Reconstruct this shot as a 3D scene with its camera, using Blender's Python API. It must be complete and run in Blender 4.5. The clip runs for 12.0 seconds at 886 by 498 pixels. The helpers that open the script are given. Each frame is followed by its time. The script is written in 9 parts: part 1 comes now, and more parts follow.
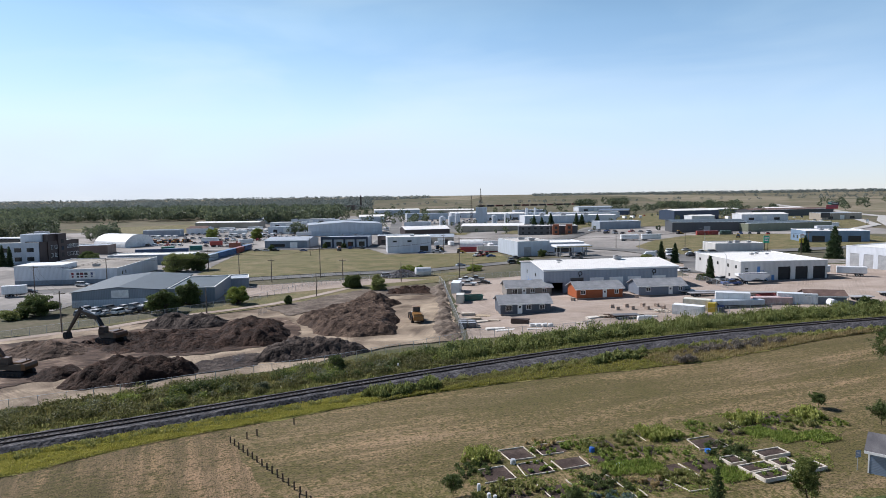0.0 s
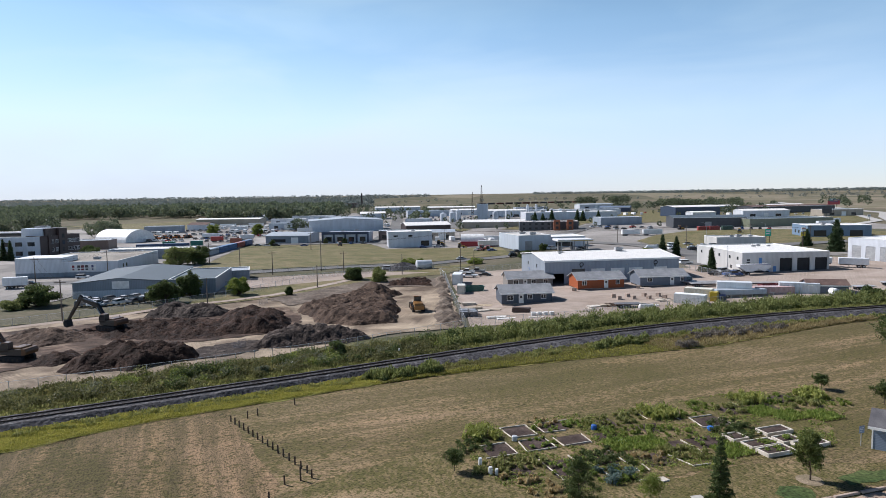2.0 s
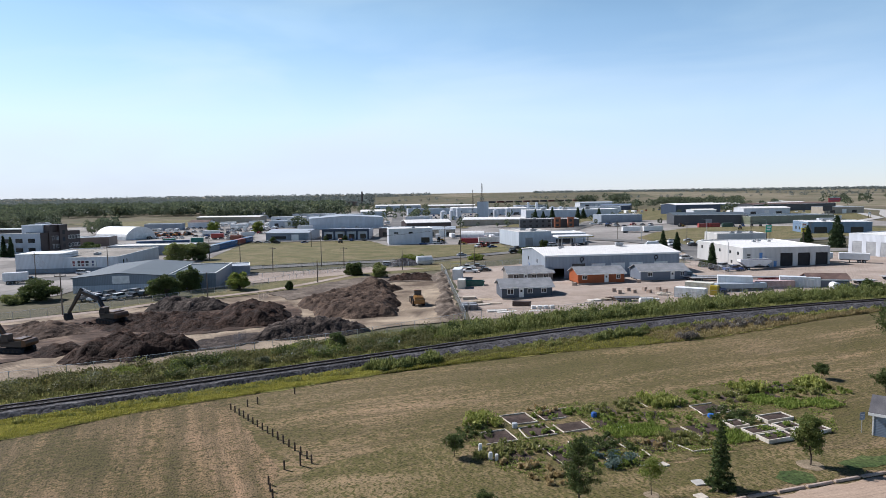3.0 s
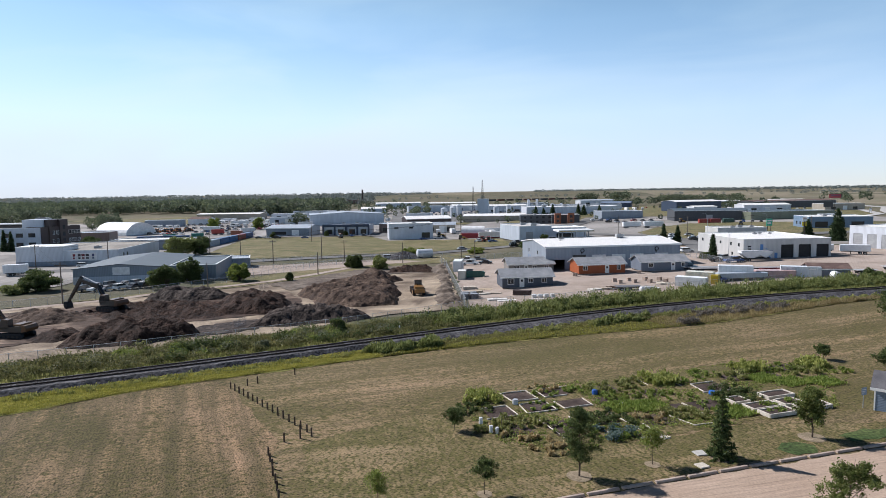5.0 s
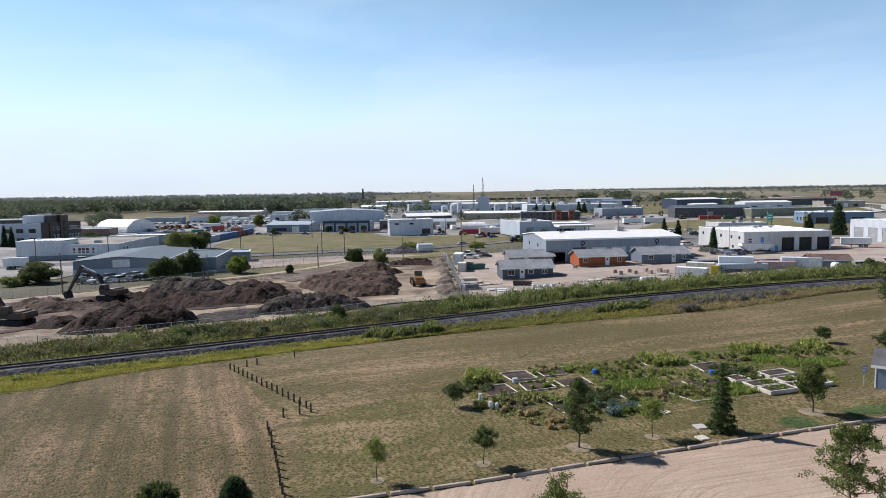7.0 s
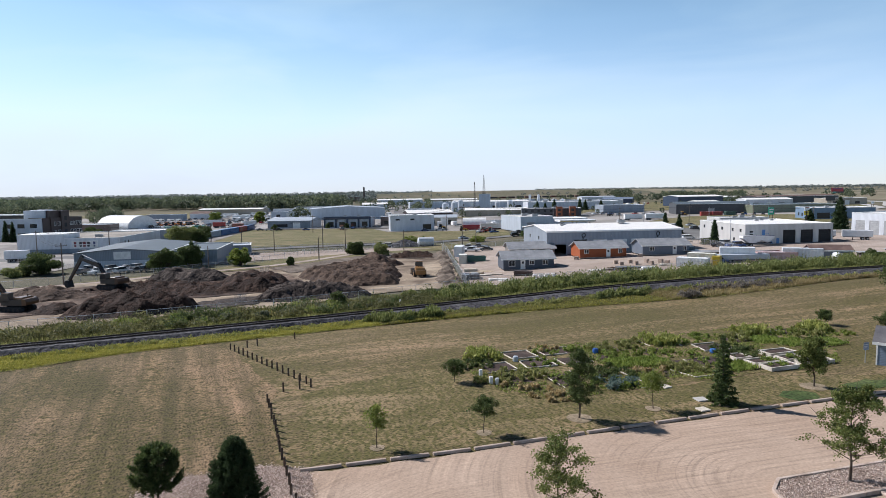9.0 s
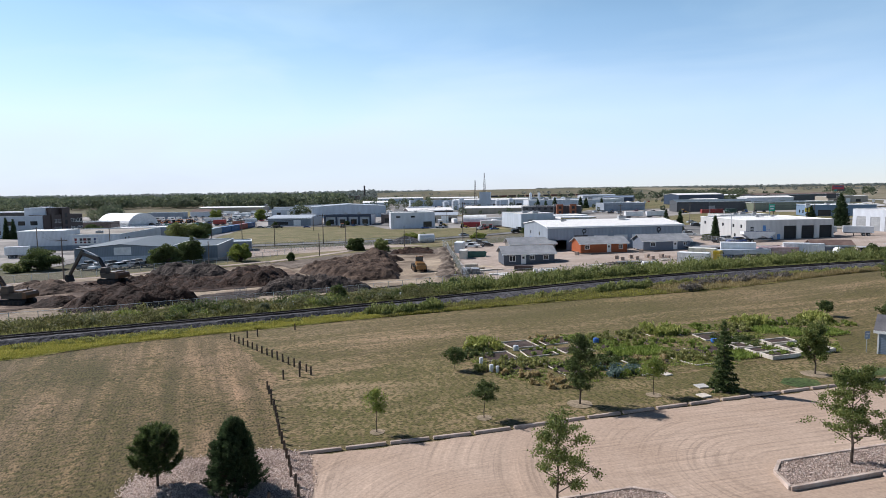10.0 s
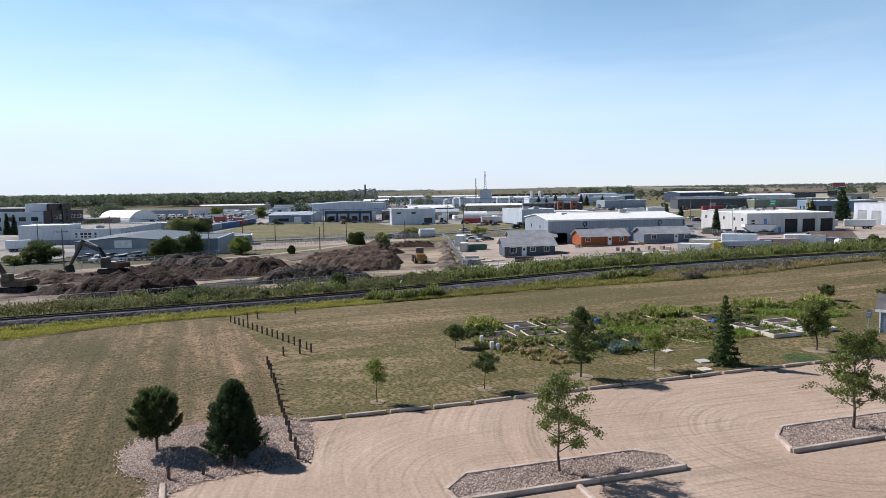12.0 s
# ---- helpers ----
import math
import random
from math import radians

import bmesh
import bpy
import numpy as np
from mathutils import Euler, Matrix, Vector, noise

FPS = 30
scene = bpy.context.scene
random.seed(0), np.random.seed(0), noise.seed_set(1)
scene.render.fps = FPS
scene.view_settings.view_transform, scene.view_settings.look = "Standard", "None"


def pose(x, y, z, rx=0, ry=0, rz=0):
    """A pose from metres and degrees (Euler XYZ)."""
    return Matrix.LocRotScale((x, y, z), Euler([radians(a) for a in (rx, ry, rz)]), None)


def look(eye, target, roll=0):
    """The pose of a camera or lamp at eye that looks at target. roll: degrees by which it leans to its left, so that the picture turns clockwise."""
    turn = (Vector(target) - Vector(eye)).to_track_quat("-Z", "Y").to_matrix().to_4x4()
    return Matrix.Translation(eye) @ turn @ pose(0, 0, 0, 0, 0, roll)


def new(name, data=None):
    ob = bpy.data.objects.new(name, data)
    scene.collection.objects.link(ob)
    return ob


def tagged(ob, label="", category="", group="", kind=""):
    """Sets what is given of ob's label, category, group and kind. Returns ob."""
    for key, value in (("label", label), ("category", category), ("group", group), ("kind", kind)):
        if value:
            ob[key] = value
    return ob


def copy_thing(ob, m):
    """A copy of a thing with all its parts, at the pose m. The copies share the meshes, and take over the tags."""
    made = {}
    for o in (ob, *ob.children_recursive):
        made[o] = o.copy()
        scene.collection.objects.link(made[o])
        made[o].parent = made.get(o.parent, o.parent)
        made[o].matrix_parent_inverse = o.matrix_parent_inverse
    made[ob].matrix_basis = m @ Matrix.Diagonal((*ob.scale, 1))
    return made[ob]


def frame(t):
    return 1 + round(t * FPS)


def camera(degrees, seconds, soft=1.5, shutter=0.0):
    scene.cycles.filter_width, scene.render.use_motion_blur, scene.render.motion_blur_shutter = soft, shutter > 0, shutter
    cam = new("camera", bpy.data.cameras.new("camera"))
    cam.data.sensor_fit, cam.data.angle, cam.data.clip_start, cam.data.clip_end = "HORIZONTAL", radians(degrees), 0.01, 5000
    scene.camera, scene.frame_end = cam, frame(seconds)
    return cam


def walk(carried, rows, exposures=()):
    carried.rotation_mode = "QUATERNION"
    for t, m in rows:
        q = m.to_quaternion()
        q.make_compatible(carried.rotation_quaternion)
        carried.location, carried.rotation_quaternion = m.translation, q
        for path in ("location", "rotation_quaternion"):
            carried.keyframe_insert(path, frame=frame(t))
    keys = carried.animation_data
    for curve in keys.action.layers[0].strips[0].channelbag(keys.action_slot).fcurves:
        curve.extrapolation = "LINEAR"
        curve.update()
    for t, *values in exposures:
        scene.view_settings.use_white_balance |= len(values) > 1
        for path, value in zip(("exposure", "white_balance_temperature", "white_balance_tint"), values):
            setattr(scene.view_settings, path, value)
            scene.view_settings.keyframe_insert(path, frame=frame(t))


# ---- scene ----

# The camera sinks straight down, from 28 m to 14 m: seconds, x, y, z, yaw, pitch
PATH = [
    (0, 0.10, 0.05, 28.00, 0.000, -4.909),
    (0.5, 0.08, 0.07, 27.40, 0.009, -4.906),
    (1, 0.05, 0.10, 26.77, 0.032, -4.905),
    (1.5, 0.03, 0.14, 26.18, 0.066, -4.942),
    (2, 0.02, 0.16, 25.56, 0.079, -4.993),
    (2.5, 0.04, 0.15, 24.93, 0.099, -5.044),
    (3, 0.04, 0.14, 24.29, 0.117, -5.077),
    (5, 0.01, 0.11, 21.85, 0.155, -5.131),
    (5.5, 0.02, 0.12, 21.25, 0.173, -5.116),
    (6, 0.05, 0.12, 20.72, 0.176, -5.119),
    (6.5, 0.05, 0.09, 20.17, 0.184, -5.129),
    (7, 0.06, 0.04, 19.62, 0.200, -5.131),
    (9, 0.10, -0.06, 17.38, 0.294, -5.161),
    (9.5, 0.11, -0.07, 16.85, 0.326, -5.210),
    (10, 0.11, -0.04, 16.33, 0.346, -5.229),
    (10.5, 0.09, -0.01, 15.78, 0.361, -5.216),
    (11, 0.08, -0.01, 15.25, 0.380, -5.235),
    (11.5, 0.09, -0.04, 14.73, 0.393, -5.224),
    (12, 0.10, -0.09, 14.25, 0.406, -5.232),
]
LEAN = -0.866


def aim(x, y, z, yaw, pitch):
    a, b = radians(yaw), radians(pitch)
    target = (x - 100 * math.sin(a) * math.cos(b), y + 100 * math.cos(a) * math.cos(b), z + 100 * math.sin(b))
    return look((x, y, z), target, LEAN)


cam = camera(69.0, 12.0, soft=0.5)
walk(cam, [(t, aim(*row)) for t, *row in PATH], exposures=[(0.0, 0.46, 5850, 15), (12.0, 0.5, 5880, 15)])

# ---- sky and sun ----
SUN_FROM = Vector((-0.86, 0.51, 0.84)).normalized()
world = bpy.data.worlds.new("sky")
scene.world = world
world.use_nodes = True
wn, wl = world.node_tree.nodes, world.node_tree.links
wn.clear()
sky = wn.new("ShaderNodeTexSky")
sky.sky_type, sky.sun_disc = "NISHITA", False
sky.sun_elevation = math.asin(SUN_FROM.z)
sky.sun_rotation = math.atan2(SUN_FROM.x, SUN_FROM.y)
sky.altitude, sky.air_density, sky.dust_density, sky.ozone_density = 500, 0.8, 0.0, 0.5
coord = wn.new("ShaderNodeTexCoord")
stretch = wn.new("ShaderNodeMapping")
stretch.inputs["Scale"].default_value = (1.6, 1.6, 7.0)
stretch.inputs["Rotation"].default_value = (0.12, 0.1, 0.3)
wisp = wn.new("ShaderNodeTexNoise")
wisp.inputs["Scale"].default_value, wisp.inputs["Detail"].default_value, wisp.inputs["Distortion"].default_value = 1.3, 7, 0.5
thin = wn.new("ShaderNodeValToRGB")
thin.color_ramp.elements[0].position, thin.color_ramp.elements[1].position = 0.44, 0.74
thin.color_ramp.elements[0].color = (0.3, 0.3, 0.3, 1)
thin.color_ramp.elements[1].color = (0.78, 0.78, 0.78, 1)
veil = wn.new("ShaderNodeMixRGB")
veil.inputs[2].default_value = (6.15, 6.5, 6.8, 1)
air = wn.new("ShaderNodeBackground")
air.inputs["Strength"].default_value = 0.102
out = wn.new("ShaderNodeOutputWorld")
wl.new(coord.outputs["Generated"], stretch.inputs["Vector"])
wl.new(stretch.outputs["Vector"], wisp.inputs["Vector"])
wl.new(wisp.outputs["Fac"], thin.inputs["Fac"])
# thin haze that is thickest low in the sky and clears towards the zenith
split = wn.new("ShaderNodeSeparateXYZ")
low = wn.new("ShaderNodeMapRange")
low.inputs["From Min"].default_value, low.inputs["From Max"].default_value = 0.12, 0.6
low.inputs["To Min"].default_value, low.inputs["To Max"].default_value = 1.0, 0.12
wl.new(coord.outputs["Generated"], split.inputs[0])
wl.new(split.outputs["Z"], low.inputs["Value"])
# the haze is brightest towards the sun
side = wn.new("ShaderNodeMapRange")
side.inputs["From Min"].default_value, side.inputs["From Max"].default_value = -0.55, 0.6
side.inputs["To Min"].default_value, side.inputs["To Max"].default_value = 1.2, 0.45
wl.new(split.outputs["X"], side.inputs["Value"])
lit = wn.new("ShaderNodeMath")
lit.operation = "MULTIPLY"
wl.new(low.outputs["Result"], lit.inputs[0])
wl.new(side.outputs["Result"], lit.inputs[1])
part_ = wn.new("ShaderNodeMath")
part_.operation = "MULTIPLY"
wl.new(thin.outputs["Color"], part_.inputs[0])
wl.new(lit.outputs[0], part_.inputs[1])
wl.new(part_.outputs[0], veil.inputs["Fac"])
# a pale neutral band of dust above the horizon
band_ = wn.new("ShaderNodeMapRange")
band_.interpolation_type = "SMOOTHSTEP"
band_.inputs["From Min"].default_value, band_.inputs["From Max"].default_value = 0.0, 0.24
band_.inputs["To Min"].default_value, band_.inputs["To Max"].default_value = 0.72, 0.0
wl.new(split.outputs["Z"], band_.inputs["Value"])
dust = wn.new("ShaderNodeMixRGB")
dust.inputs[2].default_value = (6.25, 6.85, 7.3, 1)
east = wn.new("ShaderNodeMapRange")
east.inputs["From Min"].default_value, east.inputs["From Max"].default_value = 0.0, 0.5
east.inputs["To Min"].default_value, east.inputs["To Max"].default_value = 1.0, 0.6
wl.new(split.outputs["X"], east.inputs["Value"])
settled = wn.new("ShaderNodeMath")
settled.operation = "MULTIPLY"
wl.new(band_.outputs["Result"], settled.inputs[0])
wl.new(east.outputs["Result"], settled.inputs[1])
wl.new(settled.outputs[0], dust.inputs["Fac"])
wl.new(sky.outputs["Color"], dust.inputs[1])
wl.new(dust.outputs["Color"], veil.inputs[1])
# sky above the view is darkened and blued to deepen shadows; horizon dimmed
deep = wn.new("ShaderNodeMapRange")
deep.inputs["From Min"].default_value, deep.inputs["From Max"].default_value = 0.24, 0.62
deep.inputs["To Min"].default_value, deep.inputs["To Max"].default_value = 0.0, 1.0
wl.new(split.outputs["Z"], deep.inputs["Value"])
over = wn.new("ShaderNodeMixRGB")
over.blend_type = "MULTIPLY"
over.inputs[0].default_value = 1.0
wl.new(veil.outputs["Color"], over.inputs[1])
edge = wn.new("ShaderNodeMapRange")
edge.inputs["From Min"].default_value, edge.inputs["From Max"].default_value = 0.0, 0.11
edge.inputs["To Min"].default_value, edge.inputs["To Max"].default_value = 0.8, 1.0
wl.new(split.outputs["Z"], edge.inputs["Value"])
blue = wn.new("ShaderNodeMixRGB")
blue.inputs[1].default_value, blue.inputs[2].default_value = (1, 1, 1, 1), (0.12, 0.19, 0.31, 1)
wl.new(deep.outputs["Result"], blue.inputs[0])
fade = wn.new("ShaderNodeMixRGB")
fade.blend_type = "MULTIPLY"
fade.inputs[0].default_value = 1.0
wl.new(blue.outputs["Color"], fade.inputs[1])
wl.new(edge.outputs["Result"], fade.inputs[2])
wl.new(fade.outputs["Color"], over.inputs[2])
clear = wn.new("ShaderNodeMapRange")
clear.inputs["From Min"].default_value, clear.inputs["From Max"].default_value = 0.04, 0.26
wl.new(split.outputs["Z"], clear.inputs["Value"])
azure = wn.new("ShaderNodeMixRGB")
azure.blend_type = "MULTIPLY"
azure.inputs[2].default_value = (0.9, 1.05, 0.97, 1)
wl.new(clear.outputs["Result"], azure.inputs[0])
wl.new(over.outputs["Color"], azure.inputs[1])
wl.new(azure.outputs["Color"], air.inputs["Color"])
wl.new(air.outputs["Background"], out.inputs["Surface"])

sun = new("sun", bpy.data.lights.new("sun", "SUN"))
sun.data.energy, sun.data.angle, sun.data.color = 5.0, radians(0.55), (1.0, 0.93, 0.82)
sun.matrix_world = look((0, 0, 60), Vector((0, 0, 60)) - SUN_FROM)

# ---- materials ----
def ramp(nt, fac, stops):
    node = nt.nodes.new("ShaderNodeValToRGB")
    els = node.color_ramp.elements
    while len(els) < len(stops):
        els.new(0.5)
    for el, (p, c) in zip(els, stops):
        el.position, el.color = p, (*c, 1)
    nt.links.new(fac, node.inputs["Fac"])
    return node.outputs["Color"]


def noise_of(nt, vec, scale, detail=4, distortion=0.0):
    node = nt.nodes.new("ShaderNodeTexNoise")
    node.inputs["Scale"].default_value = scale
    node.inputs["Detail"].default_value = detail
    node.inputs["Distortion"].default_value = distortion
    nt.links.new(vec, node.inputs["Vector"])
    return node.outputs["Fac"]


def mapped(nt, vec, scale=(1, 1, 1), turn=0.0):
    node = nt.nodes.new("ShaderNodeMapping")
    node.vector_type = "TEXTURE"
    node.inputs["Scale"].default_value = tuple(1 / v for v in scale)
    node.inputs["Rotation"].default_value = (0, 0, radians(turn))
    nt.links.new(vec, node.inputs["Vector"])
    return node.outputs["Vector"]


def blend(nt, fac, a, b, mode="MIX"):
    node = nt.nodes.new("ShaderNodeMixRGB")
    node.blend_type = mode
    for slot, v in zip((0, 1, 2), (fac, a, b)):
        if isinstance(v, (int, float)):
            node.inputs[slot].default_value = v if slot == 0 else (v, v, v, 1)
        elif isinstance(v, tuple):
            node.inputs[slot].default_value = (*v, 1)
        else:
            nt.links.new(v, node.inputs[slot])
    return node.outputs["Color"]


def start_mat(name, rough=0.8, metal=0.0, spec=0.3):
    m = bpy.data.materials.new(name)
    m.use_nodes = True
    nt = m.node_tree
    b = nt.nodes["Principled BSDF"]
    b.inputs["Roughness"].default_value = rough
    b.inputs["Metallic"].default_value = metal
    b.inputs["Specular IOR Level"].default_value = spec
    co = nt.nodes.new("ShaderNodeTexCoord")
    return m, nt, b, co.outputs["Object"]


def relief(nt, b, height, strength, distance):
    node = nt.nodes.new("ShaderNodeBump")
    node.inputs["Strength"].default_value, node.inputs["Distance"].default_value = strength, distance
    nt.links.new(height, node.inputs["Height"])
    nt.links.new(node.outputs["Normal"], b.inputs["Normal"])


def earthy(name, a, b_, c, coarse=0.15, fine=4.0, rough=0.9, bump=0.4, dist=0.05, grain=0.35, stretch=None, turn=0.0):
    """Two scales of mottling between three colours, with grain relief."""
    m, nt, b, vec = start_mat(name, rough, 0, 0.15)
    big = noise_of(nt, vec, coarse, 5, 0.4)
    col = ramp(nt, big, [(0.32, a), (0.5, b_), (0.68, c)])
    v2 = mapped(nt, vec, stretch, turn) if stretch else vec
    small = noise_of(nt, v2, fine, 6)
    shade = ramp(nt, small, [(0.3, (1 - grain,) * 3), (0.7, (1 + grain,) * 3)])
    col = blend(nt, 1.0, col, shade, "MULTIPLY")
    nt.links.new(col, b.inputs["Base Color"])
    relief(nt, b, small, bump, dist)
    return m


def painted(name, c, rough=0.5, metal=0.0, dirt=0.12, scale=0.6, spec=0.4, per_object=0.0):
    """Paint or sheet with faint stains and fading."""
    m, nt, b, vec = start_mat(name, rough, metal, spec)
    n1, n2 = noise_of(nt, vec, scale, 5, 0.6), noise_of(nt, vec, scale * 14, 4)
    dark = tuple(v * (1 - dirt * 1.6) for v in c)
    light = tuple(min(1, v * (1 + dirt * 0.6)) for v in c)
    col = ramp(nt, n1, [(0.3, dark), (0.7, light)])
    col = blend(nt, 1.0, col, ramp(nt, n2, [(0.3, (1 - dirt,) * 3), (0.7, (1,) * 3)]), "MULTIPLY")
    nt.links.new(col, b.inputs["Base Color"])
    return m


def siding(name, c, pitch=0.3, rough=0.45, axis="X", dirt=0.12, metal=0.0, depth=0.03):
    """Ribbed metal sheet or lap boards; axis is the way across the ribs."""
    m, nt, b, vec = start_mat(name, rough, metal, 0.4)
    wave = nt.nodes.new("ShaderNodeTexWave")
    wave.bands_direction = axis
    wave.inputs["Scale"].default_value = 0.314 / pitch
    nt.links.new(vec, wave.inputs["Vector"])
    n1 = noise_of(nt, mapped(nt, vec, (0.5, 0.5, 0.12)), 1.0, 5, 0.3)
    col = ramp(nt, n1, [(0.3, tuple(v * (1 - dirt * 1.5) for v in c)), (0.7, c)])
    # shade in the recesses between ribs is painted as darker base colour
    groove_shade = ramp(nt, wave.outputs["Fac"], [(0.0, (0.8, 0.8, 0.8)), (0.25, (1, 1, 1))])
    col = blend(nt, 1.0, col, groove_shade, "MULTIPLY")
    nt.links.new(col, b.inputs["Base Color"])
    relief(nt, b, wave.outputs["Fac"], 0.5, depth)
    return m


def leafy(name, dark, mid, light, rough=0.6, clump=None):
    """Leaves: every leaf or spray has a shade of its own."""
    m, nt, b, vec = start_mat(name, rough, 0, 0.2)
    geo = nt.nodes.new("ShaderNodeNewGeometry")
    big = noise_of(nt, vec, 0.25 if clump is None else clump, 3)
    sumv = nt.nodes.new("ShaderNodeMath")
    sumv.operation = "MULTIPLY_ADD"
    sumv.inputs[1].default_value = 0.6 if clump is None else 0.3
    nt.links.new(geo.outputs["Random Per Island"], sumv.inputs[0])
    half = nt.nodes.new("ShaderNodeMath")
    half.operation = "MULTIPLY"
    half.inputs[1].default_value = 0.5 if clump is None else 0.8
    nt.links.new(big, half.inputs[0])
    nt.links.new(half.outputs[0], sumv.inputs[2])
    col = ramp(nt, sumv.outputs[0], [(0.15, dark), (0.5, mid), (0.85, light)])
    nt.links.new(col, b.inputs["Base Color"])
    thin_ = nt.nodes.new("ShaderNodeBsdfTranslucent")
    nt.links.new(col, thin_.inputs["Color"])
    mix = nt.nodes.new("ShaderNodeMixShader")
    mix.inputs[0].default_value = 0.42
    outn = nt.nodes["Material Output"]
    nt.links.new(b.outputs[0], mix.inputs[1])
    nt.links.new(thin_.outputs[0], mix.inputs[2])
    nt.links.new(mix.outputs[0], outn.inputs["Surface"])
    return m


def glassy(name, c=(0.03, 0.035, 0.04), rough=0.08):
    m, nt, b, vec = start_mat(name, rough, 0, 0.6)
    b.inputs["Base Color"].default_value = (*c, 1)
    return m


def field_mat(name, lane, lane2, strong, patch, tint, green):
    """Mown dry grass: worn tan ground with ragged green tufts, mower lanes and fine stubble."""
    m, nt, b, vec = start_mat(name, 0.9, 0, 0.1)
    big = noise_of(nt, mapped(nt, vec, (0.5, 1.4, 1), lane), patch, 7, 0.8)
    tan = ramp(nt, big, [(0.34, (0.118, 0.1, 0.056)), (0.52, (0.162, 0.132, 0.08)), (0.72, (0.23, 0.178, 0.122))])
    lanes = noise_of(nt, mapped(nt, vec, (0.02, 0.8, 1), lane), 1.0, 3, 0.05)
    tan = blend(nt, 1.0, tan, ramp(nt, lanes, [(0.36, (1 - strong, 1 - strong * 0.85, 1 - strong)), (0.5, (1, 1, 1)), (0.64, (1 + strong * 1.2, 1 + strong, 1 + strong))]), "MULTIPLY")
    lanes2 = noise_of(nt, mapped(nt, vec, (0.03, 0.3, 1), lane2), 1.0, 3, 0.1)
    tan = blend(nt, 1.0, tan, ramp(nt, lanes2, [(0.36, (0.88, 0.9, 0.86)), (0.66, (1.12, 1.1, 1.08))]), "MULTIPLY")
    # ragged tufts about a foot across, thicker where the ground is less worn
    ragged = noise_of(nt, mapped(nt, vec, (0.75, 1.3, 1), lane2), 2.1, 6, 0.4)
    worn = blend(nt, 0.3, ragged, big)
    tufts = ramp(nt, worn, [(green - 0.035, (1, 1, 1)), (green + 0.025, (0, 0, 0))])
    col = blend(nt, tufts, tan, (0.094, 0.088, 0.038))
    fine = noise_of(nt, mapped(nt, vec, (0.8, 1.5, 1), lane), 4.6, 6, 0.2)
    col = blend(nt, 1.0, col, ramp(nt, fine, [(0.34, (0.36, 0.38, 0.33)), (0.48, (0.97, 0.97, 0.96)), (0.66, (1.42, 1.36, 1.3))]), "MULTIPLY")
    col = blend(nt, 1.0, col, tint, "MULTIPLY")
    nt.links.new(col, b.inputs["Base Color"])
    relief(nt, b, fine, 0.7, 0.07)
    return m


def land_mat():
    """Far land: stubble, pasture and scrub in large plots, with distance haze greyed in."""
    m, nt, b, vec = start_mat("open_land", 0.95, 0, 0.05)
    cells = nt.nodes.new("ShaderNodeTexVoronoi")
    cells.inputs["Scale"].default_value = 0.0035
    nt.links.new(mapped(nt, vec, (1, 0.6, 1), 18), cells.inputs["Vector"])
    col = ramp(nt, cells.outputs["Color"], [(0.2, (0.125, 0.116, 0.092)), (0.5, (0.17, 0.15, 0.12)), (0.8, (0.23, 0.2, 0.165))])
    mid = noise_of(nt, vec, 0.03, 6, 0.5)
    col = blend(nt, 1.0, col, ramp(nt, mid, [(0.3, (0.65, 0.75, 0.6)), (0.7, (1.2, 1.12, 1.1))]), "MULTIPLY")
    fine = noise_of(nt, vec, 0.7, 5)
    col = blend(nt, 1.0, col, ramp(nt, fine, [(0.3, (0.75, 0.8, 0.72)), (0.7, (1.15, 1.12, 1.1))]), "MULTIPLY")
    nt.links.new(col, b.inputs["Base Color"])
    return m


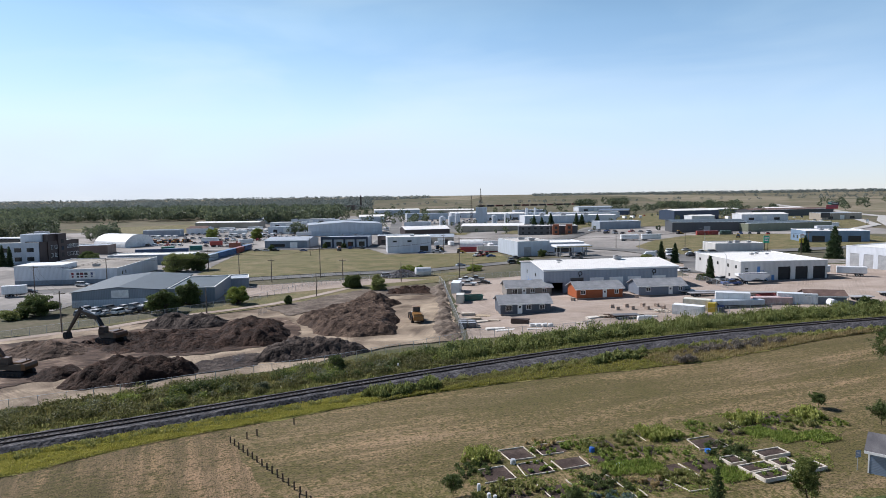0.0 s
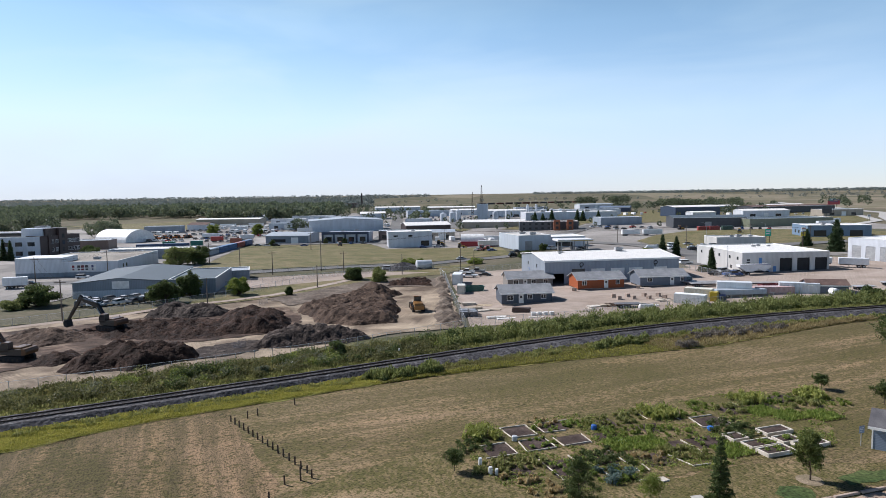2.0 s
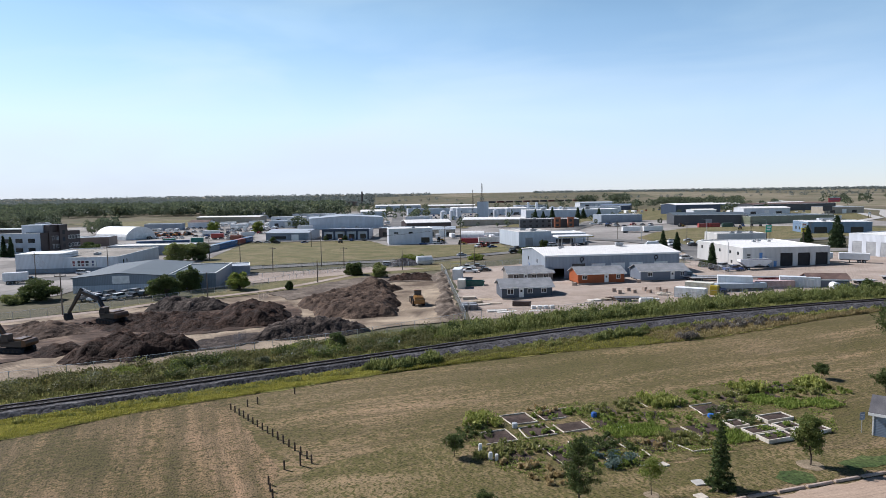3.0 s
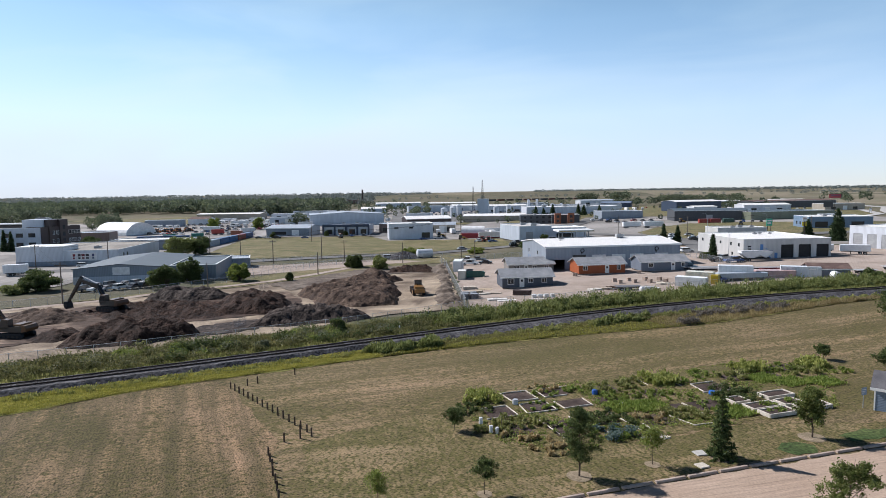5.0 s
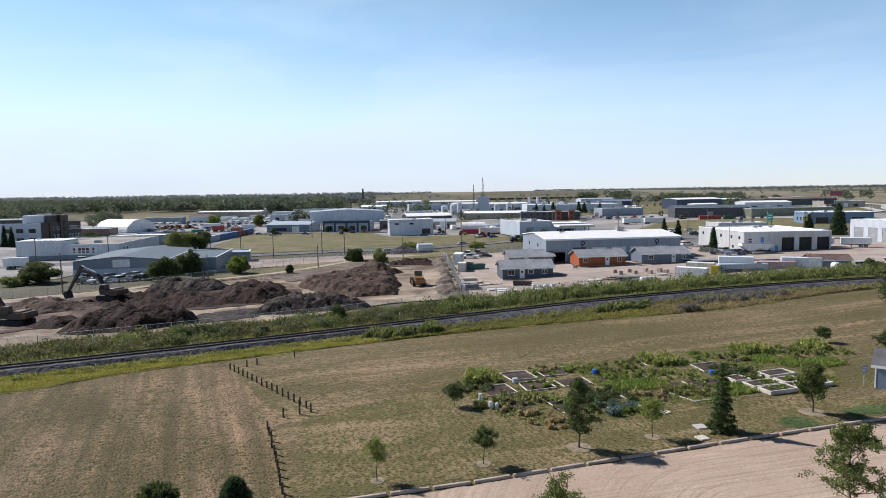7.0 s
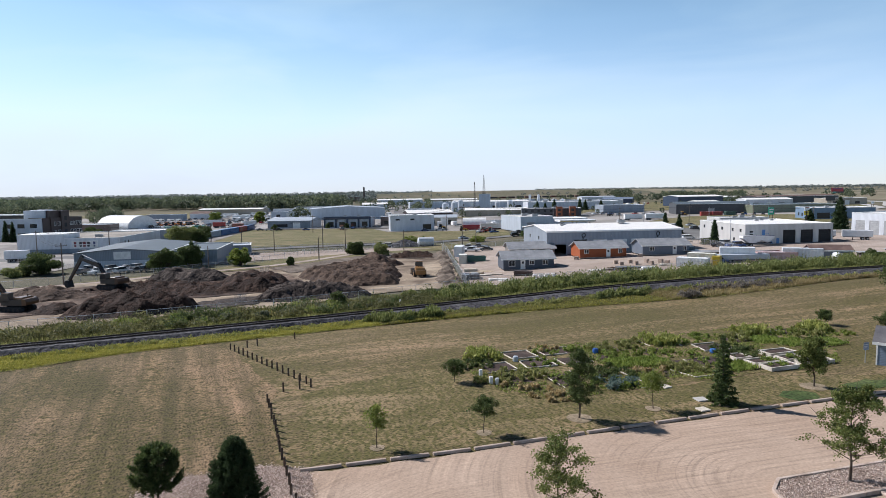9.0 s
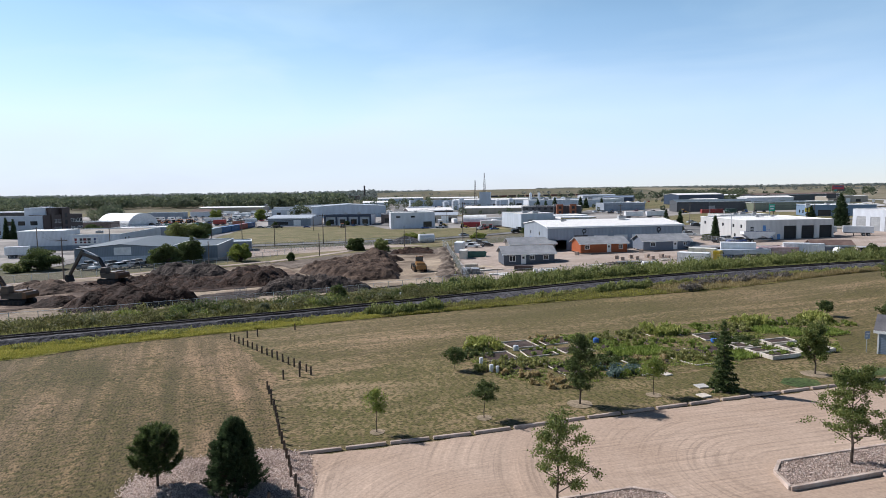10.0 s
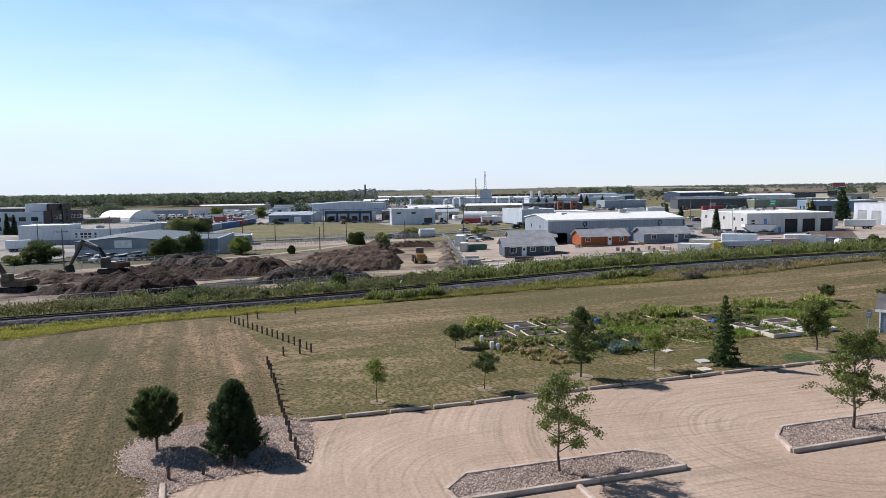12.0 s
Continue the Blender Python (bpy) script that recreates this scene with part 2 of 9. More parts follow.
def gravel_mat(name, a, b_, centre, strong):
    m, nt, b, vec = start_mat(name, 0.92, 0, 0.1)
    big = noise_of(nt, vec, 0.12, 5, 0.6)
    col = ramp(nt, big, [(0.3, a), (0.7, b_)])
    if strong:
        # tyre arcs swept round the end of an island
        for k, (cx, cy, turn) in enumerate(centre):
            warp = nt.nodes.new("ShaderNodeMapping")
            warp.vector_type = "TEXTURE"
            warp.inputs["Location"].default_value = (cx, cy, 0)
            warp.inputs["Rotation"].default_value = (0, 0, radians(turn))
            nt.links.new(vec, warp.inputs["Vector"])
            split = nt.nodes.new("ShaderNodeSeparateXYZ")
            nt.links.new(warp.outputs["Vector"], split.inputs[0])
            west = nt.nodes.new("ShaderNodeMath")
            west.operation = "MINIMUM"
            west.inputs[1].default_value = 0.0
            nt.links.new(split.outputs["X"], west.inputs[0])
            both = nt.nodes.new("ShaderNodeCombineXYZ")
            nt.links.new(west.outputs[0], both.inputs["X"])
            nt.links.new(split.outputs["Y"], both.inputs["Y"])
            rad = nt.nodes.new("ShaderNodeVectorMath")
            rad.operation = "LENGTH"
            nt.links.new(both.outputs[0], rad.inputs[0])
            line = nt.nodes.new("ShaderNodeCombineXYZ")
            nt.links.new(rad.outputs["Value"], line.inputs["X"])
            nt.links.new(noise_of(nt, vec, 0.09, 2), line.inputs["Y"])
            line.inputs["Z"].default_value = 7.0 * k
            arcs = noise_of(nt, line.outputs["Vector"], 4.5, 4)
            marks = ramp(nt, arcs, [(0.36, (1 - strong * 1.2,) * 3), (0.47, (1, 1, 1)), (0.55, (1, 1, 1)), (0.68, (1 + strong, 1 + strong * 0.95, 1 + strong * 0.9))])
            worn = ramp(nt, noise_of(nt, vec, 0.11 + 0.05 * k, 3), [(0.4, (0.15, 0.15, 0.15)), (0.62, (1, 1, 1))])
            col = blend(nt, worn, col, blend(nt, 1.0, col, marks, "MULTIPLY"))
    fine = noise_of(nt, vec, 6, 7)
    col = blend(nt, 1.0, col, ramp(nt, fine, [(0.3, (0.84, 0.84, 0.84)), (0.7, (1.13, 1.13, 1.13))]), "MULTIPLY")
    nt.links.new(col, b.inputs["Base Color"])
    relief(nt, b, fine, 0.5, 0.03)
    return m


def chips_mat():
    """Bark chips: every chip a shade of its own, shadow painted into the gaps between."""
    m, nt, b, vec = start_mat("bark_mulch", 0.9, 0, 0.15)
    bend = nt.nodes.new("ShaderNodeTexVoronoi")
    bend.inputs["Scale"].default_value = 20.0
    nt.links.new(mapped(nt, vec, (1, 1.9, 1), 30), bend.inputs["Vector"])
    col = ramp(nt, bend.outputs["Color"], [(0.15, (0.16, 0.118, 0.098)), (0.45, (0.38, 0.295, 0.245)), (0.8, (0.68, 0.56, 0.49))])
    gap = ramp(nt, bend.outputs["Distance"], [(0.35, (1, 1, 1)), (0.75, (0.45, 0.43, 0.42))])
    col = blend(nt, 1.0, col, gap, "MULTIPLY")
    stain = noise_of(nt, vec, 0.5, 4)
    col = blend(nt, 1.0, col, ramp(nt, stain, [(0.3, (0.75, 0.72, 0.7)), (0.7, (1.1, 1.1, 1.1))]), "MULTIPLY")
    nt.links.new(col, b.inputs["Base Color"])
    relief(nt, b, bend.outputs["Distance"], 0.8, 0.05)
    return m


M = {
    "land": land_mat(),
    "field": field_mat("mown_grass", 24, 15, 0.2, 0.06, (0.97, 0.915, 0.87), 0.492),
    "field_west": field_mat("mown_grass_striped", 112, 32, 0.34, 0.09, (0.79, 0.73, 0.69), 0.482),
    "field_lawn": field_mat("mown_lawn", 20, 100, 0.06, 0.16, (0.96, 0.94, 0.84), 0.5),
    "lawn": earthy("lawn", (0.1, 0.1, 0.04), (0.14, 0.126, 0.06), (0.19, 0.155, 0.085), 0.14, 4.5, grain=0.55, bump=0.9, dist=0.1, stretch=(1, 0.5, 1)),
    "green": earthy("watered_lawn", (0.04, 0.062, 0.02), (0.056, 0.08, 0.026), (0.08, 0.1, 0.036), 0.4, 3, grain=0.6),
    "verge": earthy("verge_grass", (0.12, 0.125, 0.035), (0.18, 0.175, 0.05), (0.24, 0.205, 0.08), 0.2, 3.0),
    "scrub": earthy("rough_grass", (0.06, 0.066, 0.026), (0.088, 0.09, 0.038), (0.135, 0.12, 0.06), 0.25, 2.0, bump=0.8, dist=0.2),
    "bare": earthy("bare_patch", (0.17, 0.14, 0.09), (0.22, 0.175, 0.12), (0.27, 0.215, 0.15), 0.8, 6),
    "dry_earth": earthy("dry_grey_earth", (0.085, 0.066, 0.052), (0.13, 0.105, 0.084), (0.19, 0.158, 0.128), 0.2, 1.6, stretch=(0.6, 1.6, 1), turn=30, bump=0.8, dist=0.2, grain=0.5),
    "lot": gravel_mat("packed_gravel", (0.325, 0.242, 0.18), (0.4, 0.31, 0.24), ((2.5, 30.6, 15), (20.5, 35.6, 15)), 0.18),
    "yard": gravel_mat("yard_dirt", (0.28, 0.228, 0.188), (0.385, 0.325, 0.28), ((30, 150, 10), (60, 190, 60)), 0.16),
    "sand": gravel_mat("sandy_subsoil", (0.11, 0.083, 0.062), (0.4, 0.328, 0.242), ((-9, 140, 80), (-40, 130, 20)), 0.25),
    "churned": earthy("churned_soil", (0.03, 0.019, 0.014), (0.075, 0.05, 0.037), (0.2, 0.148, 0.11), 0.16, 1.1, stretch=(0.5, 1.6, 1), turn=20, bump=1.0, dist=0.3, grain=0.6),
    "clods": earthy("grey_clods", (0.024, 0.018, 0.016), (0.045, 0.035, 0.03), (0.085, 0.068, 0.058), 0.5, 1.6, bump=1.0, dist=0.5, grain=0.6),
    "soil": earthy("dark_topsoil", (0.012, 0.006, 0.004), (0.026, 0.0135, 0.009), (0.058, 0.033, 0.022), 0.3, 1.8, bump=1.0, dist=0.5, grain=0.55),
    "brown": earthy("brown_earth", (0.036, 0.023, 0.0165), (0.066, 0.044, 0.032), (0.12, 0.085, 0.062), 0.25, 1.4, bump=1.0, dist=0.45, grain=0.5),
    "bed": earthy("bed_soil", (0.038, 0.027, 0.023), (0.06, 0.044, 0.038), (0.095, 0.072, 0.06), 0.6, 5, bump=0.9, dist=0.06),
    "asphalt": earthy("asphalt", (0.11, 0.11, 0.11), (0.15, 0.148, 0.143), (0.19, 0.185, 0.175), 0.06, 3, bump=0.1, grain=0.12),
    "concrete": earthy("concrete", (0.33, 0.32, 0.30), (0.40, 0.39, 0.37), (0.46, 0.45, 0.42), 0.3, 4, bump=0.1, grain=0.12),
    "pale_lot": earthy("pale_gravel", (0.17, 0.16, 0.15), (0.25, 0.235, 0.218), (0.33, 0.31, 0.29), 0.03, 0.5, bump=0.1, grain=0.15),
    "ballast": earthy("ballast_stone", (0.04, 0.039, 0.043), (0.066, 0.064, 0.069), (0.11, 0.106, 0.11), 0.6, 2.6, bump=1.0, dist=0.2, grain=0.8),
    "mulch": chips_mat(),
    "timber": earthy("weathered_timber", (0.29, 0.228, 0.185), (0.38, 0.305, 0.255), (0.46, 0.38, 0.325), 0.9, 6, stretch=(8, 1, 8), bump=0.3, dist=0.01, grain=0.2),
    "white_wood": earthy("white_board", (0.38, 0.34, 0.28), (0.5, 0.455, 0.39), (0.62, 0.575, 0.5), 0.7, 6, bump=0.2, dist=0.01, grain=0.15),
    "post": earthy("dark_post_wood", (0.07, 0.052, 0.04), (0.10, 0.075, 0.058), (0.14, 0.11, 0.085), 1.5, 8, bump=0.4, dist=0.01, grain=0.25),
    "tie": earthy("creosoted_tie", (0.022, 0.019, 0.018), (0.034, 0.03, 0.028), (0.055, 0.048, 0.045), 1.5, 8, bump=0.4, dist=0.01, grain=0.25),
    "pole": earthy("utility_pole_wood", (0.11, 0.09, 0.075), (0.15, 0.125, 0.105), (0.19, 0.16, 0.14), 0.5, 8, bump=0.3, dist=0.01),
    "bark": earthy("bark", (0.06, 0.045, 0.035), (0.09, 0.07, 0.055), (0.13, 0.10, 0.08), 1.5, 12, bump=0.8, dist=0.02),
    "steel": painted("rail_steel", (0.06, 0.045, 0.038), 0.6, 0.3),
    "galv": painted("galvanised_steel", (0.48, 0.5, 0.52), 0.45, 0.6),
    "glass": glassy("window_glass"),
    "white": painted("white_paint", (0.78, 0.78, 0.77), 0.45),
    "trim": painted("white_trim", (0.82, 0.82, 0.80), 0.4, dirt=0.05),
    "black": painted("black_rubber", (0.025, 0.025, 0.027), 0.8),
    "dark": painted("dark_gap", (0.03, 0.03, 0.032), 0.8),
    "grey": painted("grey_paint", (0.35, 0.36, 0.37), 0.5),
}
# sheet claddings: name, colour, rib pitch
for key, c, pitch in (("sid_grey", (0.29, 0.33, 0.385), 0.4), ("sid_white", (0.64, 0.67, 0.72), 0.4), ("sid_pale", (0.52, 0.575, 0.645), 0.4), ("sid_blue", (0.17, 0.25, 0.36), 0.4),
                      ("sid_navy", (0.035, 0.055, 0.10), 0.4), ("sid_dark", (0.07, 0.075, 0.085), 0.4), ("sid_tan", (0.38, 0.34, 0.28), 0.4), ("sid_slate", (0.22, 0.26, 0.31), 0.4),
                      ("sid_brick", (0.19, 0.135, 0.115), 0.4), ("sid_cream", (0.57, 0.565, 0.555), 0.4), ("sid_green", (0.19, 0.21, 0.15), 0.5), ("sid_brown", (0.06, 0.042, 0.04), 0.5)):
    M[key] = siding(key, c, pitch)
for key, c in (("lap_grey", (0.07, 0.084, 0.108)), ("lap_taupe", (0.20, 0.185, 0.17)), ("lap_orange", (0.3, 0.075, 0.02)), ("lap_blue", (0.145, 0.17, 0.215)), ("lap_shed", (0.2, 0.255, 0.33))):
    M[key] = siding(key, c, 0.16, 0.6, "Z", 0.1, 0, 0.015)
for key, c, pitch in (("roof_white", (0.80, 0.79, 0.76), 0.5), ("roof_grey", (0.37, 0.415, 0.47), 0.5), ("roof_steel", (0.085, 0.11, 0.13), 0.5), ("roof_blue", (0.14, 0.18, 0.25), 0.5)):
    M[key] = siding(key, c, pitch, 0.6, "X", 0.08)
M["shingle"] = earthy("grey_shingles", (0.2, 0.21, 0.222), (0.245, 0.255, 0.27), (0.29, 0.3, 0.31), 0.5, 6, stretch=(3, 9, 1), bump=0.4, dist=0.02, grain=0.2)
M["shingle_dark"] = earthy("charcoal_shingles", (0.085, 0.083, 0.09), (0.115, 0.112, 0.118), (0.15, 0.145, 0.15), 0.5, 6, stretch=(3, 9, 1), bump=0.4, dist=0.02, grain=0.25)
M["shingle_brown"] = earthy("brown_shingles", (0.10, 0.07, 0.06), (0.13, 0.09, 0.08), (0.17, 0.12, 0.10), 0.5, 6, stretch=(3, 9, 1), bump=0.4, dist=0.02, grain=0.2)
M["gravel_top"] = earthy("pea_gravel_roof", (0.2, 0.185, 0.165), (0.26, 0.24, 0.21), (0.32, 0.295, 0.26), 0.1, 1.2, bump=0.2, grain=0.2)
M["flat_roof"] = earthy("gravel_roof", (0.35, 0.34, 0.33), (0.44, 0.43, 0.41), (0.52, 0.5, 0.48), 0.1, 2, bump=0.1, grain=0.1)
# wood_haze has distance haze painted into its leaf colours: paler, bluer, flatter
for key, a, b_, c in (("leaf", (0.036, 0.054, 0.018), (0.074, 0.102, 0.034), (0.14, 0.168, 0.056)), ("leaf_light", (0.09, 0.13, 0.022), (0.17, 0.215, 0.045), (0.28, 0.3, 0.08)),
                      ("needle", (0.022, 0.038, 0.017), (0.045, 0.07, 0.03), (0.08, 0.115, 0.05)), ("willow", (0.095, 0.12, 0.039), (0.172, 0.2, 0.064), (0.285, 0.295, 0.108)),
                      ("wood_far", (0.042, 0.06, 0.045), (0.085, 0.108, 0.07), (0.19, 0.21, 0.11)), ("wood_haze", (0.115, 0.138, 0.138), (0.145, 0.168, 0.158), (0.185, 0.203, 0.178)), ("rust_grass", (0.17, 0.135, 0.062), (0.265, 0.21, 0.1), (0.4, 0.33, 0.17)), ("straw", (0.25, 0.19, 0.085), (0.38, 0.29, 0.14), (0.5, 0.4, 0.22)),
                      ("yellow_grass", (0.18, 0.185, 0.036), (0.31, 0.3, 0.058), (0.46, 0.42, 0.105)), ("olive_grass", (0.1, 0.11, 0.04), (0.175, 0.17, 0.06), (0.28, 0.25, 0.1)), ("scrub_leaf", (0.062, 0.068, 0.027), (0.118, 0.122, 0.047), (0.22, 0.21, 0.085)), ("weed", (0.11, 0.132, 0.04), (0.205, 0.22, 0.07), (0.35, 0.33, 0.125)),
                      ("chip", (0.14, 0.105, 0.088), (0.5, 0.4, 0.34), (0.8, 0.69, 0.62)), ("leaf_open", (0.065, 0.09, 0.024), (0.12, 0.152, 0.042), (0.23, 0.25, 0.08)), ("pine_needle", (0.032, 0.052, 0.018), (0.065, 0.095, 0.032), (0.13, 0.16, 0.055)), ("grey_weed", (0.10, 0.09, 0.075), (0.17, 0.15, 0.125), (0.27, 0.24, 0.2)), ("crop", (0.095, 0.145, 0.026), (0.175, 0.235, 0.048), (0.3, 0.345, 0.085)),
                      ("corn", (0.15, 0.18, 0.04), (0.26, 0.29, 0.072), (0.42, 0.42, 0.13)), ("sage", (0.085, 0.1, 0.06), (0.15, 0.165, 0.1), (0.24, 0.25, 0.16)), ("blue_leaf", (0.06, 0.10, 0.09), (0.10, 0.15, 0.13), (0.17, 0.22, 0.19))):
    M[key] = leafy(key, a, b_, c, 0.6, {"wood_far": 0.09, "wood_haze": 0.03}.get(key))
PAINT = {}


def paint(c, rough=0.35, metal=0.0):
    key = (tuple(round(v, 3) for v in c), rough, metal)
    if key not in PAINT:
        PAINT[key] = painted("paint", c, rough, metal, 0.08, 0.8, 0.5)
    return PAINT[key]

# ---- building blocks ----
def mesh_of(name, bm, material):
    me = bpy.data.meshes.new(name)
    bm.to_mesh(me)
    bm.free()
    for mm in material if isinstance(material, (list, tuple)) else [material]:
        me.materials.append(mm)
    return me


def part(name, bm, material, parent, label="", m=None):
    ob = new(name, mesh_of(name, bm, material))
    ob.parent = parent
    if m is not None:
        ob.matrix_basis = m
    return tagged(ob, label)


def thing(name, m, label, category, group="", kind=""):
    ob = new(name)
    ob.empty_display_size = 0.2
    ob.matrix_basis = m
    return tagged(ob, label, category, group, kind)


def solo(name, bm, material, m, label, category, group="", kind=""):
    ob = new(name, mesh_of(name, bm, material))
    ob.matrix_basis = m
    return tagged(ob, label, category, group, kind)


def box(bm, x0, y0, z0, x1, y1, z1, mi=0):
    vs = [bm.verts.new(p) for p in ((x0, y0, z0), (x1, y0, z0), (x1, y1, z0), (x0, y1, z0), (x0, y0, z1), (x1, y0, z1), (x1, y1, z1), (x0, y1, z1))]
    for q in ((3, 2, 1, 0), (4, 5, 6, 7), (0, 1, 5, 4), (1, 2, 6, 5), (2, 3, 7, 6), (3, 0, 4, 7)):
        bm.faces.new([vs[i] for i in q]).material_index = mi
    return vs


def boxed(*args, bevel=0.0):
    bm = bmesh.new()
    box(bm, *args)
    if bevel:
        bmesh.ops.bevel(bm, geom=bm.edges[:], offset=bevel, segments=1, affect="EDGES")
    return bm


def rod(bm, p, q, r0, r1=None, n=8, cap=True):
    """A tapered round bar from p to q."""
    p, q = Vector(p), Vector(q)
    r1 = r0 if r1 is None else r1
    turn = (q - p).to_track_quat("Z", "Y").to_matrix()
    rings = []
    for c, r in ((p, r0), (q, r1)):
        rings.append([bm.verts.new(c + turn @ Vector((r * math.cos(2 * math.pi * i / n), r * math.sin(2 * math.pi * i / n), 0))) for i in range(n)])
    for i in range(n):
        bm.faces.new((rings[0][i], rings[0][(i + 1) % n], rings[1][(i + 1) % n], rings[1][i]))
    if cap:
        bm.faces.new(rings[0][::-1])
        bm.faces.new(rings[1])


def rodded(*args, **kw):
    bm = bmesh.new()
    rod(bm, *args, **kw)
    return bm


def prism(bm, outline, y0, y1, mi=0):
    """An outline in x and z, drawn out along y."""
    a = [bm.verts.new((x, y0, z)) for x, z in outline]
    b = [bm.verts.new((x, y1, z)) for x, z in outline]
    bm.faces.new(a).material_index = mi
    bm.faces.new(b[::-1]).material_index = mi
    n = len(a)
    for i in range(n):
        bm.faces.new((a[(i + 1) % n], a[i], b[i], b[(i + 1) % n])).material_index = mi


def prismed(outline, y0, y1):
    bm = bmesh.new()
    prism(bm, outline, y0, y1)
    bmesh.ops.recalc_face_normals(bm, faces=bm.faces)
    return bm


def sheet(name, pts, z, material, label, category="", wander=0.4, step=2.0, kind="structure"):
    """A flat patch of ground with a slightly ragged edge and a thin rim."""
    rng = random.Random(name)
    ring = []
    n = len(pts)
    for i in range(n):
        a, b = Vector(pts[i]), Vector(pts[(i + 1) % n])
        k = max(1, min(80, int((b - a).length / step)))
        for j in range(k):
            p = a.lerp(b, j / k)
            w = wander if j else wander * 0.4
            ring.append((p.x + rng.uniform(-w, w), p.y + rng.uniform(-w, w)))
    bm = bmesh.new()
    top = [bm.verts.new((x, y, z)) for x, y in ring]
    edges = [bm.edges.new((top[i], top[(i + 1) % len(top)])) for i in range(len(top))]
    bmesh.ops.triangle_fill(bm, edges=edges, use_beauty=True)
    bmesh.ops.recalc_face_normals(bm, faces=bm.faces)
    if sum(f.normal.z * f.calc_area() for f in bm.faces) < 0:
        bmesh.ops.reverse_faces(bm, faces=bm.faces)
    return solo(name, bm, material, Matrix(), label, category, kind=kind)


def quads(name, centres, sizes, material, label, category, group="", kind="stuff", upright=0.0, parent=None, aspect=1.0, seed=1, m=None, flat=0.0):
    """One mesh of many small leaf faces, turned at random; upright 1: standing blades."""
    rng = np.random.default_rng(seed)
    c = np.asarray(centres, float)
    n = len(c)
    s = np.broadcast_to(np.asarray(sizes, float), (n,))[:, None]
    a = rng.normal(size=(n, 3))
    b = rng.normal(size=(n, 3))
    a[:, 2] *= 1 - flat
    b[:, 2] *= 1 - flat
    if upright:
        b = b * (1 - upright) + np.array([0, 0, 1.0]) * upright * 2
        a[:, 2] *= 1 - upright
    a /= np.linalg.norm(a, axis=1)[:, None] + 1e-9
    b -= (a * b).sum(1)[:, None] * a
    b /= np.linalg.norm(b, axis=1)[:, None] + 1e-9
    a, b = a * s * 0.5, b * s * 0.5 * aspect
    v = np.stack([c - b, c + a * 0.9, c + b, c - a], 1).reshape(-1, 3)
    f = np.arange(4 * n).reshape(-1, 4)
    me = bpy.data.meshes.new(name)
    me.from_pydata(v.tolist(), [], f.tolist())
    me.materials.append(material)
    ob = new(name, me)
    if m is not None:
        ob.matrix_basis = m
    if parent is not None:
        ob.parent = parent
        return tagged(ob, label)
    return tagged(ob, label, category, group, kind)


def place(x, y, turn=0.0, z=0.0):
    return pose(x, y, z, 0, 0, turn)

# ---- the ground ----
def land_height(x, y):
    """A low grassed ridge, far land raised to fit the camera's skyline; level elsewhere."""
    ridge = 15.5 * math.exp(-(((x - 330) / 640) ** 4)) * math.exp(-(((y - 2100) / 430) ** 2))
    far = 11.0 * max(0.0, min(1.0, (y - 3000) / 1500))
    return ridge + far


def build_ground():
    ys = [-260, -120, -40, 0, 40, 80, 120, 160, 220, 300, 400, 520, 660, 820, 1000, 1200]
    ys += list(range(1300, 4900, 100)) + [4900]
    bm = bmesh.new()
    rows = []
    for y in ys:
        half = 400 + max(0, y) * 0.85
        rows.append([bm.verts.new((half * k / 24, y, land_height(half * k / 24, y))) for k in range(-24, 25)])
    for r0, r1 in zip(rows, rows[1:]):
        for i in range(48):
            bm.faces.new((r0[i], r0[i + 1], r1[i + 1], r1[i]))
    for f in bm.faces:
        f.smooth = True
    solo("ground", bm, M["land"], Matrix(), "dry grassland reaching to the horizon", "ground", kind="structure")


build_ground()


def rail_y(x):
    """The line of the track across the plan: a long gentle bend, straight beyond it."""
    c = max(-50.0, min(95.0, x))
    y = 97.99 + 0.527 * c - 0.00114 * c ** 2 - 1.249e-5 * c ** 3 + 7.19e-8 * c ** 4
    return y + (x - c) * (0.527 - 0.00228 * c - 3.747e-5 * c ** 2 + 2.876e-7 * c ** 3)


def rail_at(x, off=0.0):
    """A point beside the track: off metres to its far side."""
    d = Vector((1.0, rail_y(x + 0.5) - rail_y(x - 0.5))).normalized()
    return Vector((x - d.y * off, rail_y(x) + d.x * off))


RAIL_XS = [-110 + 5 * i for i in range(75)]


def band(name, lo, hi, z, material, label, x0=-110, x1=260, category="", wander=0.3, step=4):
    xs = [x0 + step * i for i in range(int((x1 - x0) / step) + 1)]
    near = [rail_at(x, lo(x) if callable(lo) else lo) for x in xs]
    far_ = [rail_at(x, hi(x) if callable(hi) else hi) for x in xs]
    return sheet(name, [tuple(p) for p in near] + [tuple(p) for p in far_[::-1]], z, material, label, category, wander, 2.0)


# mown field in front of the railway, its long verge and the ballast bed
def verge_edge(x):
    """Distance from the track to the mown edge, on the near side."""
    return -(6.9 + 2.4 * math.exp(-(((x + 49) / 7) ** 2)) + 6.7 * math.exp(-(((x - 38) / 30) ** 2)))


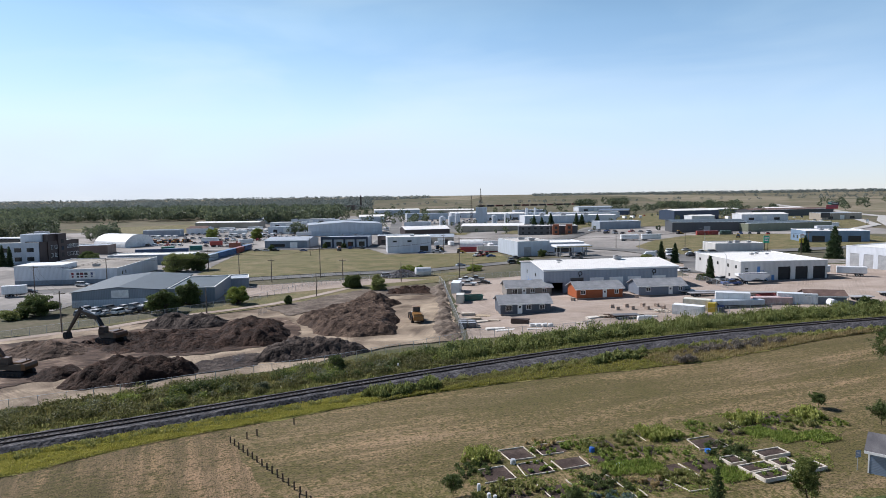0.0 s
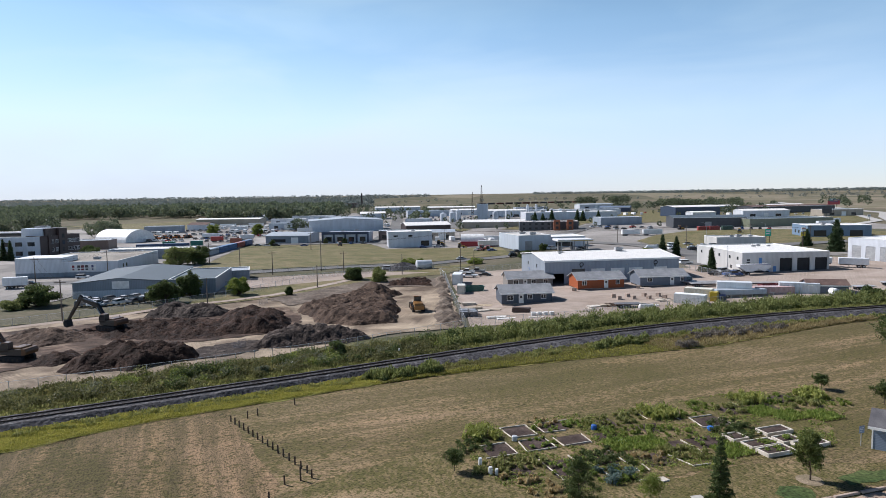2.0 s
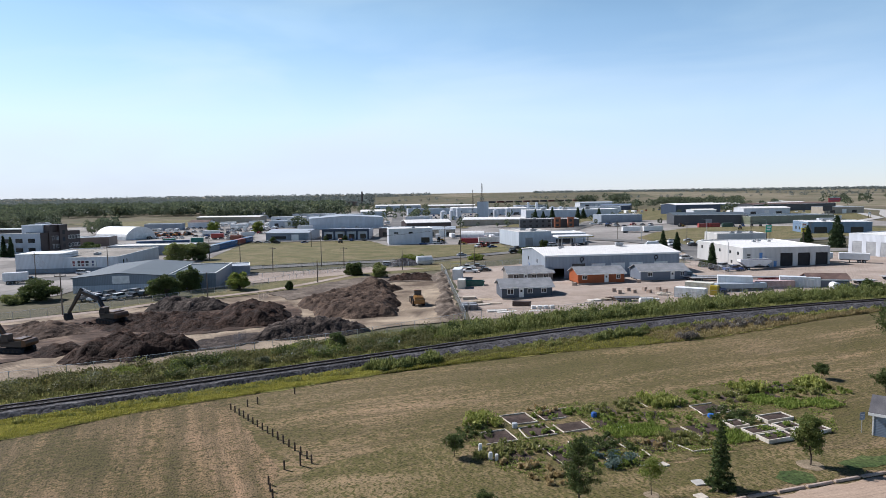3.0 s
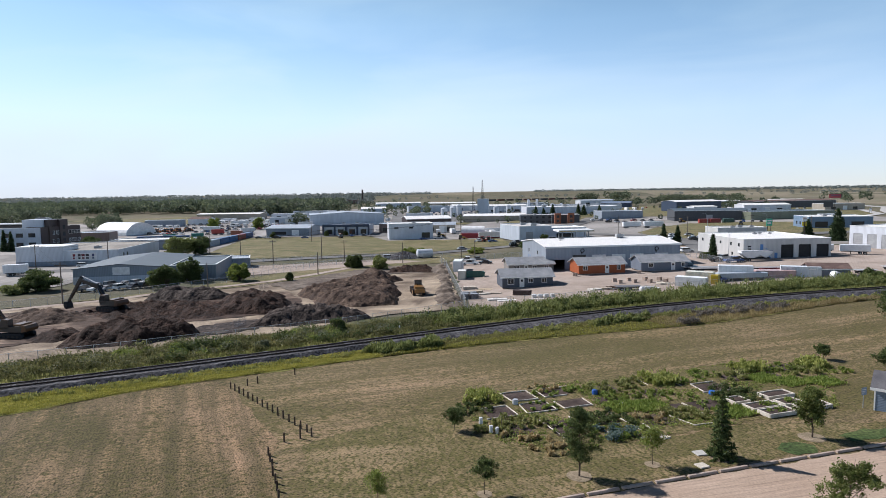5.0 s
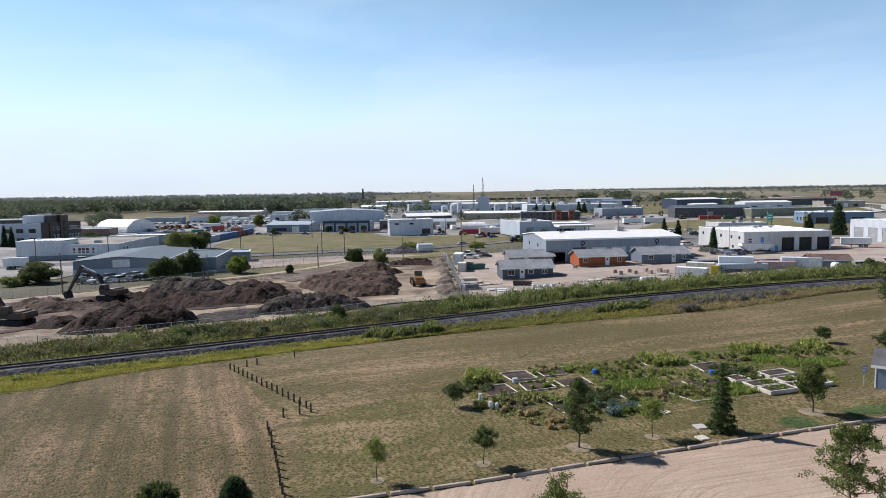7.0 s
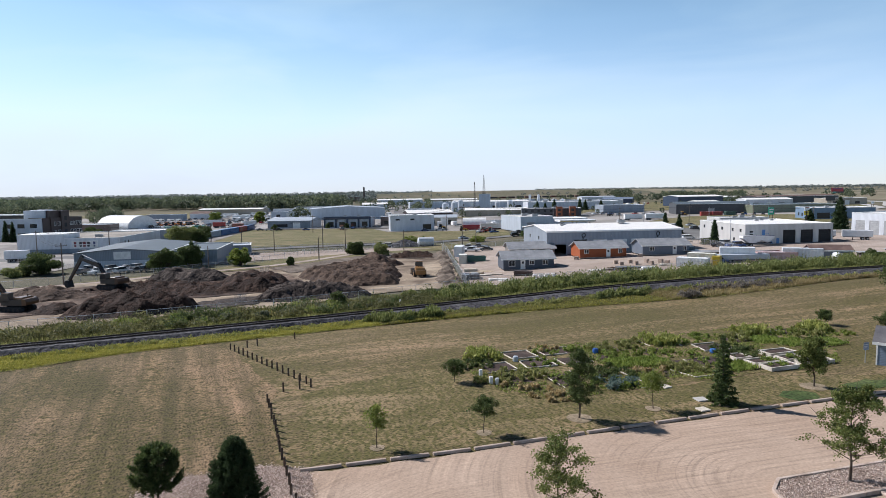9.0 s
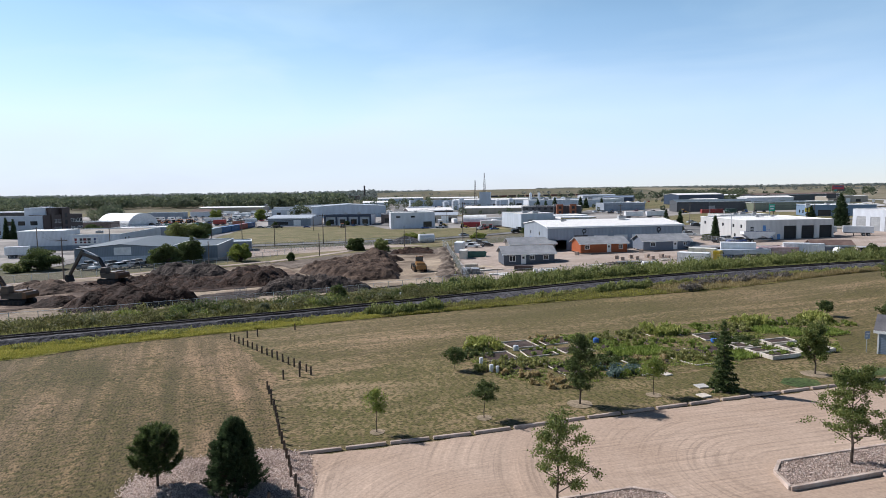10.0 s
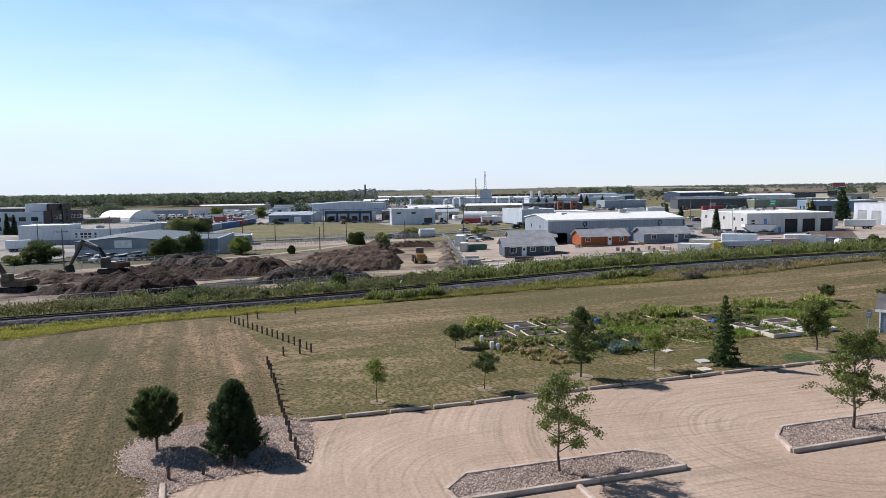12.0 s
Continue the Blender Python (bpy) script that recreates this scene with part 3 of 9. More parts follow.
sheet("field_west", [(-13.0, 26), (-14.3, 30), (-18, 34), (-17, 38.2), (-11, 40), (-14.6, 52), (-14.9, 55.4), (-24.4, 71.4)] + [tuple(rail_at(x, verge_edge(x) + 1.2)) for x in range(-29, -111, -6)] + [(-130, 20), (-60, -20), (-14, 10)], 0.04, M["field_west"], "mown dry grass with pale mower stripes", "field", 0.3)
sheet("field", [(-130, -60), (150, -60), (150, 60)] + [tuple(rail_at(x, verge_edge(x) + 1.5)) for x in range(160, -111, -6)] + [(-130, 20)], 0.03, M["field"], "mown dry grass field with tan patches", "field", 0.1)
band("verge", lambda x: verge_edge(x), -2.6, 0.05, M["verge"], "uncut yellow-green grass verge beside the railway", category="grass", wander=0.5)
band("track_side", 2.6, 19.0, 0.04, M["scrub"], "rough grass strip behind the railway", category="grass", wander=0.6)


def ballast():
    bm = bmesh.new()
    def foot(x):
        return -2.7 - 1.3 * max(0.0, min(1.0, (x + 12) / 10))

    rng = random.Random(3)
    rows = []
    for i in range(-110, 262, 1):
        rows.append([bm.verts.new((*rail_at(i, o + rng.uniform(-0.12, 0.12)), z + rng.uniform(-0.04, 0.04))) for o, z in ((foot(i), 0.06), (-1.8, 0.78), (1.8, 0.78), (3.2, 0.08))])
    for a, b in zip(rows, rows[1:]):
        for j in range(3):
            bm.faces.new((a[j + 1], a[j], b[j], b[j + 1]))
    bmesh.ops.recalc_face_normals(bm, faces=bm.faces)
    bed = solo("ballast_bed", bm, M["ballast"], Matrix(), "grey crushed-stone ballast bed under the track", "ballast", kind="structure")
    return bed


ballast()


def railway():
    track = thing("railway_track", Matrix(), "single railway track, dark steel rails on timber ties", "railway", kind="structure")
    for side in (-0.75, 0.75):
        bm = bmesh.new()
        prof = [(-0.075, 0.8), (0.075, 0.8), (0.03, 0.84), (0.04, 0.93), (0.045, 0.98), (-0.045, 0.98), (-0.04, 0.93), (-0.03, 0.84)]
        rows = []
        for x in range(-110, 262, 3):
            rows.append([bm.verts.new((*rail_at(x, side + o), z)) for o, z in prof])
        for a, b in zip(rows, rows[1:]):
            for j in range(8):
                bm.faces.new((a[j], a[(j + 1) % 8], b[(j + 1) % 8], b[j]))
        bmesh.ops.recalc_face_normals(bm, faces=bm.faces)
        part("rail", bm, M["steel"], track, "rust-brown steel rail")
    me = mesh_of("tie", boxed(-0.12, -1.3, 0.62, 0.12, 1.3, 0.81, bevel=0.015), M["tie"])
    spare = bmesh.new()
    x, k = -100.0, 0
    while x < 220:
        slope = math.atan2(rail_y(x + 0.5) - rail_y(x - 0.5), 1)
        x += 0.6 * math.cos(slope)
        m = place(x, rail_y(x), math.degrees(slope))
        if -62 < x < 98 and k < 300:
            ob = new("tie", me)
            ob.parent, ob.matrix_basis = track, m
            k += 1
        else:
            bmesh.ops.transform(spare, matrix=m, verts=box(spare, -0.12, -1.3, 0.62, 0.12, 1.3, 0.81))
    tagged(part("far_ties", spare, M["tie"], track), kind="stuff")


railway()

# excavation site, yards, roads and plots behind the railway
sheet("site", [tuple(rail_at(x, 15.8)) for x in range(-80, -14, 6)] + [(-8.9, 117.3), (3.4, 121.2), (0.3, 190), (-14.5, 193), (-24, 186), (-36.5, 167.5), (-48, 156), (-59.5, 146.5), (-81.4, 133), (-88, 126), (-120, 104)], 0.06, M["sand"], "bare sandy subsoil of the excavation site", "ground", 0.4)
sheet("yard", [(4.6, 121.5), (23.9, 126), (55.9, 139.5), (105, 153.5), (170, 176), (190, 226), (158, 232), (84, 243), (80, 208), (26, 214), (1.6, 203)], 0.06, M["yard"], "packed beige dirt of the builder's yard", "yard", 0.5)
sheet("gravel_lot", [(-62.6, 167.5), (-53.9, 177.6), (-37.4, 189.5), (-21.8, 199.6), (-4.5, 208.4), (-23.4, 213.0), (-41, 207.1), (-59.5, 200.6), (-68, 197), (-70, 186)], 0.05, M["yard"], "pale gravel strip between two fences", "ground", 0.4)
sheet("access_road", [(-140, 180), (-67, 211), (-36.4, 223.5), (-5, 230.5), (26, 252), (60, 268), (92, 262), (94, 270), (60, 277), (24, 259), (-6, 238), (-37.4, 230.5), (-68, 219.5), (-142, 190)], 0.07, M["asphalt"], "grey asphalt road", "road", 0.1)
sheet("empty_plot", [(-89, 232), (-68, 222), (-37, 232.5), (-6, 240), (23, 261), (27, 300), (-26, 298), (-40, 335), (-102, 331)], 0.05, M["lawn"], "vacant plot of mown dry grass", "grass", 0.5)
sheet("grass_strip", [(-120, 116), (-89, 130), (-68, 149), (-55, 167), (-42, 194), (-28, 207), (-20, 217), (0, 226), (14, 236), (1, 204), (-14, 195), (-24, 188), (-36, 170), (-47, 158.5), (-59, 149), (-81, 136), (-100, 124)], 0.045, M["lawn"], "strip of grass behind the site", "grass", 0.4)
sheet("industrial_lots", [(-330, 170), (-142, 192), (-68, 221), (-90, 234), (-103, 333), (-40, 337), (-26, 300), (28, 302), (50, 280), (96, 272), (120, 250), (160, 233), (192, 228), (260, 300), (300, 400), (280, 700), (100, 860), (-120, 860), (-260, 620), (-360, 420)], 0.03, M["pale_lot"], "pale gravel and paved lots between workshops", "lots", 0.6)

# streets, grass plots and the highway beyond
def road(name, pts, width, label, z=0.06, material="asphalt", category="road"):
    left, right = [], []
    for i, p in enumerate(pts):
        a, b = Vector(pts[max(0, i - 1)]), Vector(pts[min(len(pts) - 1, i + 1)])
        d = (b - a).normalized()
        s = Vector((-d.y, d.x)) * width / 2
        left.append(tuple(Vector(p) + s))
        right.append(tuple(Vector(p) - s))
    sheet(name, left + right[::-1], z, M[material], label, category, 0.05, 6.0)


road("dirt_path", [(-112, 110), (-88.3, 126.3), (-80.7, 132.5), (-72.1, 138.7), (-64.4, 148.7), (-53.5, 156.8), (-44.5, 164.9), (-36, 178), (-26, 197)], 2.6, "pale dirt path along the site fence", 0.07, "yard", "path")
road("street", [(-35.2, 330), (-35.2, 487), (-53.6, 750), (-75, 1100)], 10, "straight grey street between lots", 0.11)
road("street", [(-140, 330), (-100, 336), (-40, 336.5), (-26, 336)], 8, "grey street in front of the offices", 0.115)
road("street", [(122, 500), (84, 412), (62, 360), (66, 325), (88, 300), (98, 275), (96, 240), (86, 214)], 11, "curving grey street", 0.12)
road("street", [(98, 268), (130, 282), (190, 300), (280, 320)], 10, "grey frontage street", 0.125)
road("highway", [(250, 330), (330, 470), (365, 530), (420, 610), (440, 690), (475, 780), (512, 900), (562, 1070), (680, 1400)], 13, "pale divided highway", 0.13, "concrete")
road("slip_road", [(236, 405), (262, 418), (322, 478), (362, 560), (372, 640)], 7, "curving slip road", 0.135, "concrete")
for i, pts in enumerate(([(100, 276), (128, 290), (240, 316), (250, 380), (200, 400), (150, 396), (118, 360), (96, 320)], [(26, 250), (28, 262), (26, 298), (8, 298), (-26, 300), (-20, 296), (20, 268)],
                         [(240, 408), (325, 480), (362, 560), (420, 700), (500, 950), (420, 900), (330, 700), (280, 520)], [(-260, 500), (-190, 505), (-180, 610), (-260, 660), (-350, 600)],
                         [(40, 440), (80, 420), (110, 500), (200, 560), (190, 620), (100, 545), (60, 500)], [(-20, 440), (14, 430), (20, 455), (-20, 470)], [(130, 500), (210, 500), (300, 620), (260, 800), (190, 720)])):
    sheet("grass_plot", pts, 0.062 + 0.005 * i, M["lawn"], "dry grass plot between streets", "grass", 0.8, 4.0)
sheet("factory_yard", [(0, 466), (60, 470), (160, 560), (170, 620), (0, 640), (-20, 560)], 0.046, M["asphalt"], "grey paved factory yard", "yard", 0.5, 4.0)
sheet("loading_yard", [(-142, 193), (-100, 200), (-98, 160), (-118, 150), (-150, 150)], 0.052, M["pale_lot"], "pale lot beside the warehouse", "yard", 0.5, 3.0)

# ---- buildings ----
def wall_with_holes(bm, length, height, holes, t, m, base=0.0):
    """A wall along x, t thick, with holes (u, z, w, h) right through; m lays it in place."""
    us = sorted({0.0, length, *(h[0] for h in holes), *(h[0] + h[2] for h in holes)})
    zs = sorted({base, height, *(h[1] for h in holes), *(h[1] + h[3] for h in holes)})
    made = []
    for u0, u1 in zip(us, us[1:]):
        for z0, z1 in zip(zs, zs[1:]):
            cu, cz = (u0 + u1) / 2, (z0 + z1) / 2
            if not any(h[0] < cu < h[0] + h[2] and h[1] < cz < h[1] + h[3] for h in holes):
                made += box(bm, u0, 0, z0, u1, t, z1)
    bmesh.ops.transform(bm, matrix=m, verts=made)
    bmesh.ops.remove_doubles(bm, verts=bm.verts, dist=0.001)


def fit_opening(b, kind, u, z, w, h, m, t):
    """A window, door or roller door set into its hole."""
    if kind == "window":
        bm = bmesh.new()
        f = min(0.09, w * 0.12)
        box(bm, u - f, -0.03, z - f, u + w + f, 0.05, z), box(bm, u - f, -0.03, z + h, u + w + f, 0.05, z + h + f)
        box(bm, u - f, -0.03, z, u, 0.05, z + h), box(bm, u + w, -0.03, z, u + w + f, 0.05, z + h)
        box(bm, u + w * 0.5 - f * 0.3, -0.01, z, u + w * 0.5 + f * 0.3, 0.05, z + h)
        win = part("window", bm, M["trim"], b, "white window frame", m)
        part("pane", boxed(u, 0.06, z, u + w, 0.08, z + h), M["glass"], win, "dark glass pane")
    elif kind == "dark_window":
        part("window", boxed(u, 0.05, z, u + w, 0.09, z + h), M["glass"], b, "dark window glass", m)
    elif kind == "door":
        bm = bmesh.new()
        f = 0.08
        box(bm, u - f, -0.03, z, u, 0.05, z + h), box(bm, u + w, -0.03, z, u + w + f, 0.05, z + h), box(bm, u - f, -0.03, z + h, u + w + f, 0.05, z + h + f)
        box(bm, u, 0.05, z, u + w, 0.1, z + h)
        d = part("door", bm, M["trim"], b, "white entrance door", m)
        part("door_pane", boxed(u + w * 0.25, 0.03, z + h * 0.6, u + w * 0.75, 0.055, z + h * 0.85), M["glass"], d)
    elif kind in ("roller", "roller_white", "roller_dark"):
        deep = 0.3 if kind == "roller_dark" else 0.06
        n = max(3, int(h / 0.6))
        line = []
        for i in range(n):
            line += [(deep + 0.03, z + h * i / n), (deep, z + h * i / n + 0.04), (deep, z + h * (i + 1) / n - 0.04)]
        bm = prismed(line + [(deep + 0.03, z + h), (deep + 0.08, z + h), (deep + 0.08, z)], u, u + w)
        bmesh.ops.transform(bm, matrix=Matrix(((0, 1, 0, 0), (1, 0, 0, 0), (0, 0, 1, 0), (0, 0, 0, 1))), verts=bm.verts)
        bmesh.ops.recalc_face_normals(bm, faces=bm.faces)
        # the dark panel stands in for the shade inside an open bay
        look_, words = {"roller": (M["grey"], "grey sectional roller door"), "roller_white": (M["trim"], "white sectional roller door"), "roller_dark": (M["dark"], "dark panel standing in for a shaded truck bay")}[kind]
        part("roller_door", bm, look_, b, words, m)
    elif kind == "blue_door":
        part("door", boxed(u, 0.04, z, u + w, 0.1, z + h), paint((0.08, 0.22, 0.5)), b, "blue steel door", m)
    elif kind == "panel":
        part("wall_panel", boxed(u, -0.05, z, u + w, 0.0, z + h), M["white"], b, "white sign board", m)


def building(name, label, A, turn, W, D, H, roof="flat", rise=1.2, wall="sid_grey", top="roof_white", front=(), left=(), right=(), over=0.35, z0=0.0, t=0.2, category="building", group="", trim_mat=None, base_band=None):
    """A hall or house: x along its front, y to its back."""
    b = thing(name, place(A[0], A[1], turn), label, category, group)
    sides = [("front", front, W, place(0, 0)), ("right", right, D, place(W, 0, 90)), ("left", left, D, place(0, D, -90)), ("back", (), W, place(W, D, 180))]
    for key, ops, length, m in sides:
        bm = bmesh.new()
        holes = [o[1:] for o in ops if o[0] != "panel"]
        trimmed = m @ place(t if key in ("left", "right") else 0, 0)
        ln = length - 2 * t if key in ("left", "right") else length
        wall_with_holes(bm, ln, H, [(h[0] - (t if key in ("left", "right") else 0), *h[1:]) for h in holes], t, trimmed, z0)
        gable = (roof == "gable_x" and key in ("left", "right")) or (roof == "gable_y" and key in ("front", "back"))
        if gable:
            made = []
            before = set(bm.verts)
            prism(bm, [(0, H), (length, H), (length / 2, H + rise)], 0.0, t)
            made = [v for v in bm.verts if v not in before]
            bmesh.ops.transform(bm, matrix=m, verts=made)
        bmesh.ops.recalc_face_normals(bm, faces=bm.faces)
        part("wall", bm, M[wall], b)
        for kind, u, z, w, h in ops:
            if kind != "open":
                fit_opening(b, kind, u, z, w, h, m, t)
    th = 0.18
    if roof == "flat":
        bm = boxed(t, t, H - 0.35, W - t, D - t, H - 0.15)
        part("roof", bm, M[top], b)
        bm = bmesh.new()
        cap = 0.12
        box(bm, -0.06, -0.06, H, W + 0.06, t + 0.06, H + cap), box(bm, -0.06, D - t - 0.06, H, W + 0.06, D + 0.06, H + cap)
        box(bm, -0.06, t + 0.06, H, t + 0.06, D - t - 0.06, H + cap), box(bm, W - t - 0.06, t + 0.06, H, W + 0.06, D - t - 0.06, H + cap)
        part("parapet_cap", bm, M[trim_mat or "trim"], b)
    elif roof == "gable_x":
        e = rise / (D / 2)
        half = [(-over, H - over * e), (D / 2, H + rise), (D / 2, H + rise + th), (-over, H - over * e + th)]
        for flip in (False, True):
            bm = prismed(half, -over, W + over)
            turn_m = Matrix(((0, 1, 0, 0), (1, 0, 0, 0), (0, 0, 1, 0), (0, 0, 0, 1)))
            if flip:
                turn_m = Matrix(((0, 1, 0, 0), (-1, 0, 0, D), (0, 0, 1, 0), (0, 0, 0, 1)))
            bmesh.ops.transform(bm, matrix=turn_m, verts=bm.verts)
            bmesh.ops.recalc_face_normals(bm, faces=bm.faces)
            part("roof", bm, M[top], b)
        bm = bmesh.new()
        box(bm, -over, -over - 0.04, H - over * e - 0.06, W + over, -over, H - over * e + th + 0.02)
        part("fascia", bm, M[trim_mat or "trim"], b)
    elif roof == "gable_y":
        e = rise / (W / 2)
        half = [(-over, H - over * e), (W / 2, H + rise), (W / 2, H + rise + th), (-over, H - over * e + th)]
        for flip in (False, True):
            bm = prismed(half if not flip else [(W - x, z) for x, z in half], -over, D + over)
            part("roof", bm, M[top], b)
    elif roof == "arch":
        n = 14
        arc = [(W / 2 - W / 2 * math.cos(math.pi * i / n), H + rise * math.sin(math.pi * i / n)) for i in range(n + 1)]
        inner = [(W / 2 - (W / 2 - 0.15) * math.cos(math.pi * i / n), H - 0.02 + (rise - 0.15) * math.sin(math.pi * i / n)) for i in range(n + 1)]
        bm = bmesh.new()
        prism(bm, arc + inner[::-1], 0, D)
        bmesh.ops.recalc_face_normals(bm, faces=bm.faces)
        part("roof", bm, M[top], b)
        for y in (0.1, D - 0.2):
            bm = bmesh.new()
            prism(bm, inner, y, y + 0.1)
            bmesh.ops.recalc_face_normals(bm, faces=bm.faces)
            part("end_wall", bm, M[top], b)
    part("floor_slab", boxed(t, t, z0, W - t, D - t, z0 + 0.04), M["concrete"], b)
    if base_band:
        part("base_band", boxed(-0.03, -0.03, 0, W + 0.03, 0.0, base_band[0]), M[base_band[1]], b)
    return b


# builder's yard: the long grey hall and four new small houses
hall = building("workshop_hall", "long grey metal hall with a white ribbed roof", (27.6, 175.4), 8, 39.0, 24.5, 6.6, "gable_x", 1.3, "sid_grey", "roof_white",
         front=[("open", 2.2, 0.1, 3.2, 3.0), ("dark_window", 7.6, 2.9, 3.8, 1.4), ("roller_white", 13.2, 0.1, 4.0, 4.1), ("roller_white", 18.9, 0.1, 4.0, 4.1), ("roller_white", 24.2, 0.1, 4.0, 4.1), ("roller_white", 31.5, 0.1, 4.0, 4.1)],
         left=[("dark_window", 7, 4.0, 1.0, 1.0), ("dark_window", 16, 4.0, 1.0, 1.0), ("door", 20, 0.1, 1.0, 2.1)], category="hall")


for u in (10.4, 32.0):
    bm = bmesh.new()
    for i in range(14):
        a, b = 2 * math.pi * i / 14, 2 * math.pi * (i + 1) / 14
        rod(bm, (u + 0.5 * math.cos(a), -0.06, 5.45 + 0.5 * math.sin(a)), (u + 0.5 * math.cos(b), -0.06, 5.45 + 0.5 * math.sin(b)), 0.13, 0.13, 5, False)
    rod(bm, (u - 0.35, -0.06, 5.2), (u - 0.1, -0.06, 4.5), 0.13, 0.13, 5)
    part("emblem", bm, M["dark"], hall, "dark round wall emblem")
for u in (6.6, 12.4, 18.2, 23.4, 29.6, 36.4):
    part("wall_lamp", boxed(u, -0.3, 5.0, u + 0.3, 0.0, 5.2, bevel=0.03), M["grey"], hall, "small grey wall lamp")
part("gutter", boxed(-0.3, -0.5, 6.35, 39.3, -0.37, 6.55), M["trim"], hall, "white rain gutter")


def small_house(A, turn, W, wall, label, ops, D=7.3):
    b = building("house", label, A, turn, W, D, 2.95, "gable_x", 1.35, wall, "shingle", front=ops, over=0.5, z0=0.5, t=0.15, category="house", group="new houses on blocks")
    me = mesh_of("support_post", boxed(-0.09, -0.09, 0, 0.09, 0.09, 0.5), M["post"])
    k = 0
    n = int(W / 1.0)
    for j in range(3):
        for i in range(n + 1):
            ob = new("support_post", me)
            ob.parent, ob.matrix_basis = b, place(0.3 + (W - 0.6) * i / n, 0.3 + (D - 0.6) * j / 2)
    bm = boxed(0.05, 0.02, 0.36, W - 0.05, 0.14, 0.5)
    part("floor_beam", bm, M["timber"], b)
    return b


small_house((12.9, 144.3), 5, 11.6, "lap_grey", "new dark grey house with white windows, standing on blocks", [("window", 1.3, 1.3, 1.3, 1.15), ("door", 4.0, 0.55, 0.95, 2.05), ("window", 6.0, 1.55, 1.0, 0.9), ("window", 9.1, 1.55, 1.05, 0.9)])
small_house((16.8, 169.0), 5, 12.0, "lap_taupe", "new taupe house with white windows, standing on blocks", [("window", 1.5, 1.3, 1.3, 1.15), ("door", 4.2, 0.55, 0.95, 2.05), ("window", 6.4, 1.55, 1.1, 0.9), ("window", 9.6, 1.55, 1.1, 0.9)])
small_house((34.4, 164.8), 7, 12.4, "lap_orange", "new burnt-orange house with grey shingles, standing on blocks", [("window", 1.2, 1.5, 1.1, 0.95), ("door", 7.1, 0.55, 0.95, 2.05), ("window", 10.3, 1.5, 0.9, 1.0)])
small_house((51.6, 168.5), 5, 12.7, "lap_blue", "new blue-grey house with a white door, standing on blocks", [("window", 2.0, 1.5, 1.2, 0.95), ("door", 8.2, 0.55, 0.95, 2.05), ("window", 11.0, 1.5, 0.8, 0.95)])

# truck workshop, its open bays drawn as dark panels, and the bay building beside it
building("truck_workshop", "pale workshop with three dark truck bays and a white flat roof", (89.7, 193.0), 3, 27.9, 31.5, 6.4, "flat", 0, "sid_cream", "roof_white",
         front=[("dark_window", 1.4, 3.9, 1.1, 0.5), ("dark_window", 1.4, 3.2, 1.1, 0.4), ("blue_door", 5.3, 2.6, 1.0, 2.2), ("blue_door", 9.9, 0.1, 1.0, 2.0), ("roller_dark", 12.0, 0.1, 4.0, 4.5), ("roller_dark", 17.6, 0.1, 4.0, 4.5), ("roller_dark", 23.3, 0.1, 4.0, 4.5)],
         left=[("dark_window", 3, 4.0, 1.2, 1.0), ("dark_window", 9, 4.0, 1.2, 1.0), ("dark_window", 16, 4.0, 1.2, 1.0), ("dark_window", 23, 4.0, 1.2, 1.0), ("dark_window", 28, 4.0, 1.2, 1.0), ("dark_window", 12, 1.0, 1.2, 1.0), ("dark_window", 24, 1.0, 1.2, 1.0)], category="workshop")
building("bay_building", "white building with tall grey roller doors", (142.4, 226.5), -66, 40, 30, 7.6, "flat", 0, "sid_white", "roof_white",
         front=[("roller", 1.4 + 4.8 * i, 0.1, 3.3, 5.0) for i in range(8)], category="workshop")

# across the road and further off
building("sign_hall", "pale metal-clad hall with a faded wall panel", (32.6, 280.0), 14, 15, 26, 6.6, "flat", 0, "sid_pale", "flat_roof", front=[("roller", 3, 0.1, 3.4, 4)], category="hall")
building("shop_annex", "low white shop with large windows", (41, 291), 8, 24, 18, 5.0, "flat", 0, "sid_white", "roof_white", front=[("dark_window", 10, 0.6, 8, 2.0)], category="shop")
building("hotel", "dark long two-storey building with brick towers", (49.8, 421), -4, 38, 15, 6.0, "flat", 0, "sid_dark", "flat_roof", front=[("dark_window", 2 + 4 * i, 1.0, 1.6, 1.3) for i in range(6)] + [("dark_window", 2 + 4 * i, 3.8, 1.6, 1.3) for i in range(6)], category="hotel")
building("silo_tower", "tall pale blue process tower with a mast", (29.6, 573), -8, 9.6, 9, 15.2, "flat", 0, "sid_pale", "roof_grey", category="tower")
building("factory", "long pale plant building with a white roof", (13.6, 461), -8, 44, 22, 4.6, "gable_x", 1.2, "sid_tan", "roof_white", category="plant")
building("plant_hall", "long white processing plant hall", (73, 572), 2, 82, 30, 7.0, "flat", 0, "sid_white", "roof_white", category="plant")
building("clinic", "pale blue-white box building with small windows", (-26.3, 306), 8, 21, 16, 7.6, "flat", 0, "sid_white", "roof_white", front=[("dark_window", 2.5, 5.2, 2.0, 0.8), ("dark_window", 9.5, 5.2, 2.0, 0.8), ("dark_window", 15.5, 0.6, 4.0, 2.6)], category="building")
office = building("office_row", "navy-trimmed office row with four large windows", (-64.2, 341), -1, 24.3, 20, 5.4, "flat", 0, "sid_pale", "roof_grey", trim_mat="sid_navy",
         front=[("dark_window", 1.8 + 6 * i, 0.8, 3.0, 2.6) for i in range(4)], category="office")
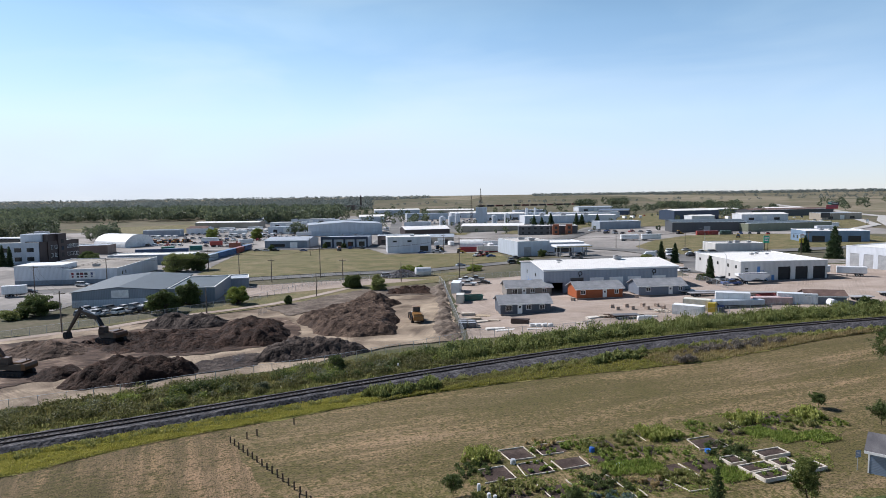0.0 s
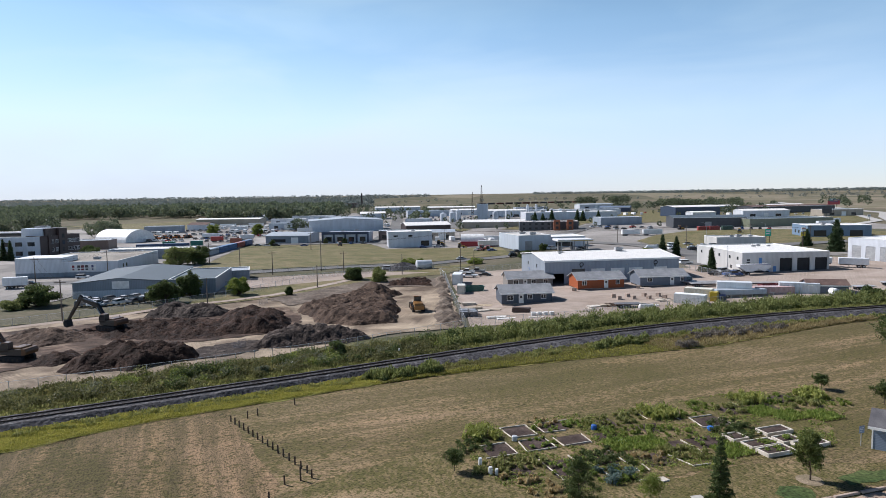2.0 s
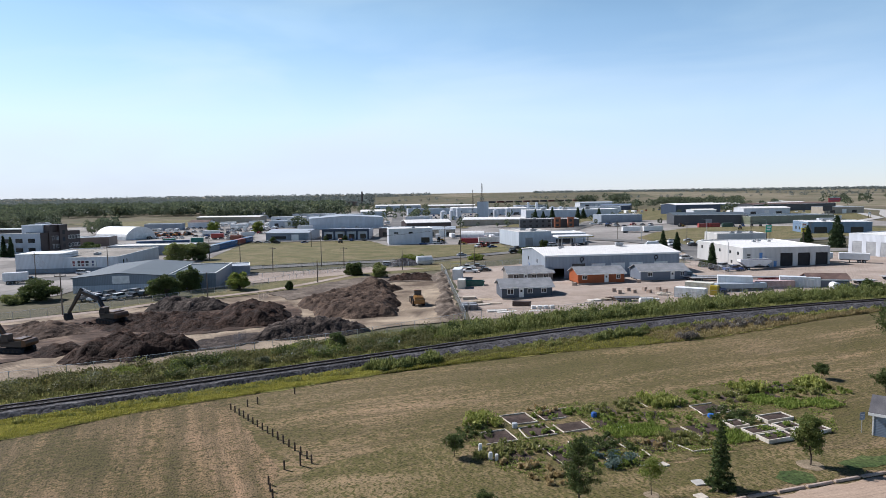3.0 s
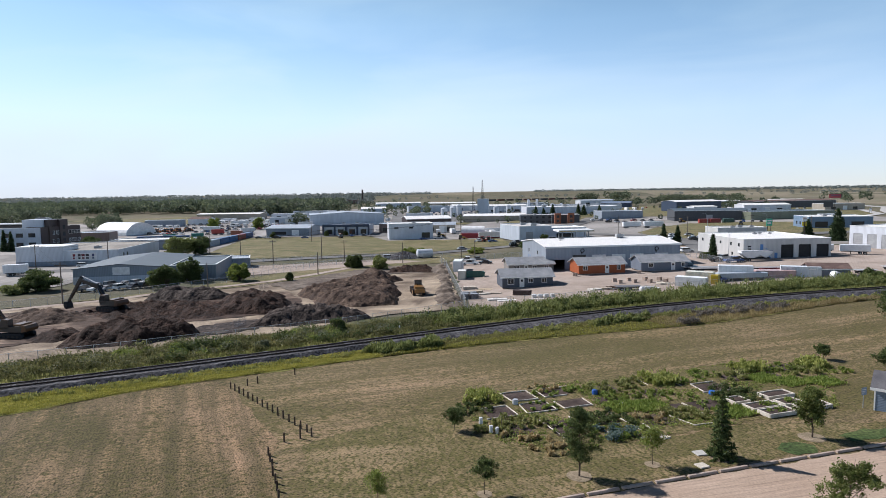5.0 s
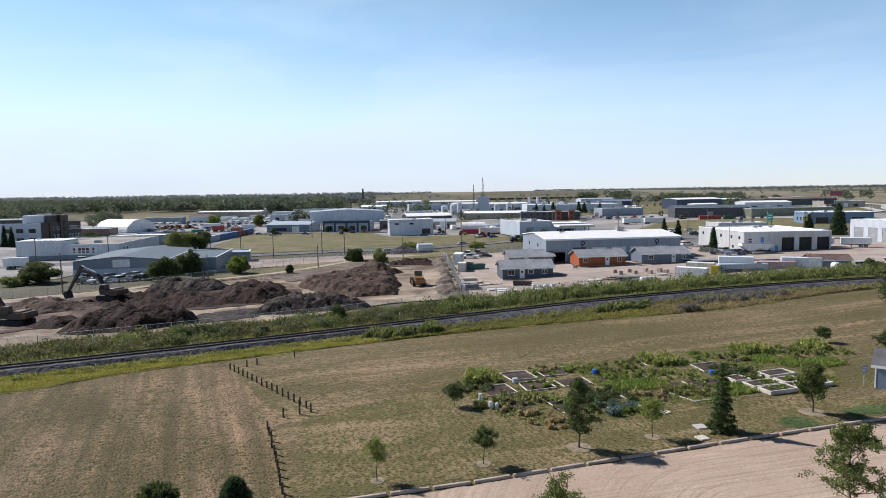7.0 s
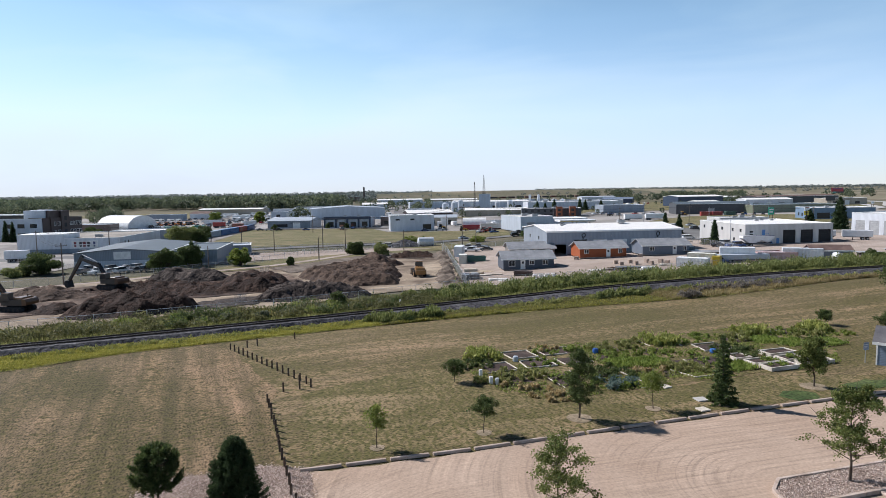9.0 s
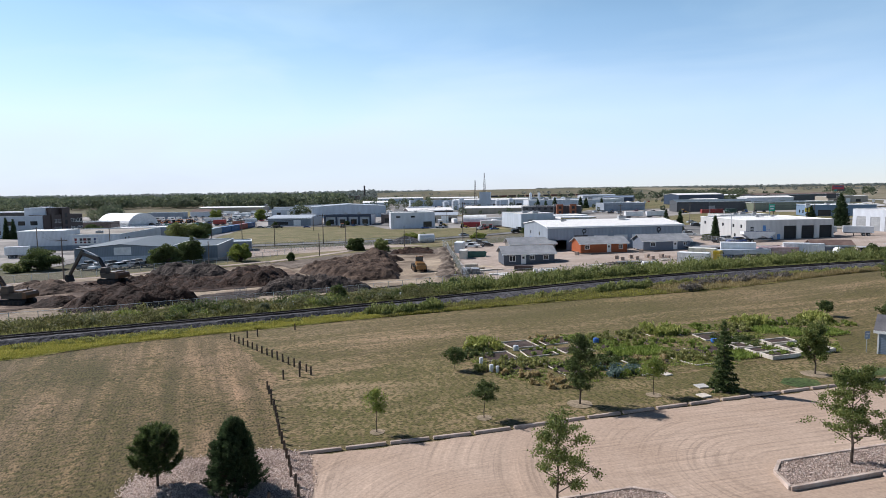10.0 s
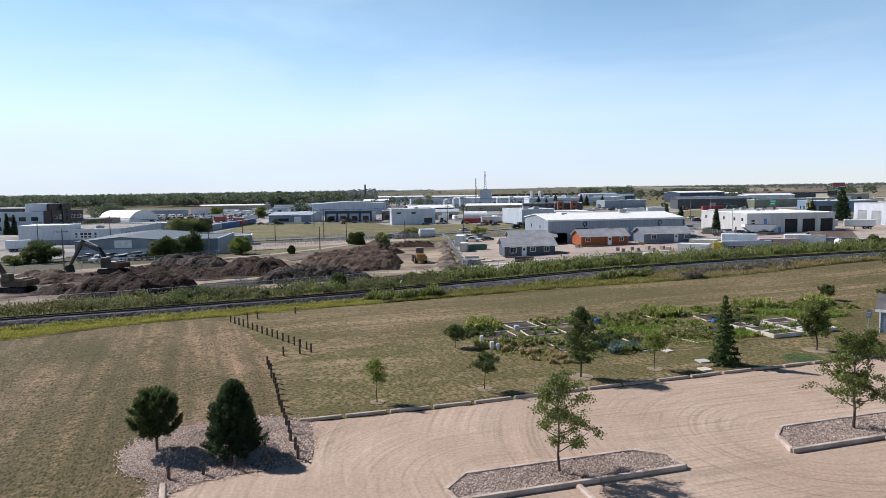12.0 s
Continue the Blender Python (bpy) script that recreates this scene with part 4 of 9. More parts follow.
building("store_hall", "grey metal store with a pale roof and blue panel", (-95.5, 345), -6, 23.5, 20, 4.2, "gable_x", 1.4, "sid_slate", "roof_grey", front=[("roller_white", 14, 0.1, 4, 3.2), ("dark_window", 3, 0.8, 8, 1.6)], category="store")
building("big_store", "large pale hall with a low rounded roof", (-92.4, 443), 12, 51, 36, 7.6, "gable_y", 1.5, "sid_pale", "roof_grey", category="hall")
building("white_roof_hall", "low hall with a bright white roof", (-83, 645), 6, 25, 30, 6.0, "gable_x", 1.5, "sid_pale", "roof_white", category="hall")
building("canopy_hall", "long open-sided store with a pale roof", (-222, 579), -4, 58, 18, 5.0, "gable_x", 0.8, "sid_tan", "roof_white", category="store")
building("fabric_shelter", "white arched fabric shelter", (-180.0, 363.5), 63, 20, 27, 0.4, "arch", 7.0, "sid_white", "white", category="shelter")
school = building("brown_block", "dark brown brick block beside a pale wing", (-175.2, 279.4), 70, 19.6, 9, 9.6, "flat", 0, "sid_brown", "flat_roof", trim_mat="sid_brown",
         front=[("window", u, z, 1.1, 1.5) for z in (2.6, 6.2) for u in (5.2, 7.4, 13.6, 15.2, 16.8, 18.2)], category="school")
part("stair_tower", boxed(3.6, -0.5, 0, 4.9, 7, 12.8), M["sid_brown"], school, "dark brown brick tower")
part("stair_tower", boxed(8.8, -0.5, 0, 12.8, 7, 12.8), M["sid_brown"], school, "dark brown brick tower")
part("stair_tower", boxed(4.9, 1.0, 9.75, 8.8, 7, 12.8), M["sid_brown"], school, "dark brown brick tower")
for z in (2.4, 5.4, 8.4):
    part("window", boxed(10.2, -0.56, z, 11.4, -0.5, z + 1.8), M["glass"], school, "tall dark stair window")
wing = building("pale_wing", "pale blue-grey school wing with wide windows", (-225.4, 275.6), 4, 50, 14, 9.4, "flat", 0, "sid_pale", "flat_roof",
         front=[("dark_window", 3.4 + 5.2 * i, z, 3.0, 1.8) for z in (1.4, 5.4) for i in range(9)], category="school")
part("roof_house", boxed(40.5, 4.0, 9.3, 49.5, 11, 12.9, bevel=0.05), M["sid_pale"], wing, "pale roof house")
part("upper_storey", boxed(0.5, 9.0, 9.3, 40, 13.6, 10.8), M["glass"], wing, "dark clerestory band")
part("upper_roof", boxed(0.0, 8.6, 10.8, 40.3, 14.0, 11.3, bevel=0.05), M["trim"], wing, "white upper roof edge")
store = building("bright_wall_store", "pale flat-roofed store with a darker foot", (-140.3, 210.0), 6, 32, 40, 4.9, "flat", 0, "sid_white", "gravel_top", base_band=(1.5, "sid_slate"), right=[("dark_window", 4, 2.4, 1.0, 1.2), ("dark_window", 7, 2.4, 1.0, 1.2)], category="store")
part("front_block", boxed(-0.15, -0.15, 1.5, 14.6, 11, 6.3), M["sid_white"], store)
part("block_foot", boxed(-0.17, -0.17, 0.0, 14.62, 11, 1.5), M["sid_slate"], store)
part("block_cap", boxed(-0.25, -0.25, 6.3, 14.7, 11.1, 6.45), M["trim"], store)
building("roofed_yard_store", "long low shed with a pale blue roof", (-140.0, 268.0), 5, 34, 12, 4.2, "flat", 0, "sid_slate", "roof_white", category="shed")
building("small_store", "small cream-roofed store beside the yard", (-153.0, 258.5), 5, 13, 8, 3.2, "flat", 0, "sid_white", "roof_white", category="store")
building("blue_warehouse", "slate-blue warehouse with a low grey roof", (-95.8, 164.6), 9, 22.4, 34, 3.9, "gable_y", 1.0, "sid_slate", "roof_steel", front=[("panel", 9.6, 2.2, 4.2, 2.0)], base_band=(1.9, "sid_pale"), category="warehouse")
building("dark_roof_hall", "low slate-blue hall with a dark flat roof", (-73.0, 169.2), 9, 12, 26, 4.0, "flat", 0, "sid_slate", "roof_steel", category="hall")
building("low_shed", "low pale blue-grey shed with a flat roof", (-74, 193.5), 16, 14.5, 10, 3.0, "flat", 0, "sid_slate", "roof_grey", category="shed")
building("black_hall", "black metal hall with a pale roof", (152, 426), -8, 46, 24, 6.8, "gable_x", 1.2, "sid_dark", "roof_steel", front=[("roller", 20, 0.1, 4, 4)], category="hall")
building("fenced_store", "long olive-walled store with a steel roof", (200, 421), 10, 62, 30, 5.4, "flat", 0, "sid_green", "roof_steel", category="store")
building("blue_showroom", "white and blue showroom with glazed front", (187, 331), -10, 30, 22, 6.0, "flat", 0, "sid_blue", "roof_white", front=[("dark_window", 3, 0.5, 6, 3), ("dark_window", 12, 0.5, 5, 3), ("dark_window", 20, 0.5, 6, 3)], left=[("dark_window", 4, 1.5, 2, 1.6), ("dark_window", 9, 1.5, 2, 1.6)], category="showroom")
building("small_diner", "low cream and brick diner with rooftop units", (121.6, 286.5), 0, 21.5, 14, 3.9, "flat", 0, "sid_cream", "flat_roof", category="diner")
building("dark_hall", "dark blue metal hall with a white roof", (213.6, 594), 12, 46, 26, 9.0, "gable_x", 1.2, "sid_navy", "roof_white", category="hall")
building("white_annex", "white metal annex with a ridged pale roof", (219, 566), 6, 21, 14, 5.0, "gable_x", 0.8, "sid_white", "roof_white", category="annex")
building("blue_roof_sheds", "row of sheds with blue-grey roofs", (184, 760), -20, 34, 30, 5.4, "gable_x", 1.6, "sid_navy", "roof_blue", category="shed")
building("grey_depot", "grey metal depot with a flat roof", (115, 471), 6, 31, 18, 5.8, "flat", 0, "sid_grey", "roof_grey", category="depot")
building("flat_garage", "flat-roofed grey metal garage row", (-214, 460), 8, 25, 12, 4.8, "flat", 0, "sid_grey", "roof_grey", category="garage")
building("pink_roof_house", "white hall with a faded red roof", (-195.6, 492), -7, 15.6, 14, 4.2, "gable_x", 1.6, "sid_white", "shingle_brown", category="house")
building("white_roof_store", "brown store with a white ribbed roof", (-24.6, 424), 12, 30, 24, 4.6, "gable_x", 1.6, "sid_brown", "roof_white", category="store")
building("far_long_store", "long pale-walled hall with a grey roof", (-38.5, 698), 8, 45, 20, 6.6, "flat", 0, "sid_pale", "roof_grey", category="store")
building("small_white_store", "plain white block with a grey flat roof", (-33, 553), -8, 21.4, 14, 4.0, "flat", 0, "sid_white", "roof_grey", category="store")
building("brown_store", "low brown store beside the white block", (-36.0, 356), 2, 20, 14, 5.2, "flat", 0, "sid_brick", "roof_grey", front=[("dark_window", 2, 1.0, 4, 2.0)], category="store")
building("brick_annex", "low tan brick block beside the shelter", (-186.0, 322), 8, 17, 12, 4.6, "flat", 0, "sid_brick", "roof_grey", category="annex")
building("market_hall", "long dark market hall with a red roof", (306, 638), 12, 95, 24, 7.0, "gable_x", 1.2, "sid_dark", "shingle_brown", category="hall")
building("power_station", "tan brick power house beside a chimney", (-186, 1205), -10, 24, 12, 9, "flat", 0, "sid_brick", "roof_grey", category="power station")

# navy piers and fascia of the office row
part("fascia", boxed(-0.3, -0.9, 4.7, 24.6, -0.07, 6.1, bevel=0.04), M["sid_navy"], office, "navy metal cladding")
for i in range(5):
    part("pier", boxed(-0.3 + 6.0 * i, -0.9, 0, 0.6 + 6.0 * i, -0.07, 4.7), M["sid_navy"], office, "navy metal cladding")

# ---- trees ----

def broadleaf(name, label, x, y, h, w, clear, leaf="leaf", n=2200, size=0.16, seed=1, trunk_r=0.06, group="", gaps=0.35, turn=0.0, wild=0.0, limbs=16):
    """A tapered trunk, limbs, and a crown of single leaves gathered along the twigs."""
    rng = random.Random(seed)
    tree = thing(name, place(x, y, turn), label, "tree", group)
    bm = bmesh.new()
    lean = Vector((rng.uniform(-0.03, 0.03), rng.uniform(-0.03, 0.03), 1))
    top = lean * h * 0.93
    knots = [lean * (h * 0.93 * i / 5) + Vector((rng.uniform(-1, 1), rng.uniform(-1, 1), 0)) * 0.02 * h * (i > 0) for i in range(6)]
    for i in range(5):
        rod(bm, knots[i], knots[i + 1], trunk_r * (1 - i / 5.4), trunk_r * (1 - (i + 1) / 5.4), 7, False)
    spots, sizes = [], []
    for k in range(limbs):
        f = (k + rng.random()) / limbs
        z = clear + (h * 0.84 - clear) * f
        base = lean * z
        reach = w * 0.5 * (0.28 + 0.85 * math.sin(math.pi * min(1, 0.24 + f * 0.73))) * rng.uniform(0.65 - 0.35 * wild, 1.1 + 0.35 * wild)
        az = k * 2.4 + rng.uniform(-0.5, 0.5)
        rise_ = reach * rng.uniform(0.35, 0.8)
        tip = base + Vector((math.cos(az) * reach, math.sin(az) * reach, rise_))
        tip.z = min(tip.z, h)
        mid = base.lerp(tip, 0.5) + Vector((0, 0, -0.05 * reach))
        r = trunk_r * 0.42 * (1 - 0.6 * f)
        rod(bm, base, mid, r, r * 0.65, 5, False)
        rod(bm, mid, tip, r * 0.65, r * 0.2, 5, False)
        for j in range(5):
            q = base.lerp(tip, rng.uniform(0.3, 1.0))
            end = q + Vector((rng.gauss(0, 1), rng.gauss(0, 1), rng.gauss(0.35, 0.6))).normalized() * reach * rng.uniform(0.25, 0.5)
            rod(bm, q, end, r * 0.3, r * 0.1, 4, False)
            if rng.random() < gaps * 0.5:
                continue
            m_ = int(n / (limbs * 5) * rng.uniform(0.5, 1.6))
            for _ in range(m_):
                p = q.lerp(end, rng.uniform(0.2, 1.15)) + Vector((rng.gauss(0, 1), rng.gauss(0, 1), rng.gauss(0, 0.8))) * (0.05 * w + 0.05) * (1 - 0.45 * wild)
                spots.append(p[:])
                sizes.append(size * rng.uniform(0.6, 1.25))
    part("trunk", bm, M["bark"], tree)
    quads("crown", spots, sizes, M[leaf], "", "", parent=tree, seed=seed, aspect=1.3)
    return tree


def conifer(name, label, x, y, h, w, skirt, n=5000, seed=1, leaf="needle", plump=0.0, size=0.16, group="", tight=1.0):
    """A spruce or pine: whorls of boughs hung with sprays of needles."""
    rng = random.Random(seed)
    tree = thing(name, place(x, y), label, "tree", group)
    bm = bmesh.new()
    rod(bm, (0, 0, 0), (0, 0, h * 0.95), 0.03 * h * 0.5 + 0.03, 0.012, 7, False)
    spots, sizes = [], []
    tiers = int(9 + h)
    for i in range(tiers):
        f = i / (tiers - 1)
        z = skirt + (h * 0.97 - skirt) * f
        cone = (1 - f) ** 0.85 + 0.03
        ball = math.sqrt(max(0.02, 1 - (f * 1.62 - 0.62) ** 2))
        reach = w * 0.5 * (cone * (1 - plump) + ball * plump)
        k = max(5, int(9 * (1 - f * 0.5)))
        for j in range(k):
            az = 2 * math.pi * (j + 0.5 * (i % 2)) / k + rng.uniform(-0.3, 0.3)
            r = reach * rng.uniform(0.72, 1.12)
            droop = -0.18 * (1 - f) + 0.35 * f + plump * 0.35
            tip = Vector((math.cos(az) * r, math.sin(az) * r, z + r * droop))
            rod(bm, (0, 0, z), tip, 0.02, 0.006, 4, False)
            m_ = int(n / (tiers * 7) * (0.35 + r / (w * 0.5)))
            for _ in range(m_):
                t_ = rng.random() ** 0.6
                p = Vector((0, 0, z)).lerp(tip, t_) + Vector((rng.gauss(0, 1), rng.gauss(0, 1), rng.gauss(0, 0.7))) * (0.05 + 0.07 * r) * tight
                p.z = max(0.08, p.z)
                spots.append(p[:])
                sizes.append(size * rng.uniform(0.7, 1.3))
    part("trunk", bm, M["bark"], tree)
    quads("crown", spots, sizes, M[leaf], "", "", parent=tree, seed=seed, aspect=3.6, upright=0.25 * plump)
    return tree


def brush_tree(name, label, x, y, h, w, skirt, outline, brushes, each, seed, leaf, needle):
    """A young pine or spruce: boughs that end in bottle brushes of long needles."""
    rng = random.Random(seed)
    nr = np.random.default_rng(seed)
    tree = thing(name, place(x, y), label, "tree")
    bm = bmesh.new()
    rod(bm, (0, 0, 0), (0, 0, h * 0.9), 0.085, 0.02, 8, False)
    verts = []
    for i in range(brushes):
        f = (i + rng.random()) / brushes
        az = i * 2.39996 + rng.uniform(-0.4, 0.4)
        r = w * 0.5 * outline(f) * rng.uniform(0.82, 1.08) * (1.0 if i % 4 else 0.6) * (1 + 0.13 * math.sin(3 * az + 7 * f) + 0.09 * math.sin(5 * az - 16 * f))
        z = skirt + 0.25 + (h - skirt - 0.5) * f
        tip = Vector((math.cos(az) * r, math.sin(az) * r, z))
        root = Vector((0, 0, max(skirt, z - 0.45 * r)))
        if i % 4:
            rod(bm, root, tip, 0.022, 0.008, 4, False)
        way = ((tip - root).normalized() + Vector((0, 0, 0.75))).normalized() if r > 0.05 else Vector((0, 0, 1))
        along_ = nr.uniform(-0.28, 0.2, (each, 1))
        base = np.array(tip) + along_ * np.array(way) + nr.normal(size=(each, 3)) * 0.035
        d = nr.normal(size=(each, 3)) * 0.62 + np.array(way) * 0.9
        d /= np.linalg.norm(d, axis=1)[:, None]
        side = np.cross(d, nr.normal(size=(each, 3)))
        side /= np.linalg.norm(side, axis=1)[:, None]
        ln = needle * nr.uniform(0.65, 1.3, (each, 1))
        verts.append(np.stack([base - side * 0.012, base + d * ln * 0.5 - side * 0.02, base + d * ln, base + d * ln * 0.5 + side * 0.02], 1))
    v = np.concatenate(verts).reshape(-1, 3)
    v[:, 2] = np.maximum(v[:, 2], 0.1)
    me = bpy.data.meshes.new("crown")
    me.from_pydata(v.tolist(), [], np.arange(len(v)).reshape(-1, 4).tolist())
    me.materials.append(M[leaf])
    part("trunk", bm, M["bark"], tree)
    crown = new("crown", me)
    crown.parent = tree
    return tree


# ---- car park in front: gravel, timber edging, planted islands ----
sheet("car_park", [(-14.2, 26), (-13.9, 29.4), (-12.4, 30.6), (-9.2, 31.8), (-7.9, 33.2), (-9.2, 38.4), (-1.4, 40.5), (9.6, 44.1), (20.2, 47.4), (36.5, 52.2), (60, 59), (75, 30), (75, -30), (-14, -30)], 0.05, M["lot"], "packed beige gravel car park with tyre marks", "car park", 0.15, 1.0)
MULCH_RING = [(-17.9, 33.8), (-17.0, 32.1), (-16.3, 31.4), (-14.9, 30.7), (-14.1, 28.6), (-13.6, 28.8), (-12.4, 30.5), (-9.2, 31.9), (-7.4, 33.0), (-7.7, 35.2), (-8.8, 39.0), (-10.4, 39.4), (-11.9, 39.6), (-14.1, 38.6), (-16.2, 38.2), (-17.2, 37.6), (-18.1, 35.8)]
sheet("mulch_ring", MULCH_RING, 0.08, M["mulch"], "pale bark mulch under two conifers", "mulch", 0.15, 0.7)


def edging_log(p, q, label="weathered timber edging log on the ground", group="edging logs along the car park"):
    p, q = Vector(p), Vector(q)
    ln = (q - p).length
    bm = bmesh.new()
    w, h = 0.16, 0.18
    prism(bm, [(-w, 0), (w, 0), (w, h * 0.6), (w * 0.6, h), (-w * 0.6, h), (-w, h * 0.6)], 0.0, ln)
    bmesh.ops.recalc_face_normals(bm, faces=bm.faces)
    bmesh.ops.bevel(bm, geom=[e for e in bm.edges if len(e.link_faces) == 2], offset=0.015, segments=1, affect="EDGES")
    turn = math.degrees(math.atan2(q.y - p.y, q.x - p.x)) - 90
    solo("edging_log", bm, M["timber"], place(p.x, p.y, turn, 0.05), label, "log", group)


LOG_LINE = [Vector(p) for p in ((-9.24, 38.75), (1.5, 41.7), (12.1, 45.15), (22.8, 48.5), (36.5, 52.6), (62, 60.5))]


def along(line, s):
    for a, b in zip(line, line[1:]):
        d = (b - a).length
        if s <= d:
            return a.lerp(b, s / d)
        s -= d
    return line[-1]


for i in range(23):
    edging_log(along(LOG_LINE, 2.86 * i), along(LOG_LINE, 2.86 * i + 2.58))
edging_log((-13.94, 30.1), (-13.15, 28.2))
edging_log((6.2, 29.45), (6.85, 27.2), group="parking stops")
edging_log((24.3, 35.2), (25.0, 32.9), group="parking stops")


def island(outline, label):
    """A planted traffic island: mulch inside a ring of squared timbers."""
    isl = thing("traffic_island", Matrix(), label, "traffic island")
    n = len(outline)
    c = sum((Vector(p) for p in outline), Vector((0, 0))) / n
    inner = [Vector(p) + (c - Vector(p)).normalized() * 0.12 for p in outline]
    bm = bmesh.new()
    vs = [bm.verts.new((p.x, p.y, 0.2)) for p in inner]
    bm.faces.new(vs)
    bmesh.ops.recalc_face_normals(bm, faces=bm.faces)
    if list(bm.faces)[0].normal.z < 0:
        bmesh.ops.reverse_faces(bm, faces=bm.faces)
    part("mulch", bm, M["mulch"], isl, "grey-brown wood-chip mulch")
    for i in range(n):
        a, b = Vector(outline[i]), Vector(outline[(i + 1) % n])
        d = (b - a).normalized()
        count = max(1, round((b - a).length / 2.6))
        for k in range(count):
            p, q = a.lerp(b, k / count), a.lerp(b, (k + 1) / count)
            bm = boxed(0, -0.11, 0.04, (q - p).length - 0.012, 0.11, 0.28, bevel=0.02)
            part("timber", bm, M["timber"], isl, "", place(p.x, p.y, math.degrees(math.atan2(d.y, d.x))))
    return isl


ISLAND_A = [(0.8, 30.75), (-0.15, 29.05), (0.35, 28.0), (11.95, 31.4), (11.55, 32.7), (9.9, 33.4)]
ISLAND_B = [(19.4, 36.5), (18.5, 35.2), (18.3, 33.2), (30.8, 36.9), (31.9, 38.6), (31.0, 39.9)]
island(ISLAND_A, "long mulch island edged with weathered timbers")
island(ISLAND_B, "mulch island with a young tree, timber edged")

# loose pale chips lying on the mulch
def scattered_chips(label, spots, seed):
    rng = np.random.default_rng(seed)
    n = len(spots)
    quads("bark_chips", spots, rng.uniform(0.035, 0.085, n), M["chip"], label, "mulch", "", "stuff", 0.0, None, 2.4, seed, flat=0.75)


def inside_ring(x, y, ring):
    hit = False
    for (x0, y0), (x1, y1) in zip(ring, ring[1:] + ring[:1]):
        if (y0 > y) != (y1 > y) and x < x0 + (y - y0) * (x1 - x0) / (y1 - y0):
            hit = not hit
    return hit


def chips_over(label, ring, n, z, seed, ragged=0.0):
    rng = random.Random(seed)
    xs, ys = [p[0] for p in ring], [p[1] for p in ring]
    got = []
    while len(got) < n:
        x, y = rng.uniform(min(xs) - 0.5, max(xs) + 0.5), rng.uniform(min(ys) - 0.5, max(ys) + 0.5)
        if inside_ring(x, y, ring):
            got.append((x + rng.gauss(0, ragged), y + rng.gauss(0, ragged), z + rng.uniform(0.0, 0.025)))
    scattered_chips(label, got, seed)


chips_over("pale pinkish bark chips scattered under two conifers", MULCH_RING, 22000, 0.1, 61, 0.2)
chips_over("pale grey wood chips inside the timber island", [(p[0] * 0.97 + 0.17, p[1] * 0.97 + 0.94) for p in ISLAND_A], 6500, 0.215, 62)
chips_over("pale grey wood chips inside the timber island", [(p[0] * 0.97 + 0.76, p[1] * 0.97 + 1.11) for p in ISLAND_B], 6500, 0.215, 63)

# short dark posts beside the field and the mulch
POST = None


def bollard(x, y, h, lean=0.0):
    global POST
    if POST is None:
        bm = rodded((0, 0, 0), (0, 0, 0.95), 0.085, 0.08, 9)
        rod(bm, (0, 0, 0.95), (0, 0, 1.0), 0.08, 0.05, 9)
        bmesh.ops.remove_doubles(bm, verts=bm.verts, dist=0.001)
        POST = solo("fence_post", bm, M["post"], place(x, y), "short dark round timber post in the ground", "post", "timber barrier posts")
        ob = POST
    else:
        ob = copy_thing(POST, place(x, y))
    ob.matrix_basis = pose(x, y, 0, lean, lean * 0.6, 0) @ Matrix.Diagonal((1, 1, h, 1))


prng = random.Random(5)
for i in range(16):
    f = i / 15
    bollard(-8.05 - 6.9 * f + prng.uniform(-0.06, 0.06), 33.1 + 19.2 * f ** 1.02, 0.78 + prng.uniform(-0.05, 0.08), prng.uniform(-3, 3))
for i in range(16):
    f = i / 15
    bollard(-12.9 - 11.6 * f, 57.6 + 13.9 * f, 0.82 + prng.uniform(-0.06, 0.06), prng.uniform(-3, 3))
for x, y, h in ((-14.4, 55.2, 0.9), (-13.15, 56.0, 1.35), (-12.25, 56.5, 0.85), (-22.9, 72.5, 0.9), (-22.0, 73.4, 0.9), (-18.5, 77.0, 0.9)):
    bollard(x, y, h)
for x, y in ((-13.98, 30.8), (-12.43, 31.3), (-11.0, 31.9), (-9.4, 32.35)):
    bollard(x, y, 0.78, prng.uniform(-2, 2))

# planted trees
def ring_of_mulch(x, y, r):
    k = 14
    sheet("tree_mulch", [(x + r * math.cos(2 * math.pi * i / k), y + r * math.sin(2 * math.pi * i / k)) for i in range(k)], 0.075, M["bare"], "bare earth ring round a young tree", "mulch", 0.2, 0.3)


brush_tree("pine", "round young pine with dark green needles on mulch", -16.2, 34.5, 3.65, 2.2, 0.85, lambda f: math.sqrt(max(0.0, 1 - (1.55 * f - 0.62) ** 2)), 170, 110, 11, "pine_needle", 0.22)
brush_tree("spruce", "dense dark spruce standing on bark mulch", -11.75, 34.1, 4.15, 3.1, 0.1, lambda f: max(0.0, 1 - f) ** 0.55 * (0.9 + 0.1 * math.cos(f * 11)), 620, 75, 12, "needle", 0.19)
conifer("spruce", "slim dark spruce beside the garden", 22.1, 50.5, 5.6, 2.35, 0.25, 2700, 13, "pine_needle", 0.0, 0.13, "", 0.6)
broadleaf("young_tree", "slender staked tree with light green leaves", -4.8, 42.3, 3.3, 1.5, 1.4, "leaf_light", 2600, 0.095, 21, 0.04, "young trees in the lawn")
broadleaf("young_tree", "slender young tree with dark green leaves", 2.6, 44.8, 2.9, 1.4, 1.2, "leaf", 3200, 0.1, 22, 0.04, "young trees in the lawn")
broadleaf("young_tree", "tall young tree with a dense dark crown", 10.0, 47.5, 6.0, 2.3, 0.9, "leaf", 9500, 0.1, 23, 0.08, "young trees in the lawn", 0.3, 0.0, 0.5, 34)
